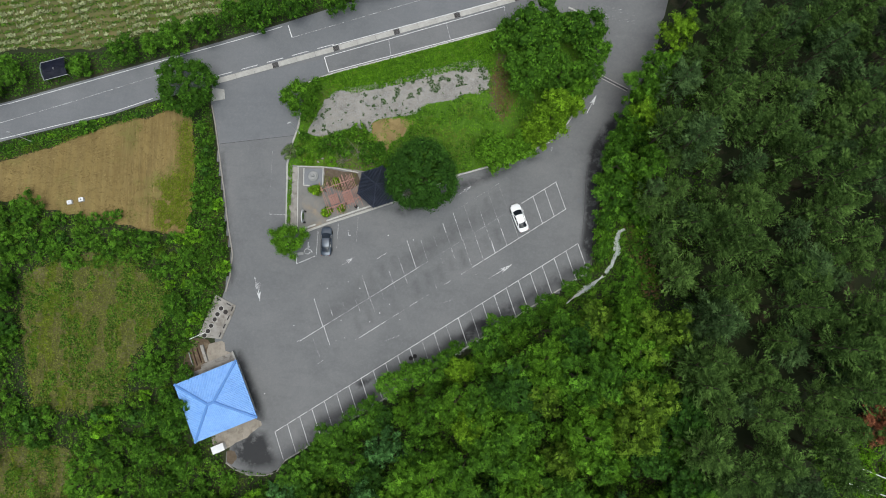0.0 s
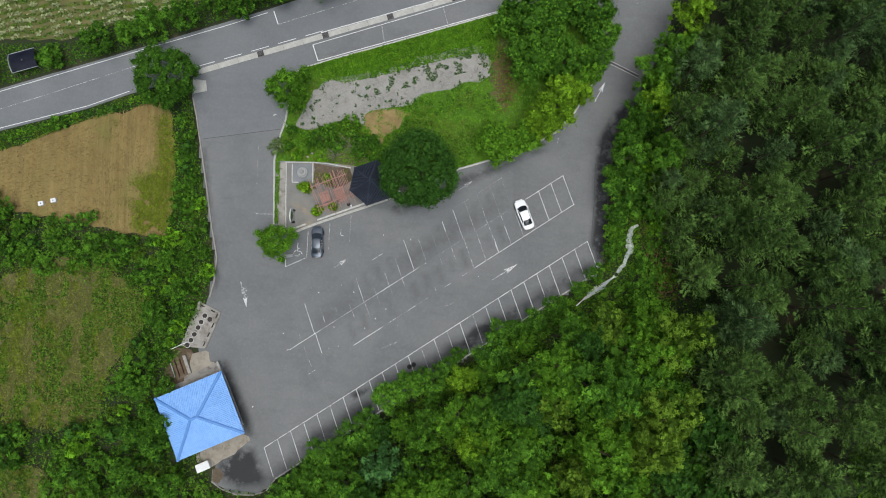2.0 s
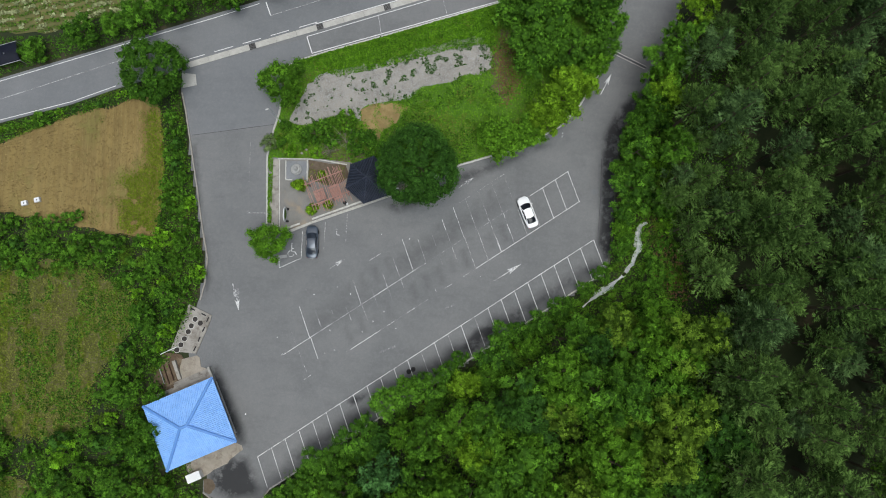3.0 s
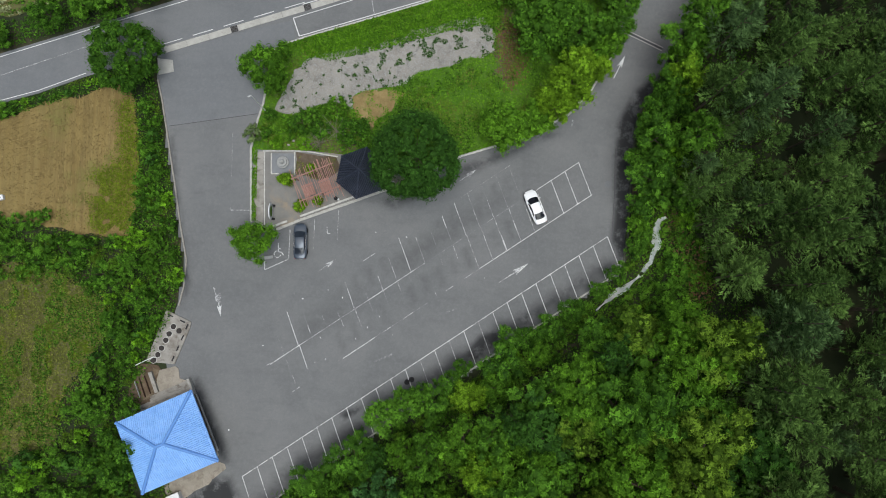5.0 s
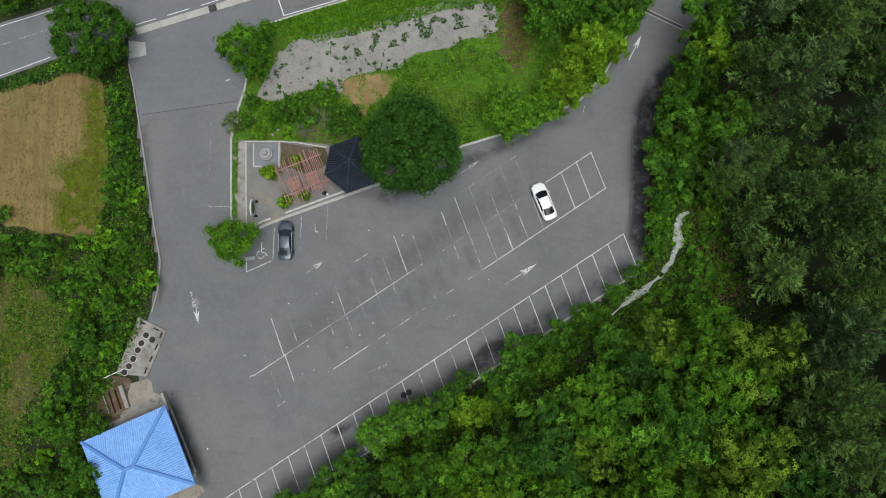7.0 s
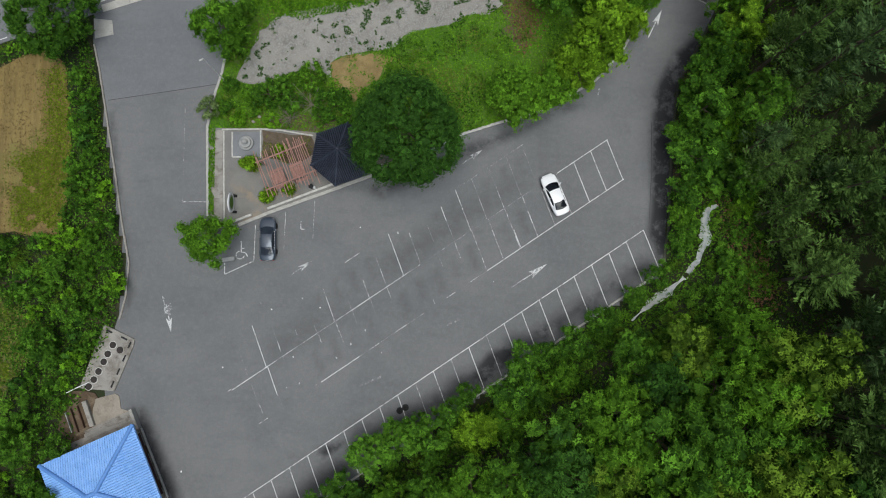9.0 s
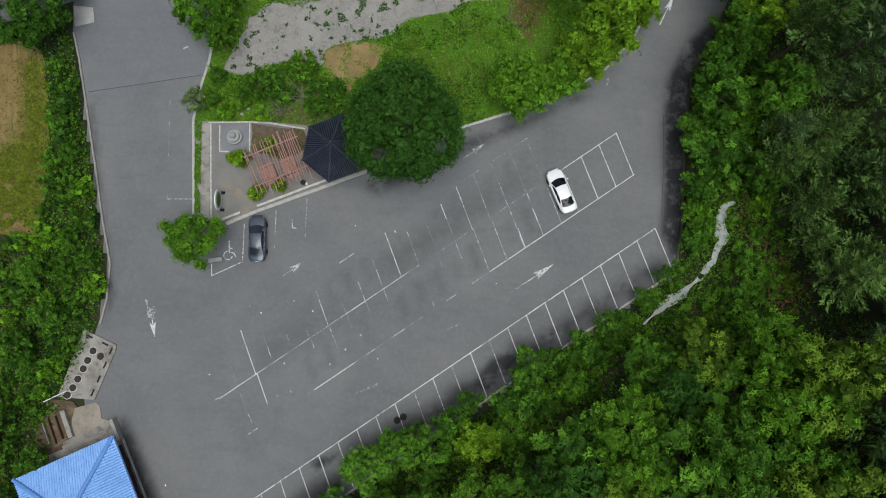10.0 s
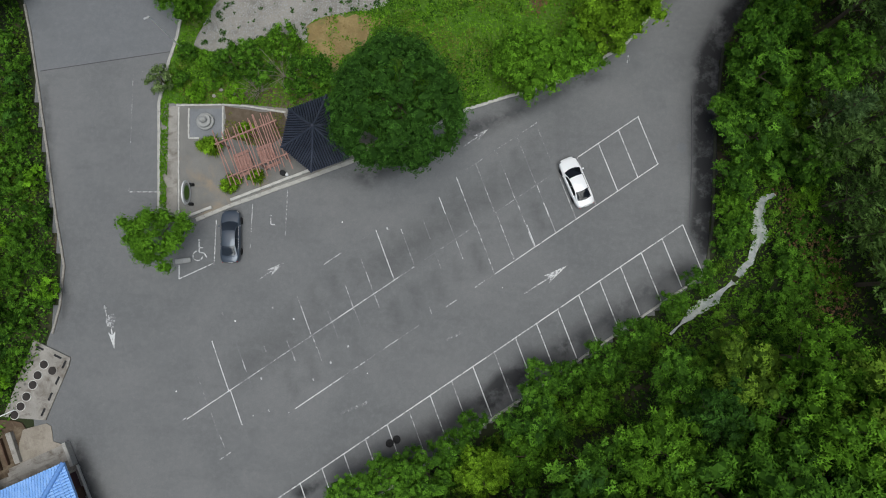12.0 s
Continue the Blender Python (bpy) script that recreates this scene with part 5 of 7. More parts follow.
# garden shrubs on the island
for k, (x, y, R, top, mt, words) in enumerate([
        (-28.2, 21.9, 1.7, 2.2, "palegreen", "pale grey-green spreading shrub at the lane kerb"), (-21.0, 23.3, 2.4, 3.4, "broad", "tall green shrub behind the garden"), (-16.4, 25.4, 2.4, 2.6, "fresh", "green shrub at the edge of the gravel"),
        (-13.6, 22.4, 2.6, 2.4, "broad", "low dark green shrub behind the garden"), (-23.4, 23.7, 1.5, 1.8, "fresh", "green shrub behind the garden"), (-18.6, 22.6, 1.9, 2.2, "broad", "green shrub behind the garden"), (-25.9, 24.9, 1.2, 1.4, "broad", "low green shrub at the edge of the gravel"),
        (-19.6, 24.6, 1.6, 2.0, "broad", "green shrub at the edge of the gravel"), (-20.9, 20.6, 1.2, 1.0, "weed", "low bright green shrub behind the garden edging"), (-24.8, 20.8, 1.3, 0.9, "weed", "low bright green shrub behind the garden edging"),
        (-15.0, 21.0, 1.4, 1.4, "broad", "low green shrub behind the pergola"), (-11.6, 21.4, 1.8, 2.0, "broad", "green shrub beside the round tree"), (-23.0, 21.8, 0.9, 1.0, "fresh", "low green shrub behind the garden"), (-26.4, 22.2, 1.0, 1.2, "broad", "low green shrub near the lane kerb")]):
    single("garden_shrub", x, y, R, top, 0.1, mt, words, "garden shrubs", 0.16, int(1700 * R), int(16 * R), 0.1, 210 + k)
def fountain_plant(x, y, r, seed):
    """A low plant of long arching leaves."""
    rng = np.random.default_rng(seed)
    n = 420
    az, lift = rng.uniform(0, 6.283, n), rng.uniform(0.15, 1.3, n)
    ways = np.stack([np.cos(az), np.sin(az), lift], 1)
    f = rng.uniform(0.0, 0.75, (n, 1))
    roots = ways / np.linalg.norm(ways, axis=1, keepdims=True) * r * f + np.array([0, 0, 0.05]) + rng.normal(0, 0.05 * r, (n, 3))
    roots[:, 2] = np.abs(roots[:, 2])
    ob = thing("garden_plant", pose(x, y, 0.135), "yellow-green garden plant with arching leaves", "plant", "garden plants")
    part("leaves", needles_mesh("leaves", roots, ways + np.array([0, 0, -0.35]), rng.uniform(0.3, 0.55, n) * r, rng.uniform(0.03, 0.06, n) * r, M["yellowgreen"], rng), None, ob)
    part("foliage", broad_tree_mesh(seed, 1.1 * r, 0.95 * r, 0.1, int(2600 * r), 0.13, 18, M["lime"]), None, ob, "light yellow-green leaves")
    part("stem", tube([(0, 0, 0), (0.02, 0.01, 0.3 * r)], 0.05, 6), M["bark"], ob)


for k, (x, y, r) in enumerate([(-23.15, 15.5, 1.25), (-19.9, 17.05, 0.95), (-21.4, 11.6, 1.05), (-18.7, 12.5, 0.9), (-24.2, 15.6, 0.7), (-20.6, 12.2, 0.6)]):
    fountain_plant(x, y, r, 70 + k)
# roadside weeds and bushes along the field
for k in range(26):
    x, y = along((-80.0, 21.4), (-48.0, 31.2), k / 25)
    plant(prand.choice(shrubs), x + prand.uniform(-0.4, 0.4), y - 0.6 + prand.uniform(-0.4, 0.4), prand.uniform(0.3, 0.6) if k != 12 else 1.1, tall=0.8)
for x, y, s in [(-72.5, 11.2, 2.0), (-74.5, 10.8, 1.6), (-59.0, 9.3, 1.2), (-61.5, 9.0, 1.1), (-57.6, 10.2, 0.9), (-64.0, 9.2, 1.0)]:
    plant(prand.choice(shrubs[:4]), x, y, s, tall=0.8)
drop_protos(wood + pines + shrubs)


# ---- ground cover ----
def cover(name, places, z, size, material, label, category, seed, upright=0.5, height=0.12):
    rng = np.random.default_rng(seed)
    n = len(places)
    c = np.column_stack([places, (z if np.ndim(z) else np.full(n, z)) + rng.uniform(0.0, height, n)])
    normals = rng.normal(0, upright, (n, 3)) + np.array([0, 0, 0.8])
    ob = new(name, leaves_mesh(name, c, normals, size * rng.uniform(0.5, 1.4, n), M[material], rng))
    return tagged(ob, label, category, kind="stuff")


def clumpy(places, scale, seed, least, most=9.0):
    """Keeps the places where slow noise lies between two values."""
    v = np.array([noise.noise((x * scale, y * scale + 0.3 * x * scale, seed + 0.37 + 0.41 * x * scale)) + 0.5 * noise.noise((x * scale * 3, y * scale * 3, seed + 4.43 + 0.9 * y * scale)) for x, y in places])
    return places[(v > least) & (v < most)]


def streaks(places, seed, least, across=0.75, along_it=0.1):
    """Keeps places in long streaks that run up and down the plan."""
    v = np.array([noise.noise((x * across, y * along_it, seed + 0.37)) + 0.6 * noise.noise((x * 0.9, y * 0.9, seed + 4.43)) for x, y in places])
    return places[v > least]


def blots(places, scale, seed, least):
    """Keeps places in round blots of uneven size."""
    v = np.array([noise.noise((x * scale, y * scale, seed + 0.37)) + 0.35 * noise.noise((x * scale * 2.7, y * scale * 2.7, seed + 4.43)) for x, y in places])
    return places[v > least]


def outside(places, *polys):
    ok = np.ones(len(places), bool)
    for p in polys:
        ok &= ~inside(p, places[:, 0], places[:, 1])
    return places[ok]


GARDEN = [(-28.0, 9.4), (-26.3, 8.3), (-24.6, 8.6), (-12.6, 13.1), (-5.9, 15.6), (-9.0, 17.5), (-13.0, 19.0), (-20.3, 19.8), (-28.5, 19.9)]
lawn = outside(scatter(ISLAND, 85, 31), GARDEN, GRAVEL, DIRT)
cover("island_grass", lawn, 0.10, 0.20, "weed", "bright green grass and weeds on the island", "grass", 32, 0.6)
cover("dark_grass", clumpy(outside(scatter(ISLAND, 50, 87), GARDEN, GRAVEL, DIRT), 0.3, 51.0, 0.05), 0.12, 0.22, "hedge", "darker green weeds in the island grass", "grass", 88, 0.6, 0.25)
cover("dry_grass", clumpy(outside(scatter(ISLAND, 40, 33), GARDEN, GRAVEL), 0.25, 2.0, 0.2), 0.12, 0.2, "dryweed", "dry yellowish grass tufts on the island", "grass", 34, 0.6)
band = [(-24.5, 35.4), (-20.5, 36.7), (-10.6, 39.7), (7.3, 45.2), (7.0, 39.0), (-0.5, 37.6), (-10.4, 34.8), (-18.0, 33.0)]
cover("verge_weeds", scatter(band, 80, 35), 0.12, 0.24, "weed", "lush green weeds along the lay-by kerb", "weeds", 36, 0.5, 0.3)
weeds_g = scatter(GRAVEL, 150, 37)
north_side = (weeds_g[:, 1] - 30.0) * 0.96 - (weeds_g[:, 0] + 15.0) * 0.27
weeds_g = np.concatenate([blots(weeds_g[(north_side > 0.4) & (weeds_g[:, 0] > -16)], 0.9, 5.0, 0.14), blots(weeds_g[(north_side > 0.4) & (weeds_g[:, 0] <= -16)], 1.2, 5.0, 0.42), blots(weeds_g[north_side <= 0.4], 1.3, 7.0, 0.44)])
cover("gravel_weeds", weeds_g, 0.13, 0.17, "deep", "dark green weeds growing through gravel", "weeds", 38, 0.5, 0.15)
cover("earth_crumbs", scatter(DIRT, 45, 95), 0.13, 0.13, "straw", "tan crumbs and dry stalks on bare earth", "earth", 96, 0.3, 0.03)
cover("gravel_chips", scatter(GRAVEL, 60, 89), 0.13, 0.13, "granite", "pale loose gravel stones", "gravel", 90, 0.25, 0.03)
strip = [(-28.25, 9.6), (-27.6, 9.6), (-27.75, 19.8), (-28.5, 20.2)]
cover("strip_weeds", clumpy(scatter(strip, 260, 39), 0.5, 6.0, -0.45), 0.14, 0.17, "weed", "thin strip of weeds behind the kerb", "weeds", 40, 0.5, 0.15)
garden_bed = [(-22.1, 19.5), (-16.4, 18.8), (-15.6, 16.8), (-18.0, 15.4), (-22.2, 16.0)]
cover("garden_weeds", clumpy(scatter(garden_bed, 70, 61), 0.5, 21.0, 0.0), 0.15, 0.16, "dryweed", "thin dry weeds in the garden bed", "weeds", 62, 0.5, 0.12)
stub = outside(scatter(FIELD, 45, 41))
drift = np.random.default_rng(4).random(len(stub))
for east, turn in ((True, 94.0), (False, 15.0)):
    # drilled rows: up the field on its lane side, along the road beyond
    side = (stub[:, 0] > -58.5) == east
    n_row = np.array([-math.sin(radians(turn)), math.cos(radians(turn))])
    off = stub[side] @ n_row
    stub[side] += ((np.round(off / 0.62) * 0.62 - off) * np.where(drift[side] > 0.45, 0.86, -0.5))[:, None] * n_row
cover("field_chaff", clumpy(stub[drift < 0.4], 0.8, 3.0, -0.1), -0.02, 0.2, "chaff", "brown chaff on the harvested field", "stubble", 75, 0.4, 0.05)
cover("field_stubble", clumpy(stub[drift > 0.5], 0.6, 31.0, -0.2), -0.02, 0.2, "straw", "dry straw stubble in the field", "stubble", 42, 0.4, 0.06)
cover("field_sprouts", clumpy(scatter([(-58, 9.0), (-46, 7.0), (-46, 28), (-56, 26)], 22, 81), 0.16, 33.0, 0.14), -0.02, 0.18, "dryweed", "thin green weeds sprouting in the stubble", "weeds", 82, 0.5, 0.08)
field_verge = [(-86, 19.0), (-80.0, 22.2), (-60.3, 27.8), (-53.4, 30.4), (-44.2, 33.2), (-43.6, 30.6), (-48.3, 29.3), (-60.1, 26.0), (-69.9, 21.9), (-86.0, 16.8)]
cover("field_verge_weeds", scatter(field_verge, 45, 63), -0.06, 0.24, "hedge", "green weeds on the verge between road and field", "weeds", 64, 0.5, 0.4)
cover("lane_hedge_weeds", scatter(HEDGE_W, 35, 65), -0.06, 0.24, "hedge", "green weeds filling the hedge by the lane", "weeds", 66, 0.5, 0.8)
green_end = [(-51.0, 8.0), (-45.8, 7.0), (-45.2, 13.6), (-45.2, 20.6), (-46.2, 27.0), (-48.0, 27.0), (-47.6, 18.0), (-51.5, 16.0)]
cover("field_weeds", clumpy(scatter(green_end, 170, 43) + np.random.default_rng(8).normal(0, 0.6, (len(scatter(green_end, 170, 43)), 2)), 0.3, 8.0, -0.5), -0.02, 0.19, "yellowweed", "yellow-green weeds at the edge of the field", "weeds", 44, 0.5, 0.2)
cl = np.concatenate([scatter(CLEARING, 65, 45), scatter(GLADE_S, 55, 86)])
cl = cl + np.random.default_rng(5).normal(0, 0.7, cl.shape)
cover("clearing_weeds", clumpy(cl, 0.3, 9.0, -0.95), -0.02, 0.24, "dryweed", "dry weeds and grass in the clearing", "weeds", 46, 0.5, 0.2)
cover("clearing_greens", streaks(cl + 0.2, 12.0, 0.0, 0.5, 0.16), -0.02, 0.27, "hedge", "green weeds in the clearing", "weeds", 47, 0.5, 0.25)
cover("clearing_sprigs", streaks(cl + 0.1, 17.0, 0.28), -0.02, 0.26, "yellowweed", "yellow-green weeds in the clearing", "weeds", 67, 0.5, 0.2)
rough = [(-86, -50), (-30, -50), (-27, -33), (-36, -32), (-43, -14), (-38.6, -3), (-37.9, 4), (-43, 30.4), (-80, 21.5), (-130, 8), (-130, -50)]
wild = outside(scatter(rough, 18, 48), FIELD, CLEARING, GLADE_S)
cover("wild_weeds", wild, -0.08, 0.30, "hedge", "tall green weeds between the hedges", "weeds", 49, 0.5, 0.5)
bank_pts = scatter([(-27, -33), (24.4, 2.4), (25.8, 8), (26.6, 24.6), (36, 42), (46, 42), (40, 0), (36, -50), (-27, -50)], 22, 50)
bank_pts = np.array([p for p in bank_pts if off_stream(p[0], p[1], 1.0)])
cover("bank_weeds", bank_pts, rise(bank_pts[:, 0], bank_pts[:, 1]), 0.28, "hedge", "green undergrowth on the bank", "weeds", 51, 0.5, 0.5)
verge = scatter([(-130, 16.2), (-78.7, 30.4), (-51, 39.4), (-31, 46.1), (-8, 54.6), (-14, 60), (-36, 48.4), (-50, 44.2), (-64, 39.2), (-78, 38.8), (-130, 30)], 24, 52)
cover("verge_grass", verge, -0.06, 0.3, "broad", "rough green verge beside the road", "grass", 53, 0.5, 0.3)
crop = scatter(CROP, 40, 54)
crop_row = np.sin((crop[:, 1] * 0.966 - crop[:, 0] * 0.26 + 0.25 * np.sin(crop[:, 0] * 0.7)) * 2 * math.pi / 1.3)
cover("crop_rows", clumpy(crop[crop_row > 0.1], 0.6, 14.0, 0.0), 0.0, 0.48, "pale", "rows of pale leafy crops", "crop", 55, 0.5, 0.3)
cover("crop_weeds", crop[crop_row <= 0.1], -0.02, 0.26, "hedge", "green weeds between crop rows", "weeds", 56, 0.5, 0.15)
bare = [(6.9, 39.6), (9.3, 39.2), (10.2, 35.2), (10.6, 32.0), (8.6, 28.8), (7.4, 31.2), (7.0, 35.0)]
bare_pts = scatter(bare, 60, 71)
bare_pts = bare_pts + np.random.default_rng(6).normal(0, 0.5, bare_pts.shape)
cover("leaf_litter", bare_pts, 0.16, 0.24, "litter", "dry brown leaf litter under the island trees", "leaf litter", 72, 0.5, 0.12)
bank_bare = scatter([(29.6, 11.4), (30.8, 10.6), (31.6, 7.0), (33.4, 5.6), (34.2, 1.6), (34.4, -1.2), (32.0, -1.6), (31.0, 2.6), (30.2, 6.2)], 32, 73)
bank_bare = bank_bare + np.random.default_rng(7).normal(0, 0.5, bank_bare.shape)
cover("bank_litter", bank_bare, rise(bank_bare[:, 0], bank_bare[:, 1]) + 0.5, 0.24, "litter", "dry brown leaf litter on the bank above the stream", "leaf litter", 74, 0.5, 0.35)
ring = np.concatenate([np.array(along(a, b, k / 40))[None] for a, b in zip(DIRT, DIRT[1:] + DIRT[:1]) for k in range(40)])
ring = np.concatenate([ring + np.random.default_rng(k).normal(0, 0.45, ring.shape) for k in range(4)] + [scatter(DIRT, 40, 84)])
cover("patch_weeds", clumpy(ring, 0.55, 41.0, 0.16), 0.14, 0.18, "weed", "grass creeping over the edge of the bare patch", "weeds", 83, 0.5, 0.12)
CLEARING_E = [(53.5, -20.5), (76.0, -19.0), (80.0, -38.0), (56.0, -38.0)]
ce = scatter(CLEARING_E, 22, 57)
cover("hill_weeds", ce, rise(ce[:, 0], ce[:, 1]), 0.36, "weed", "green weeds in the hillside clearing", "weeds", 58, 0.5, 0.4)

margin = np.concatenate([np.array(a) + np.random.default_rng(80 + k).normal(0, 0.75, (260, 2)) for k, a in enumerate(STREAM)])
margin = np.array([p for p in margin if off_stream(p[0], p[1], 0.2)])
cover("stream_weeds", margin, rise(margin[:, 0], margin[:, 1]) + 0.1, 0.22, "weed", "bright weeds hanging over the stream", "weeds", 91, 0.5, 0.5)
# the stream down the bank
bm = bmesh.new()
rows_s = []
for k in range(len(STREAM) * 5 - 4):
    i, f = min(k // 5, len(STREAM) - 2), k / 5 - min(k // 5, len(STREAM) - 2)
    p = Vector(STREAM[i]).lerp(Vector(STREAM[i + 1]), f)
    d = (Vector(STREAM[i + 1]) - Vector(STREAM[i])).normalized()
    w = (0.36 + 0.24 * noise.noise((k * 0.13, 1.7, 0.4))) * min(1.0, 0.3 + k / 9) * min(1.0, 0.35 + (len(STREAM) * 5 - 4 - k) / 10) * min(1.0, 0.3 + abs(k - 27.5) / 4) * min(1.0, 0.25 + abs(k - 41.5) / 5)
    side = Vector((-d.y, d.x))
    lean = [w * (1 + 0.8 * noise.noise((k * 0.6, 3.1 + 7 * j, 0.4))) for j in (0, 1)]
    ring = []
    for j in range(7):
        q = p + side * (-lean[0] + (lean[0] + lean[1]) * j / 6)
        ring.append(bm.verts.new((q.x, q.y, float(rise(np.float64(q.x), np.float64(q.y))) + 0.28 + 0.16 * noise.noise((q.x * 2.2, q.y * 2.2, 4)))))
    rows_s.append(ring)
for a, b in zip(rows_s, rows_s[1:]):
    for j in range(6):
        bm.faces.new((a[j], a[j + 1], b[j + 1], b[j]))
bmesh.ops.solidify(bm, geom=bm.faces[:], thickness=0.25)
stream = tagged(part("stream", bm, M["water"], None, smooth=True), "narrow white-water stream running down the bank", "stream", kind="structure")

# ---- the garden ----
sheet("garden_paving", GARDEN, 0.135, M["paving"], "grey grit paving of the small garden", "paving", 0.2)
sheet("garden_path", [(-27.85, 9.4), (-26.55, 8.8), (-26.85, 19.6), (-27.95, 19.6)], 0.142, M["oldconcrete"], "worn concrete path beside the garden", "path", 0.1, 0.1, 0.8, 3)
sheet("stone_square", [(-25.7, 19.35), (-22.45, 19.35), (-22.4, 16.45), (-25.6, 16.45)], 0.15, M["slate"], "blue-grey paved square round the stone monument", "paving", 0.1)
sheet("garden_bed", [(-22.15, 19.5), (-16.4, 18.8), (-15.5, 16.9), (-18.0, 15.6), (-22.1, 16.2)], 0.146, M["bark"], "brown earth bed behind the pergola", "bed", 0.1, 0.3, 0.5, 14)
for pts in ([(-26.75, 19.55), (-26.35, 9.0)], [(-27.0, 19.68), (-22.5, 19.75), (-20.3, 19.62), (-16.2, 18.95)], [(-25.75, 19.4), (-25.65, 16.4), (-24.6, 16.4)], [(-22.4, 19.6), (-22.3, 16.3)]):
    kerb("garden_edging", pts, 0.17, 0.22, M["whitekerb"], "thin white concrete edging in the garden", 1.0, base=0.05, piece_name="edging_stone")
kerb("garden_wall", [(-21.3, 10.25), (-12.5, 13.6), (-8.0, 15.35)], 0.26, 0.42, M["whitekerb"], "low pale garden wall above the kerb", 1.0, base=0.0, piece_name="wall_stone")
kerb("garden_wall", [(-25.2, 8.75), (-23.1, 9.55)], 0.26, 0.42, M["whitekerb"], "low pale garden wall above the kerb", 1.0, base=0.0, piece_name="wall_stone")


def tile_facet(e0, e1, t0, t1, pitch, course, amp, lift=0.03, gap=0.0):
    """Rows of rounded tiles on a sloping face from the eave e0-e1 to the ridge t0-t1; returns verts and faces."""
    e0, e1, t0, t1 = (Vector(v) for v in (e0, e1, t0, t1))
    run = (e1 - e0).normalized()
    up = (t0 - e0) - run * (t0 - e0).dot(run)
    nrm = run.cross(up).normalized()
    if nrm.z < 0:
        nrm = -nrm
    rows = max(1, round(up.length / course))
    verts, faces = [], []
    prof = (0.0, 0.75, 1.0, 0.75, 0.0)
    l0, l1, r0, r1 = 0.0, (t0 - e0).dot(run), (e1 - e0).length, (t1 - e0).dot(run)
    for i in range(rows):
        v0, v1 = i / rows, (i + 1) / rows
        vm = (v0 + v1) / 2
        left, right = l0 + (l1 - l0) * vm, r0 + (r1 - r0) * vm
        j = math.floor(left / pitch)
        while j * pitch < right:
            a, b = max(left, j * pitch), min(right, (j + 1) * pitch)
            j += 1
            if b - a < 0.12 * pitch:
                continue
            b -= gap * (b - a)
            n = len(verts)
            for v, extra in ((v0, lift), (v1, 0.0)):
                for k, h in enumerate(prof):
                    p = e0 + run * (a + (b - a) * k / 4) + up * v + nrm * (h * amp + extra)
                    verts.append(tuple(p))
            for k in range(5):
                verts.append(tuple(e0 + run * (a + (b - a) * k / 4) + up * v0))
            for k in range(4):
                faces.append((n + k, n + k + 1, n + 6 + k, n + 5 + k))
                faces.append((n + 10 + k, n + 11 + k, n + k + 1, n + k))
    return verts, faces


def facet_part(name, data, material, parent, label=""):
    ob = part(name, mesh_of(name, data[0], data[1], material), None, parent, label)
    return ob


def ridge(name, a, b, radius, material, parent, piece=0.4):
    """A row of rounded ridge tiles along an edge, slightly stepped, with rounded ends."""
    a, b = Vector(a), Vector(b)
    n = max(2, int((b - a).length / piece))
    pts = []
    for k in range(n + 1):
        pts.append(a.lerp(b, k / n))
    d = (b - a).normalized()
    side = d.cross(Vector((0, 0, 1))).normalized()
    up = side.cross(d)
    for k in range(n):
        bm = bmesh.new()
        rings = []
        for q, r in ((pts[k] - d * 0.03, radius * 1.08), (pts[k + 1], radius * 0.92)):
            rings.append([bm.verts.new(q + side * r * math.cos(t) + up * r * math.sin(t)) for t in np.linspace(-0.35, math.pi + 0.35, 8)])
        for i in range(7):
            bm.faces.new((rings[0][i], rings[0][i + 1], rings[1][i + 1], rings[1][i]))
        bm.faces.new(rings[0][::-1])
        bm.faces.new(rings[1])
        part(name, bm, material, parent)


# pavilion
pav = thing("pavilion", pose(-12.3, 16.0, 0.135), "hexagonal timber garden pavilion with a dark tiled roof", "pavilion")
A0 = radians(80)
hexa = lambda r, z: [Vector((r * math.cos(A0 + k * math.pi / 3), r * math.sin(A0 + k * math.pi / 3), z)) for k in range(6)]
bm = slab([(v.x, v.y) for v in hexa(2.75, 0)], 0.32, 0.34)
part("platform", bm, M["granite"], pav)
for v in hexa(2.45, 0.3):
    part("post", lathe([(0.15, v.z), (0.14, 0.5), (0.12, 2.6), (0.13, 2.75)], 12), M["darkwood"], pav, m=pose(v.x, v.y, 0))
for k in range(6):
    a, b = hexa(2.45, 2.72)[k], hexa(2.45, 2.72)[(k + 1) % 6]
    part("beam", box(0, 0, 0, (b - a).length, 0.16, 0.22), M["darkwood"], pav, m=Matrix.LocRotScale((a + b) / 2, Euler((0, 0, math.atan2(b.y - a.y, b.x - a.x))), None))
    if k != 3:
        part("bench_rail", box(0, 0, 0, (b - a).length - 0.25, 0.34, 0.06, 0, 0.01), M["darkwood"], pav, m=Matrix.LocRotScale(((a.x + b.x) / 2 * 0.95, (a.y + b.y) / 2 * 0.95, 0.75), Euler((0, 0, math.atan2(b.y - a.y, b.x - a.x))), None))
proof = part("roof", slab([(v.x, v.y) for v in hexa(3.5, 0)], 2.86, 0.1), M["darkwood"], pav, "dark tiled hexagonal roof")
eave, mid_r, top_r = hexa(3.68, 2.88), hexa(1.75, 3.98), hexa(0.12, 5.3)
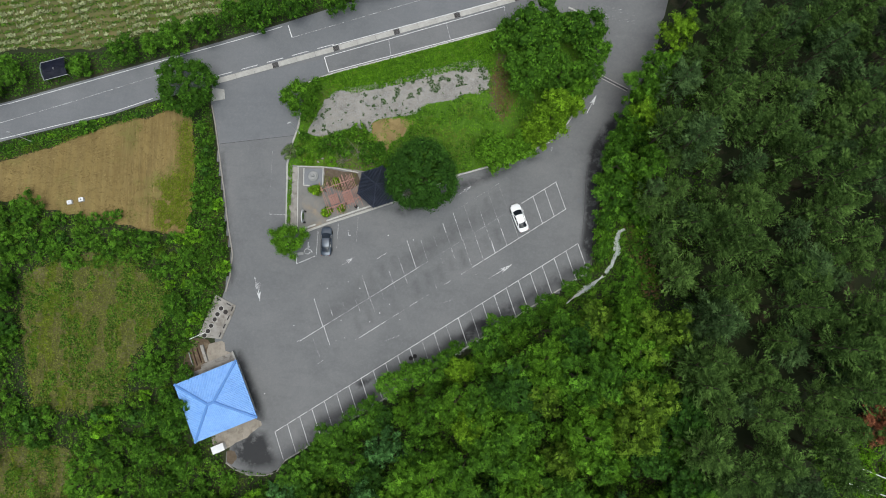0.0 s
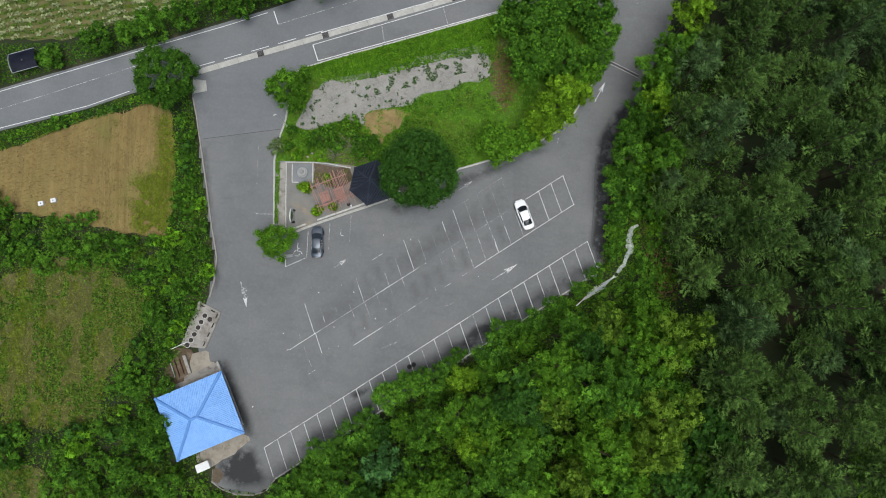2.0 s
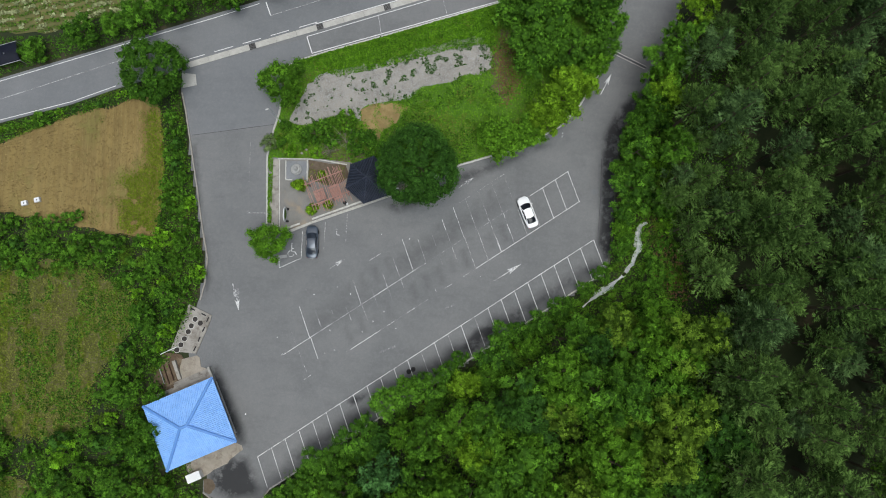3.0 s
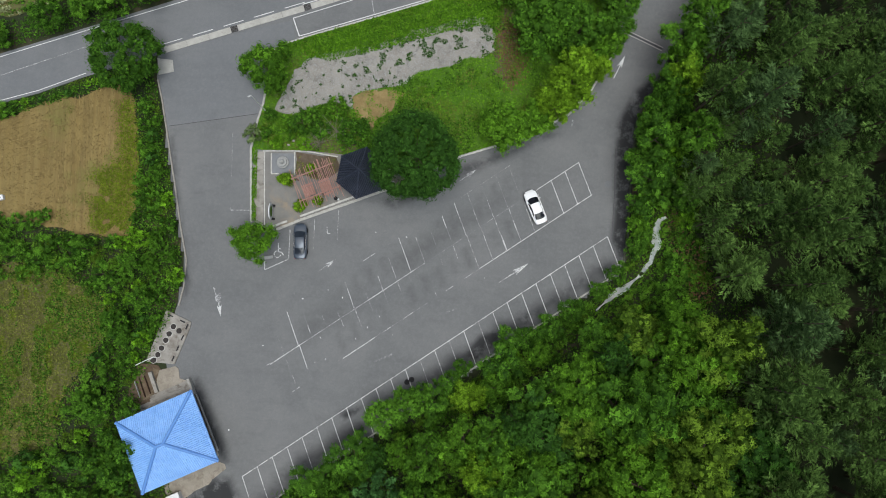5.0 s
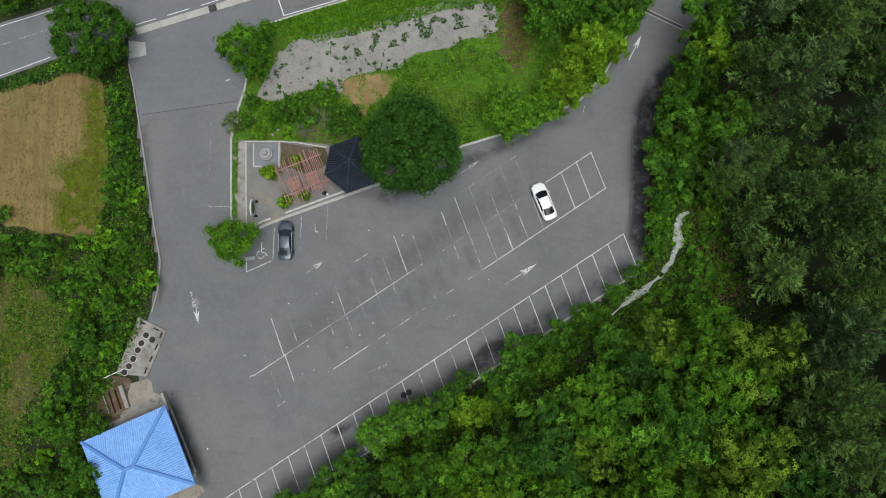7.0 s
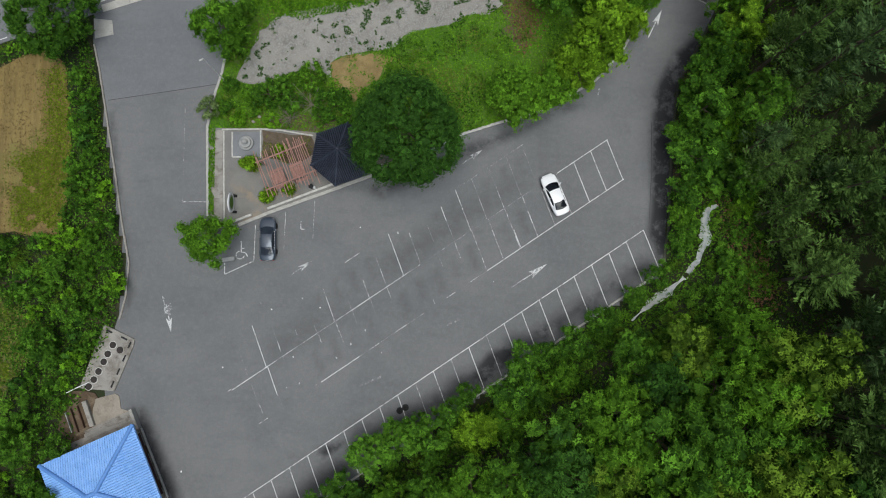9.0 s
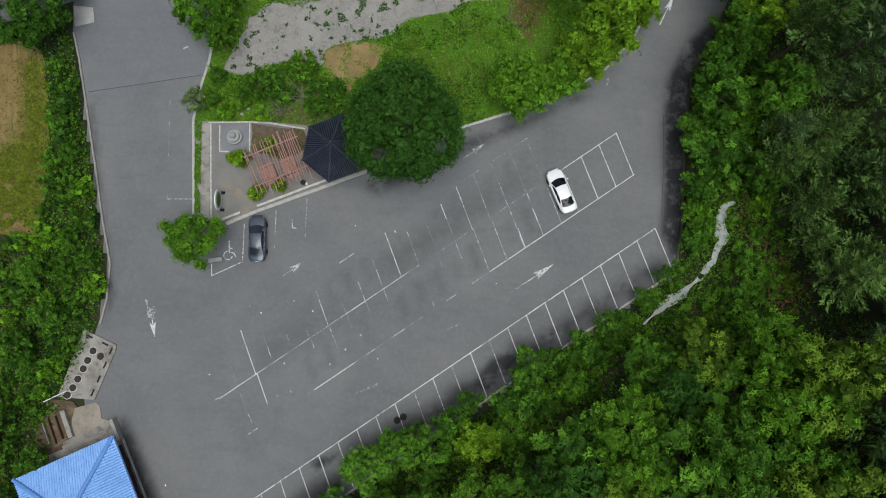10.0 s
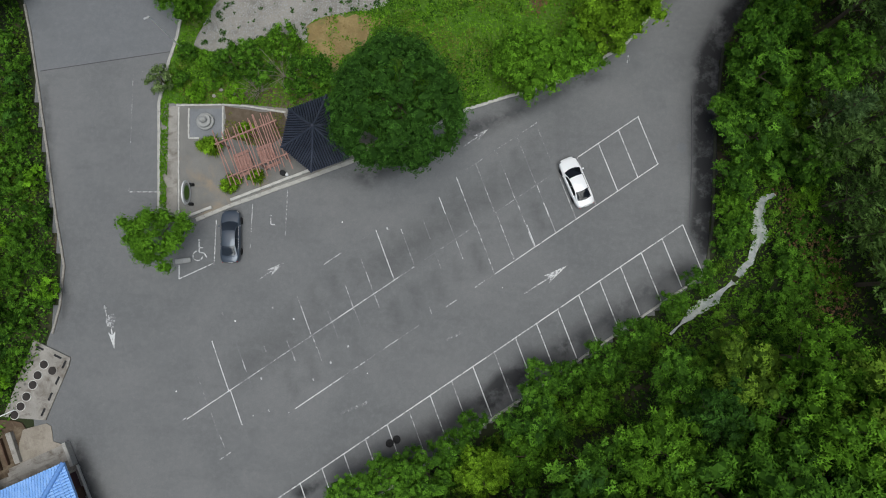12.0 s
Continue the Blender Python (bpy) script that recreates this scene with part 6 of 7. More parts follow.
for k in range(6):
    j = (k + 1) % 6
    for low, high in ((eave, mid_r), (mid_r, top_r)):
        bm = bmesh.new()
        bm.faces.new([bm.verts.new(v - Vector((0, 0, 0.025))) for v in (low[k], low[j], high[j], high[k])])
        bmesh.ops.solidify(bm, geom=bm.faces[:], thickness=0.02)
        part("roof_boarding", bm, M["tilebed"], proof)
    facet_part("roof_tiles", tile_facet(eave[k], eave[j], mid_r[k], mid_r[j], 0.235, 0.4, 0.09, 0.03, 0.26), M["darktile"], proof)
    facet_part("roof_tiles", tile_facet(mid_r[k], mid_r[j], top_r[k], top_r[j], 0.235, 0.4, 0.09, 0.03, 0.26), M["darktile"], proof)
    ridge("ridge_tile", eave[k] + Vector((0, 0, 0.05)), mid_r[k] + Vector((0, 0, 0.05)), 0.11, M["darktile"], proof)
    ridge("ridge_tile", mid_r[k] + Vector((0, 0, 0.05)), top_r[k] + Vector((0, 0, 0.05)), 0.11, M["darktile"], proof)
part("finial", lathe([(0.26, 5.2), (0.3, 5.3), (0.2, 5.42), (0.27, 5.55), (0.22, 5.7), (0.05, 5.82)], 16), M["darktile"], pav, "turned dark roof finial", smooth=True)

# pergola
perg = thing("pergola", pose(-18.6, 14.8, 0.135, 0, 0, 22), "weathered red-brown timber pergola with uneven slats", "pergola")
for x in (-2.6, 0.1, 2.5):
    for y in (-1.7, 1.7):
        part("post", box(x, y, 1.1, 0.14, 0.14, 2.2, 0, 0.01), M["redwood"], perg)
for y in (-1.7, 1.7):
    part("beam", box(-0.1, y, 2.26, 6.2, 0.12, 0.18, 0, 0.01), M["redwood"], perg)
slat_bm = box(0, 0, 0, 0.08, 5.7, 0.11, 0, 0.008)
slat = bpy.data.meshes.new("slat")
slat_bm.to_mesh(slat)
slat_bm.free()
slat.materials.append(M["redwood"])
pr = random.Random(8)
for x in (-3.0, -2.72, -2.2, -1.86, -1.58, -1.05, -0.72, -0.3, -0.05, 0.45, 0.72, 0.98, 1.22, 1.48, 1.72, 1.98, 2.24, 2.5, 2.78):
    ob = new("slat", slat)
    ob.parent = perg
    ob.matrix_basis = pose(x + pr.uniform(-0.04, 0.04), pr.uniform(-0.35, 0.35) - 0.1, 2.40, 0, 0, pr.uniform(-2.5, 2.5)) @ Matrix.Diagonal((1, pr.uniform(0.82, 1.05), 1, 1))
for x, y in ((-19.95, 13.8), (-17.7, 14.5)):
    tb = thing("picnic_table", pose(x, y, 0.135, 0, 0, 23), "reddish timber picnic table with benches under the pergola", "table", "picnic tables")
    for k in range(6):
        part("tabletop_plank", box((k - 2.5) * 0.26, 0, 0.76, 0.24, 1.35, 0.05, 0, 0.008), M["redwood"], tb)
    for s in (-1, 1):
        part("bench", box(0, s * 1.0, 0.45, 1.6, 0.32, 0.05, 0, 0.01), M["redwood"], tb)
        for q in (-1, 1):
            part("leg", box(q * 0.55, s * 0.95, 0.21, 0.09, 0.09, 0.42), M["redwood"], tb)
            part("table_leg", box(q * 0.55, s * 0.4, 0.37, 0.1, 0.1, 0.73), M["redwood"], tb)

# monument of stacked millstones
mon = thing("stone_monument", pose(-24.0, 18.0, 0.15), "round pale granite monument of stacked millstones", "monument")
part("base_stone", lathe([(0.82, 0), (0.86, 0.06), (0.86, 0.3), (0.8, 0.36)], 32), M["granite"], mon)
part("millstone", lathe([(0.62, 0.36), (0.66, 0.4), (0.66, 0.62), (0.6, 0.68)], 32), M["granite"], mon)
bm = bmesh.new()
bmesh.ops.create_icosphere(bm, subdivisions=3, radius=0.36)
for v in bm.verts:
    v.co = Vector((v.co.x * 1.05, v.co.y * 0.9, v.co.z * 0.9 + 0.92)) * (1 + 0.08 * noise.noise(v.co * 3))
part("boulder", bm, M["granite"], mon, "rounded pale boulder", smooth=True)

# oval notice board
brd = thing("notice_board", pose(-25.25, 10.8, 0.135), "white oval notice board with a green middle on dark feet", "sign")
for r0, th, mt, nm, lab in ((1.0, 0.14, "white", "board", ""), (0.62, 0.17, "broad", "panel", "faded green picture panel"), (0.80, 0.155, "granite", "ring", "grey ring round the picture")):
    bm = lathe([(r0 * 0.985, -th / 2), (r0, -th / 2 + 0.02), (r0, th / 2 - 0.02), (r0 * 0.985, th / 2)], 40)
    part(nm, bm, M[mt] if nm != "panel" else M["turf"], brd, lab, m=pose(0, 0, 1.15, 0, 90, 0) @ Matrix.Diagonal((0.98 if nm == "board" else 0.9, 1.15, 1, 1)))
for y in (-0.95, 0.95):
    part("foot", box(0.1, y, 0.25, 0.5, 0.3, 0.5, 0, 0.04, 0.7), M["black"], brd)
bin_ = thing("litter_bin", pose(-16.25, 12.85, 0.135), "small black bin with a white bag beside the garden wall", "bin")
part("drum", lathe([(0.2, 0), (0.25, 0.05), (0.27, 0.5), (0.24, 0.52)], 14), M["black"], bin_)
bm = bmesh.new()
bmesh.ops.create_icosphere(bm, subdivisions=2, radius=0.17)
for v in bm.verts:
    v.co = v.co * (1 + 0.3 * noise.noise(v.co * 9)) + Vector((0.36, -0.12, 0.13))
part("bag", bm, M["white"], bin_, "crumpled white bag")

# ---- the blue-roofed building ----
bld = thing("toilet_block", pose(-37.45, -20.65, 0.0, 0, 0, 24), "low public building with a bright blue tiled hipped roof", "building")
wall_b = bmesh.new()
for cx, cy, sx, sy in ((4.2, 0, 0.2, 8.2), (-4.2, 0, 0.2, 8.2), (0, 4.1, 8.2, 0.2), (0, -4.1, 8.2, 0.2)):
    add_box(wall_b, cx, cy, 1.55, sx, sy, 3.1)
part("wall", wall_b, M["plaster"], bld, "cream plastered wall")
part("floor_slab", box(0, 0.7, 0.05, 9.0, 10.6, 0.12, 0, 0.02), M["oldconcrete"], bld)
part("cladding", box(4.34, 0.3, 1.5, 0.05, 7.2, 2.4), M["maroon"], bld, "dark maroon cladding panel")
for y in (-2.2, 1.9):
    dr = part("door", box(4.38, y, 1.1, 0.06, 0.95, 2.05, 0, 0.01), M["darkwood"], bld)
    part("door_handle", box(4.44, y + 0.35, 1.05, 0.05, 0.12, 0.04), M["chrome"], dr)
for y in (-0.3, 3.3):
    wd = part("window", box(4.38, y, 1.9, 0.07, 0.9, 0.6, 0, 0.01), M["carglass"], bld)
    part("window_frame", box(4.37, y, 1.57, 0.12, 1.0, 0.06), M["white"], wd)
rf = part("roof", box(0, 0, 3.02, 10.5, 9.7, 0.14), M["plaster"], bld, "bright blue tiled hipped roof")
HX, HY, ZE, ZR, RL = 5.42, 5.0, 3.12, 5.35, 0.5
NE, SE, SW, NW = (HX, HY, ZE), (HX, -HY, ZE), (-HX, -HY, ZE), (-HX, HY, ZE)
RA, RB = (-RL, 0, ZR), (RL, 0, ZR)
for e0, e1, t0, t1 in ((NW, NE, RA, RB), (SE, SW, RB, RA), (NE, SE, RB, RB), (SW, NW, RA, RA)):
    facet_part("roof_tiles", tile_facet(e0, e1, t0, t1, 0.27, 0.36, 0.07, 0.09, 0.07), M["bluetile"], rf)
for e0, e1, t0, t1 in ((NW, NE, RA, RB), (SE, SW, RB, RA), (NE, SE, RB, RB), (SW, NW, RA, RA)):
    bm = bmesh.new()
    low = [Vector(v) - Vector((0, 0, 0.03)) for v in ((e0, e1, t1, t0) if t0 != t1 else (e0, e1, t0))]
    bm.faces.new([bm.verts.new(v) for v in low])
    bmesh.ops.solidify(bm, geom=bm.faces[:], thickness=0.02)
    part("roof_boarding", bm, M["blueshade"], rf)
for a, b in ((NE, RB), (SE, RB), (SW, RA), (NW, RA), (RA, RB)):
    ridge("ridge_tile", Vector(a) + Vector((0, 0, 0.06)), Vector(b) + Vector((0, 0, 0.08)), 0.22, M["blueridge"], rf)
for a, b in ((NE, SE), (SE, SW), (SW, NW), (NW, NE)):
    a, b = Vector(a), Vector(b)
    part("eave_board", box(0, 0, 0, (b - a).length, 0.05, 0.2), M["bluetile"], rf, m=Matrix.LocRotScale((a + b) / 2 - Vector((0, 0, 0.1)), Euler((0, 0, math.atan2(b.y - a.y, b.x - a.x))), None))
stp = thing("entrance_steps", pose(-37.45, -20.65, 0, 0, 0, 24), "low concrete steps and pale ledge beside the blue-roofed building", "steps")
for k in range(3):
    part("step", box(1.5, 6.45 - 0.36 * k, 0.09 + 0.15 * k, 5.9, 0.40, 0.18 + 0.3 * k, 0, 0.015), M["oldconcrete"], stp)
part("ledge", box(1.5, 5.45, 0.30, 5.9, 0.7, 0.6, 0, 0.015), M["oldconcrete"], stp)
part("side_wall", box(4.5, 5.6, 0.40, 0.32, 2.3, 0.8, 0, 0.02), M["concrete"], stp, "pale side wall")
part("front_sill", box(4.62, 0.2, 0.14, 0.14, 8.4, 0.28, 0, 0.02), M["whitekerb"], stp, "thin white sill")
sheet("concrete_apron", [(-32.0, -23.6), (-30.7, -24.2), (-30.6, -24.9), (-32.3, -26.2), (-32.6, -26.9), (-34.7, -27.8), (-36.3, -29.1), (-38.6, -28.4), (-39.0, -26.0), (-34.0, -24.0)], 0.07, M["apron"], "stained concrete apron round the building", "concrete", 0.2, 0.25, 0.6, 12)
sheet("bare_ground", [(-43.6, -10.8), (-40.6, -10.9), (-39.0, -13.2), (-39.6, -16.6), (-42.2, -17.2), (-44.6, -15.0)], 0.03, M["soil"], "bare brown soil between tank cover and building", "earth", 0.15, 0.3, 0.6, 18)
sheet("concrete_path", [(-38.3, -10.9), (-37.8, -11.2), (-37.4, -12.6), (-36.4, -13.0), (-40.4, -15.0), (-40.8, -13.4), (-40.5, -11.6)], 0.08, M["apron"], "worn brown-stained concrete between tank and building", "concrete", 0.2, 0.2, 0.6, 13)
for k, (x, y, ln, w, mt) in enumerate([(-41.0, -13.2, 3.0, 0.5, "oldconcrete"), (-41.9, -13.6, 2.6, 0.14, "darkwood"), (-42.6, -14.0, 2.8, 0.12, "darkwood"), (-43.2, -14.2, 2.4, 0.08, "metal")]):
    lw = part("low_wall" if k == 0 else "timber_rail", box(0, 0, 0.25, ln, w, 0.5 if k == 0 else 0.35, 0, 0.02), M[mt], None, m=pose(x, y, 0.0, 0, 0, -68))
    tagged(lw, "weathered concrete low wall" if k == 0 else "narrow weathered rail lying beside the building", "wall" if k == 0 else "rail")
tank = thing("tank_cover", Matrix(), "concrete tank cover slab with a row of round iron lids", "tank cover")
bm = slab([(-39.8, -3.2), (-36.2, -4.85), (-36.3, -5.6), (-38.25, -10.7), (-42.3, -10.4)], 0.16, 0.3)
part("slab", bm, M["oldconcrete"], tank)
for k, (x, y) in enumerate([(-38.66, -5.5), (-37.82, -6.08), (-39.2, -6.51), (-39.62, -7.41), (-40.16, -8.5), (-40.65, -9.42), (-41.2, -10.2)]):
    rim = part("lid_rim", lathe([(0.46, 0.15), (0.46, 0.19), (0.44, 0.2), (0.38, 0.2)], 20), M["whitekerb"] if k != 1 else M["oldconcrete"], tank, m=pose(x, y, 0))
    part("lid", lathe([(0.385, 0.19), (0.385, 0.215), (0.32, 0.225), (0.06, 0.215)], 20), M["iron"], rim)
for x, y, a in [(-39.15, -3.95, -25), (-37.4, -4.75, -25), (-36.75, -5.5, 68), (-37.3, -7.0, 68), (-37.9, -8.5, 68), (-38.5, -9.95, 68)]:
    part("slot", box(0, 0, 0.17, 0.78, 0.19, 0.03), M["black"], tank, m=pose(x, y, 0, 0, 0, a))
pipe = part("pipe", tube([(-43.6, -10.9, 0.45), (-42.4, -10.3, 0.42), (-41.1, -9.7, 0.4)], 0.06, 8), M["white"], None)
tagged(pipe, "thin white pipe resting over the tank cover", "pipe")
bx = thing("storage_box", pose(-37.3, -28.75, 0, 0, 0, 24), "white metal storage box behind the building", "box")
part("body", box(0, 0, 0.55, 2.05, 1.15, 1.1, 0, 0.02), M["white"], bx)
part("lid", box(0, 0, 1.14, 2.15, 1.25, 0.08, 0, 0.02), M["white"], bx)
for x, y in ((-66.4, 12.0), (-64.4, 12.55)):
    hv = thing("field_box", pose(x, y, -0.03, 0, 0, 15), "small white box standing in the stubble field", "box", "field boxes")
    part("body", box(0, 0, 0.25, 0.85, 0.7, 0.5, 0, 0.02), M["white"], hv)
    part("hole", lathe([(0.1, 0.5), (0.1, 0.51)], 12), M["black"], hv)

# ---- cars ----


def loft(stations, closed_ends=True):
    """A skin over rings of equal count."""
    bm = bmesh.new()
    rings = [[bm.verts.new(p) for p in ring] for ring in stations]
    n = len(rings[0])
    for a, b in zip(rings, rings[1:]):
        for i in range(n):
            bm.faces.new((a[i], a[(i + 1) % n], b[(i + 1) % n], b[i]))
    if closed_ends:
        bm.faces.new(rings[0][::-1])
        bm.faces.new(rings[-1])
    return bm


def sedan(m, paint, label, length=4.9, width=1.86):
    car = thing("sedan_car", m, label, "car", "parked cars")
    k, w = length / 4.9, width / 2
    rings = []
    # along, half width, bottom, shoulder height, deck height
    for x, hw, z0, zs, zt in [(-2.45, 0.60, 0.42, 0.72, 0.80), (-2.40, 0.76, 0.34, 0.86, 0.97), (-2.2, 0.88, 0.26, 0.92, 1.03), (-1.8, 0.97, 0.22, 0.93, 1.04), (-1.0, 1.0, 0.2, 0.92, 1.0), (0.0, 1.0, 0.2, 0.90, 0.98),
                              (0.9, 0.99, 0.2, 0.87, 0.97), (1.5, 0.97, 0.22, 0.82, 0.90), (2.0, 0.92, 0.25, 0.74, 0.81), (2.28, 0.80, 0.28, 0.66, 0.72), (2.41, 0.62, 0.34, 0.58, 0.63), (2.45, 0.45, 0.42, 0.54, 0.57)]:
        h = hw * w
        half = [(h * 0.88, z0), (h * 0.98, z0 + 0.12), (h, (z0 + zs) / 2 + 0.04), (h * 0.985, zs - 0.06), (h * 0.93, zs + 0.01), (h * 0.78, zs + (zt - zs) * 0.6), (h * 0.4, zt - 0.012), (0, zt)]
        ring = [(x * k, y, z) for y, z in half] + [(x * k, -y, z) for y, z in half[-2::-1]]
        rings.append(ring)
    part("body", loft(rings), M[paint], car, smooth=True)
    prof = [(1.40, 0.93, 0.66), (1.08, 1.10, 0.655), (0.76, 1.26, 0.64), (0.42, 1.38, 0.63), (0.0, 1.44, 0.63), (-0.5, 1.45, 0.63), (-0.95, 1.41, 0.62), (-1.3, 1.31, 0.62), (-1.65, 1.18, 0.63), (-2.02, 1.04, 0.66)]

    def cab(x, z, t, lift=0.0):
        base = 0.82
        s = (z - 0.93) / 0.52
        edge = base + (t - base) * max(0, min(1, s)) if z > 0.95 else base
        bow = 0.2 * max(-1.0, min(1.0, x / 1.2))
        return [((x - bow * (y / 0.82) ** 2) * k, y + grow, h) for y, grow, h in ((base, lift, 0.90), (edge, lift, z - 0.035), (edge * 0.82, 0, z - 0.006 + lift), (edge * 0.4, 0, z + 0.014 + lift), (0, 0, z + 0.02 + lift))]
    rings = []
    for x, z, t in prof:
        h = cab(x, z, t)
        rings.append(h + [(a, -b, c) for a, b, c in h[-2::-1]])
    part("cabin", loft(rings), M[paint], car, smooth=True)

    def pane(name, rows_, across, label_=""):
        bm = bmesh.new()
        got = [[bm.verts.new(p) for p in r] for r in rows_]
        for a, b in zip(got, got[1:]):
            for i in range(len(a) - 1):
                bm.faces.new((a[i], a[i + 1], b[i + 1], b[i]))
        bmesh.ops.solidify(bm, geom=bm.faces[:], thickness=0.006)
        return part(name, bm, M["sheenglass" if paint == "carblack" else "carglass"], car, label_, smooth=True)

    def top_row(x, z, t, inset=0.94):
        h = cab(x, z, t, 0.010)
        pts = [(h[1][0], h[1][1] * inset, h[1][2] + 0.02), h[2], h[3], h[4]]
        pts[1] = (pts[1][0], pts[1][1], pts[1][2])
        return pts + [(a, -b, c) for a, b, c in pts[-2::-1]]
    pane("windscreen", [top_row(*p) for p in [(1.33, 0.968, 0.66)] + prof[1:3] + [(0.47, 1.363, 0.63)]], 1)
    pane("rear_window", [top_row(*p, 0.9) for p in [(-1.03, 1.388, 0.62), (-1.3, 1.31, 0.62), (-1.65, 1.18, 0.63), (-1.88, 1.093, 0.65)]], 1)
    for s in (1, -1):
        for x0, x1 in ((0.88, -0.30), (-0.36, -1.35)):
            rows_ = []
            for i in range(4):
                x = x0 + (x1 - x0) * i / 3
                z = np.interp(-x, [-p[0] for p in prof], [p[1] for p in prof])
                t = np.interp(-x, [-p[0] for p in prof], [p[2] for p in prof])
                h = cab(x, float(z), float(t), 0.008)
                lo, hi = Vector(h[0]), Vector(h[1])
                lo = lo.lerp(hi, 0.12)
                hi = Vector(h[0]).lerp(hi, 0.90)
                rows_.append([(lo.x, s * lo.y, lo.z), (hi.x, s * hi.y, hi.z)])
            pane("side_window", rows_, 1)
        part("door_mirror", box(0.92 * k, s * (w + 0.07), 0.98, 0.13, 0.2, 0.13, 0, 0.03), M[paint], car)
        part("headlight", box(2.2 * k, s * w * 0.68, 0.66, 0.26, 0.26, 0.10, -s * 0.5, 0.03), M["lamp"], car)
        part("tail_light", box(-2.37 * k, s * w * 0.60, 0.80, 0.09, 0.36, 0.12, s * 0.25, 0.02), M["taillamp"], car)
        part("window_trim", box(-0.2 * k, s * 0.828, 0.945, 2.3, 0.015, 0.02), M["chrome"], car)
        for x in (1.45, -1.42):
            wh = part("wheel", lathe([(0.20, -0.10), (0.21, 0.0), (0.2, 0.09)], 20), M["chrome"], car, m=pose(x * k, s * (w - 0.10), 0.33, 90, 0, 0))
            part("tyre", lathe([(0.22, -0.11), (0.30, -0.115), (0.33, -0.08), (0.335, 0), (0.33, 0.08), (0.30, 0.115), (0.22, 0.11)], 24), M["black"], wh)
    part("grille", box(2.42 * k, 0, 0.5, 0.06, 0.9, 0.16, 0, 0.02), M["black"], car)
    part("plate_bar", box(-2.47 * k, 0, 0.66, 0.03, 0.5, 0.12, 0, 0.005), M["white"], car)
    return car


sedan(pose(11.98, 11.85, 0, 0, 0, 112), "carwhite", "white sedan car parked across faded bay lines", 5.0, 1.92)
sedan(pose(-21.06, 6.68, 0, 0, 0, 91.5), "carblack", "black sedan with a painted blue-grey sky sheen, parked nose to the garden kerb", 5.05, 1.92)

# a low shelter under a dark tarpaulin by the road
shelter = thing("tarpaulin_shelter", pose(-70.6, 35.5, -0.1, 0, 0, 17), "low roadside shelter under a dark navy tarpaulin with a pale frame", "shelter")
bm = bmesh.new()
cells = [[bm.verts.new((-2.1 + 4.2 * i / 8, -1.6 + 3.2 * j / 6, 1.5 + 0.28 * math.sin(math.pi * j / 6) + 0.05 * noise.noise((i * 0.8, j * 0.8, 2.3)))) for i in range(9)] for j in range(7)]
for a, b in zip(cells, cells[1:]):
    for i in range(8):
        bm.faces.new((a[i], a[i + 1], b[i + 1], b[i]))
bmesh.ops.solidify(bm, geom=bm.faces[:], thickness=0.03)
part("tarpaulin", bm, M["navy"], shelter, smooth=True)
for y in (-1.62, 1.62):
    part("rail", tube([(-2.2, y, 1.5), (2.2, y, 1.5)], 0.06, 8), M["metal"], shelter, "pale metal rail")
    for x in (-2.1, 2.1):
        part("post", lathe([(0.05, -0.05), (0.05, 1.5)], 8), M["metal"], shelter, m=pose(x, y, 0))
part("rail", tube([(-2.15, -1.6, 1.5), (-2.25, -0.6, 1.72), (-2.25, 0.6, 1.78), (-2.15, 1.6, 1.5)], 0.08, 8), M["metal"], shelter, "pale metal rail")
for x, y in ((-0.9, 0.1), (-0.1, 0.35)):
    part("weight", lathe([(0.11, 1.74), (0.13, 1.82), (0.08, 1.9)], 10), M["white"], shelter, "small white weight")

# ---- small things ----
blk = part("stone_bench", box(0, 0, 0.2, 1.5, 0.45, 0.4, 0, 0.04), M["granite"], None, m=pose(-25.7, 4.35, 0.0, 0, 0, 8))
tagged(blk, "grey stone bench under the small tree", "bench")
for x, y, a in ((-5.75, -12.75, 0), (-5.1, -12.4, 0.2)):
    ty = part("tyre", lathe([(0.2, 0.0), (0.33, 0.01), (0.37, 0.06), (0.37, 0.16), (0.33, 0.21), (0.2, 0.22), (0.17, 0.2), (0.17, 0.02)], 24), M["black"], None, m=pose(x, y, 0.0, 0, 0, 0), smooth=True)
    tagged(ty, "old black car tyre lying on the asphalt", "tyre", "old tyres")
dead = thing("dead_pine", pose(60.6, -17.6, float(rise(np.float64(60.6), np.float64(-17.6)))), "dead reddish-brown conifer among green pines", "tree")
part("trunk", trunk_mesh(6.4, 0.16, (0.2, 0.1), random.Random(2), 6, 1.6), M["bark"], dead, smooth=True)
part("crown", broad_tree_mesh(77, 6.4, 3.1, 1.6, 8000, 0.22, 40, M["rust"], rough=0.35), None, dead)
for (x0, y0), (x1, y1) in (((57.6, -23.8), (65.6, -26.7)), ((57.9, -26.7), (65.4, -28.9))):
    za, zb = float(rise(np.float64(x0), np.float64(y0))), float(rise(np.float64(x1), np.float64(y1)))
    fn = thing("white_fence", Matrix(), "low white rail fence in the hillside clearing", "fence", "hillside fences")
    part("rail", tube([(x0, y0, za + 0.9), (x1, y1, zb + 0.9)], 0.07, 8), M["white"], fn)
    for k in range(6):
        q = along((x0, y0), (x1, y1), k / 5)
        zz = float(rise(np.float64(q[0]), np.float64(q[1])))
        part("post", lathe([(0.05, -0.3), (0.05, 0.9)], 8), M["white"], fn, m=pose(q[0], q[1], zz))
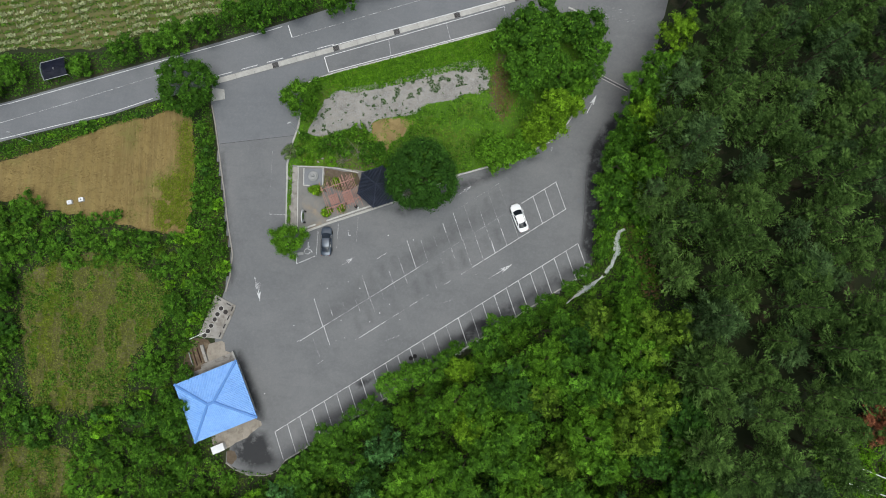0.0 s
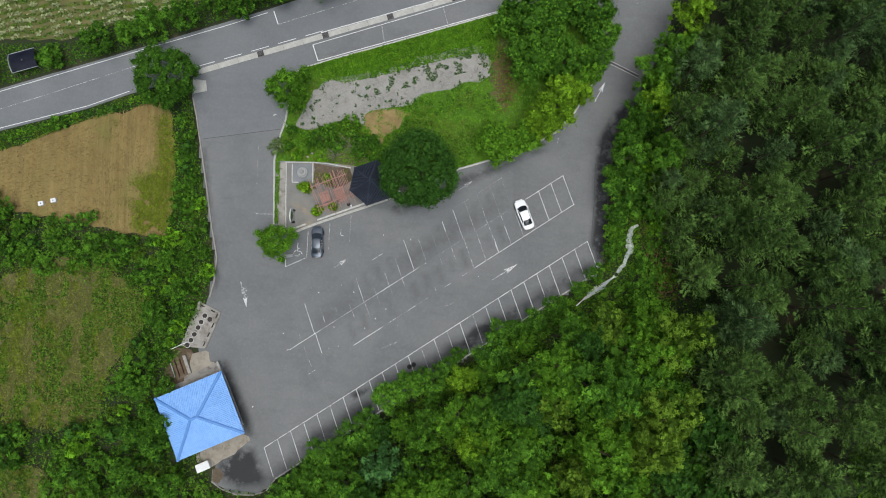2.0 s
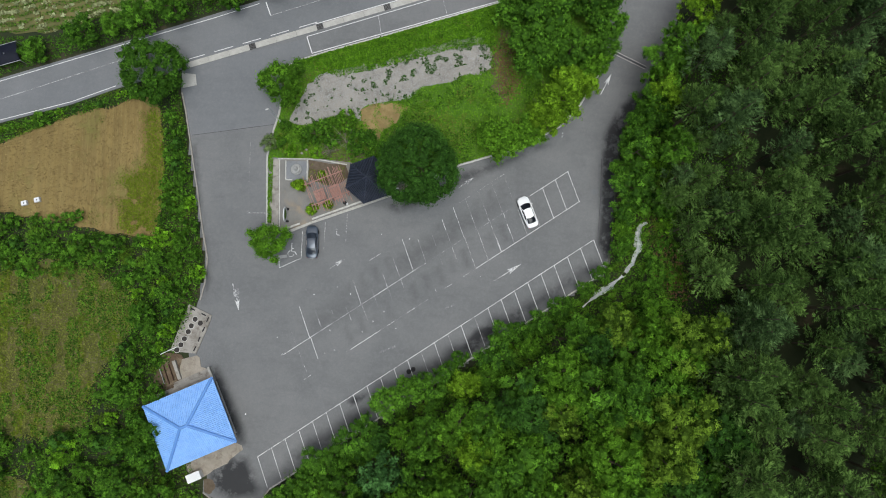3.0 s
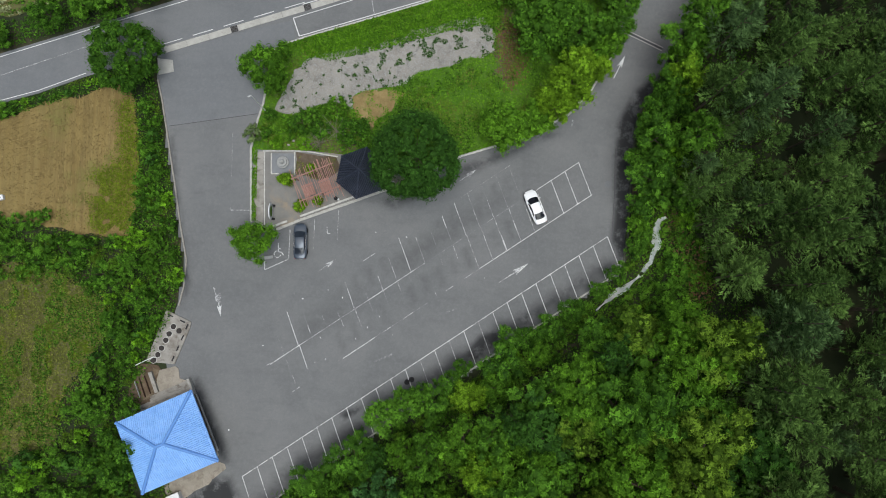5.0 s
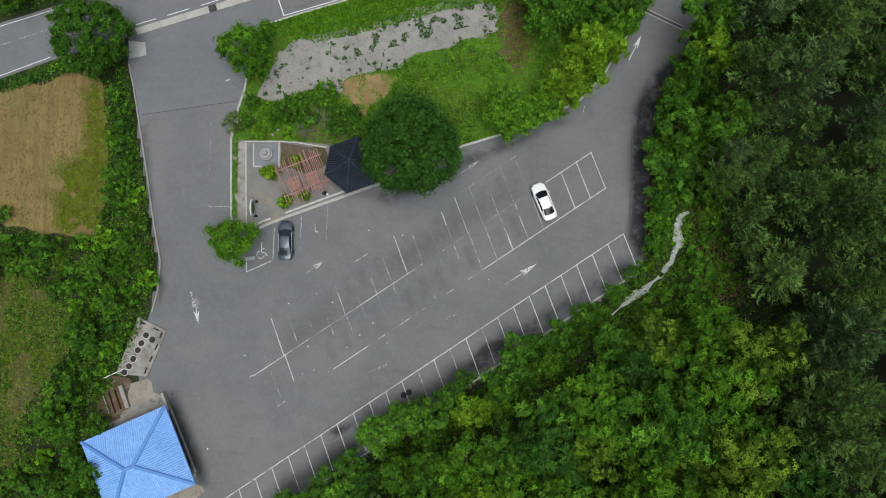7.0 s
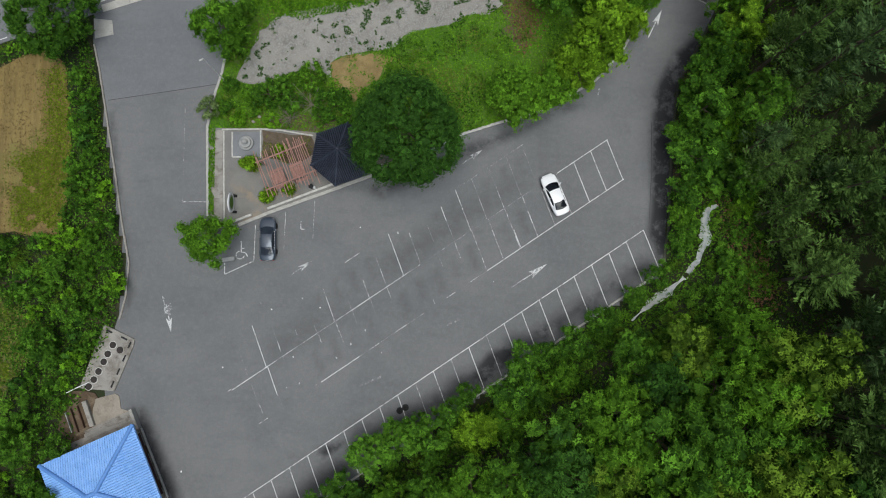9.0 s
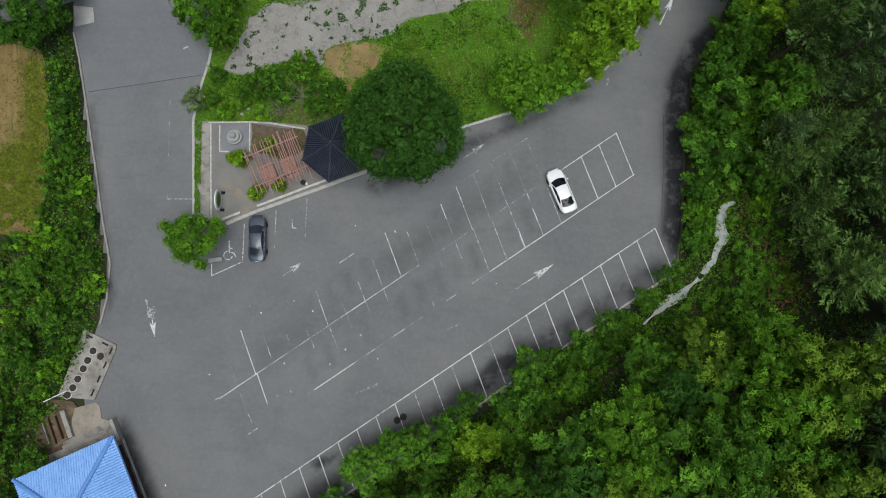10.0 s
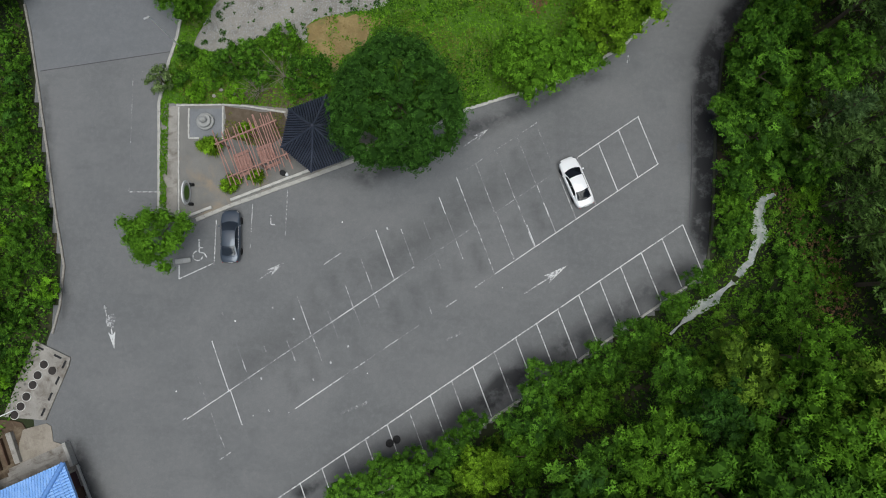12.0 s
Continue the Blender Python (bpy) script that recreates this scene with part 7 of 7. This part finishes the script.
for k, (x, y, r) in enumerate([(-7.9, -6.3, 0.05), (-26.0, -8.0, 0.07), (-30.3, -19.6, 0.1), (-15.0, -1.2, 0.08), (-20.6, -1.4, 0.08), (4.9, 1.8, 0.05), (-10.5, 8.1, 0.06)]):
    bm = bmesh.new()
    bmesh.ops.create_icosphere(bm, subdivisions=1, radius=r)
    for v in bm.verts:
        v.co = Vector((v.co.x * 1.4, v.co.y, v.co.z * 0.4 + r * 0.38))
    tagged(part("litter_scrap", bm, M["white"], None, m=pose(x, y, 0.0, 0, 0, 40 * k)), "small white scrap of litter on asphalt", "litter", "litter scraps")

# lamp post at the mouth of the garden
lamp = thing("lamp_post", pose(-26.87, 25.69, 0.1), "slim pale metal lamp post beside the lane", "lamp post")
part("pole", lathe([(0.09, 0), (0.09, 0.3), (0.06, 0.35), (0.045, 6.5)], 10), M["white"], lamp)
part("base_plate", box(0, 0, 0.03, 0.34, 0.34, 0.06, 0, 0.01), M["metal"], lamp)
part("lamp_head", box(-0.22, -0.1, 6.5, 0.55, 0.18, 0.1, 0.4, 0.03), M["metal"], lamp, "grey metal lamp head")
road_lamp = copy_thing(lamp, pose(-74.2, 22.6, -0.05, 0, 0, 150))
road_lamp["label"] = "slim pale metal lamp post beside the road and field"
kerb("corner_stones", [(19.87, 50.01), (20.68, 49.71), (21.49, 49.21), (22.21, 48.4), (22.62, 47.58), (22.84, 46.75)], 0.3, 0.16, M["whitekerb"], "white kerbstones round the tip of the island", 0.7)
# leafless shrub and a few stones behind the pergola
for k, (x, y, r) in enumerate([(-16.4, 22.6, 2.3), (-18.9, 21.0, 1.8)]):
    sh = thing("bare_shrub", pose(x, y, 0.1), "pale leafless shrub with fine branches", "shrub", "bare shrubs")
    br = random.Random(50 + k)
    for j in range(16):
        a = j * 2.4 + br.uniform(-0.3, 0.3)
        q = Vector((math.cos(a), math.sin(a), br.uniform(0.8, 1.6))) * r * br.uniform(0.6, 1.0)
        part("branch", tube([(0, 0, 0), tuple(q * 0.45 + Vector((0.1 * r * br.uniform(-1, 1), 0.1 * r * br.uniform(-1, 1), 0.1))), tuple(q)], 0.035, 5, 0.3), M["twig"], sh)
        for i in range(2):
            e = q * 0.6 + Vector((br.uniform(-1, 1), br.uniform(-1, 1), br.uniform(0.2, 0.9))) * 0.45 * r
            part("branch", tube([tuple(q * 0.45), tuple(e)], 0.02, 4, 0.3), M["twig"], sh)
for k, (x, y) in enumerate([(-22.6, 21.2), (-22.0, 20.9), (-21.3, 20.8), (-23.3, 20.6), (-20.6, 20.7), (-24.4, 21.6)]):
    bm = bmesh.new()
    bmesh.ops.create_icosphere(bm, subdivisions=2, radius=0.17)
    for v in bm.verts:
        v.co = Vector((v.co.x * 1.3, v.co.y, v.co.z * 0.6 + 0.12)) * (1 + 0.25 * noise.noise(v.co * 4 + Vector((k, 0, 0.3))))
    tagged(part("garden_stone", bm, M["oldconcrete"], None, m=pose(x, y, 0.1, 0, 0, 50 * k), smooth=True), "rough grey stone in the garden border", "stone", "border stones")
sheet("border_earth", [(-21.5, 20.2), (-16.4, 19.5), (-13.4, 20.1), (-13.6, 21.3), (-18.0, 21.4), (-21.8, 21.0)], 0.125, M["bark"], "brown earth strip behind the garden edging", "earth", 0.05, 0.4, 0.5, 16)
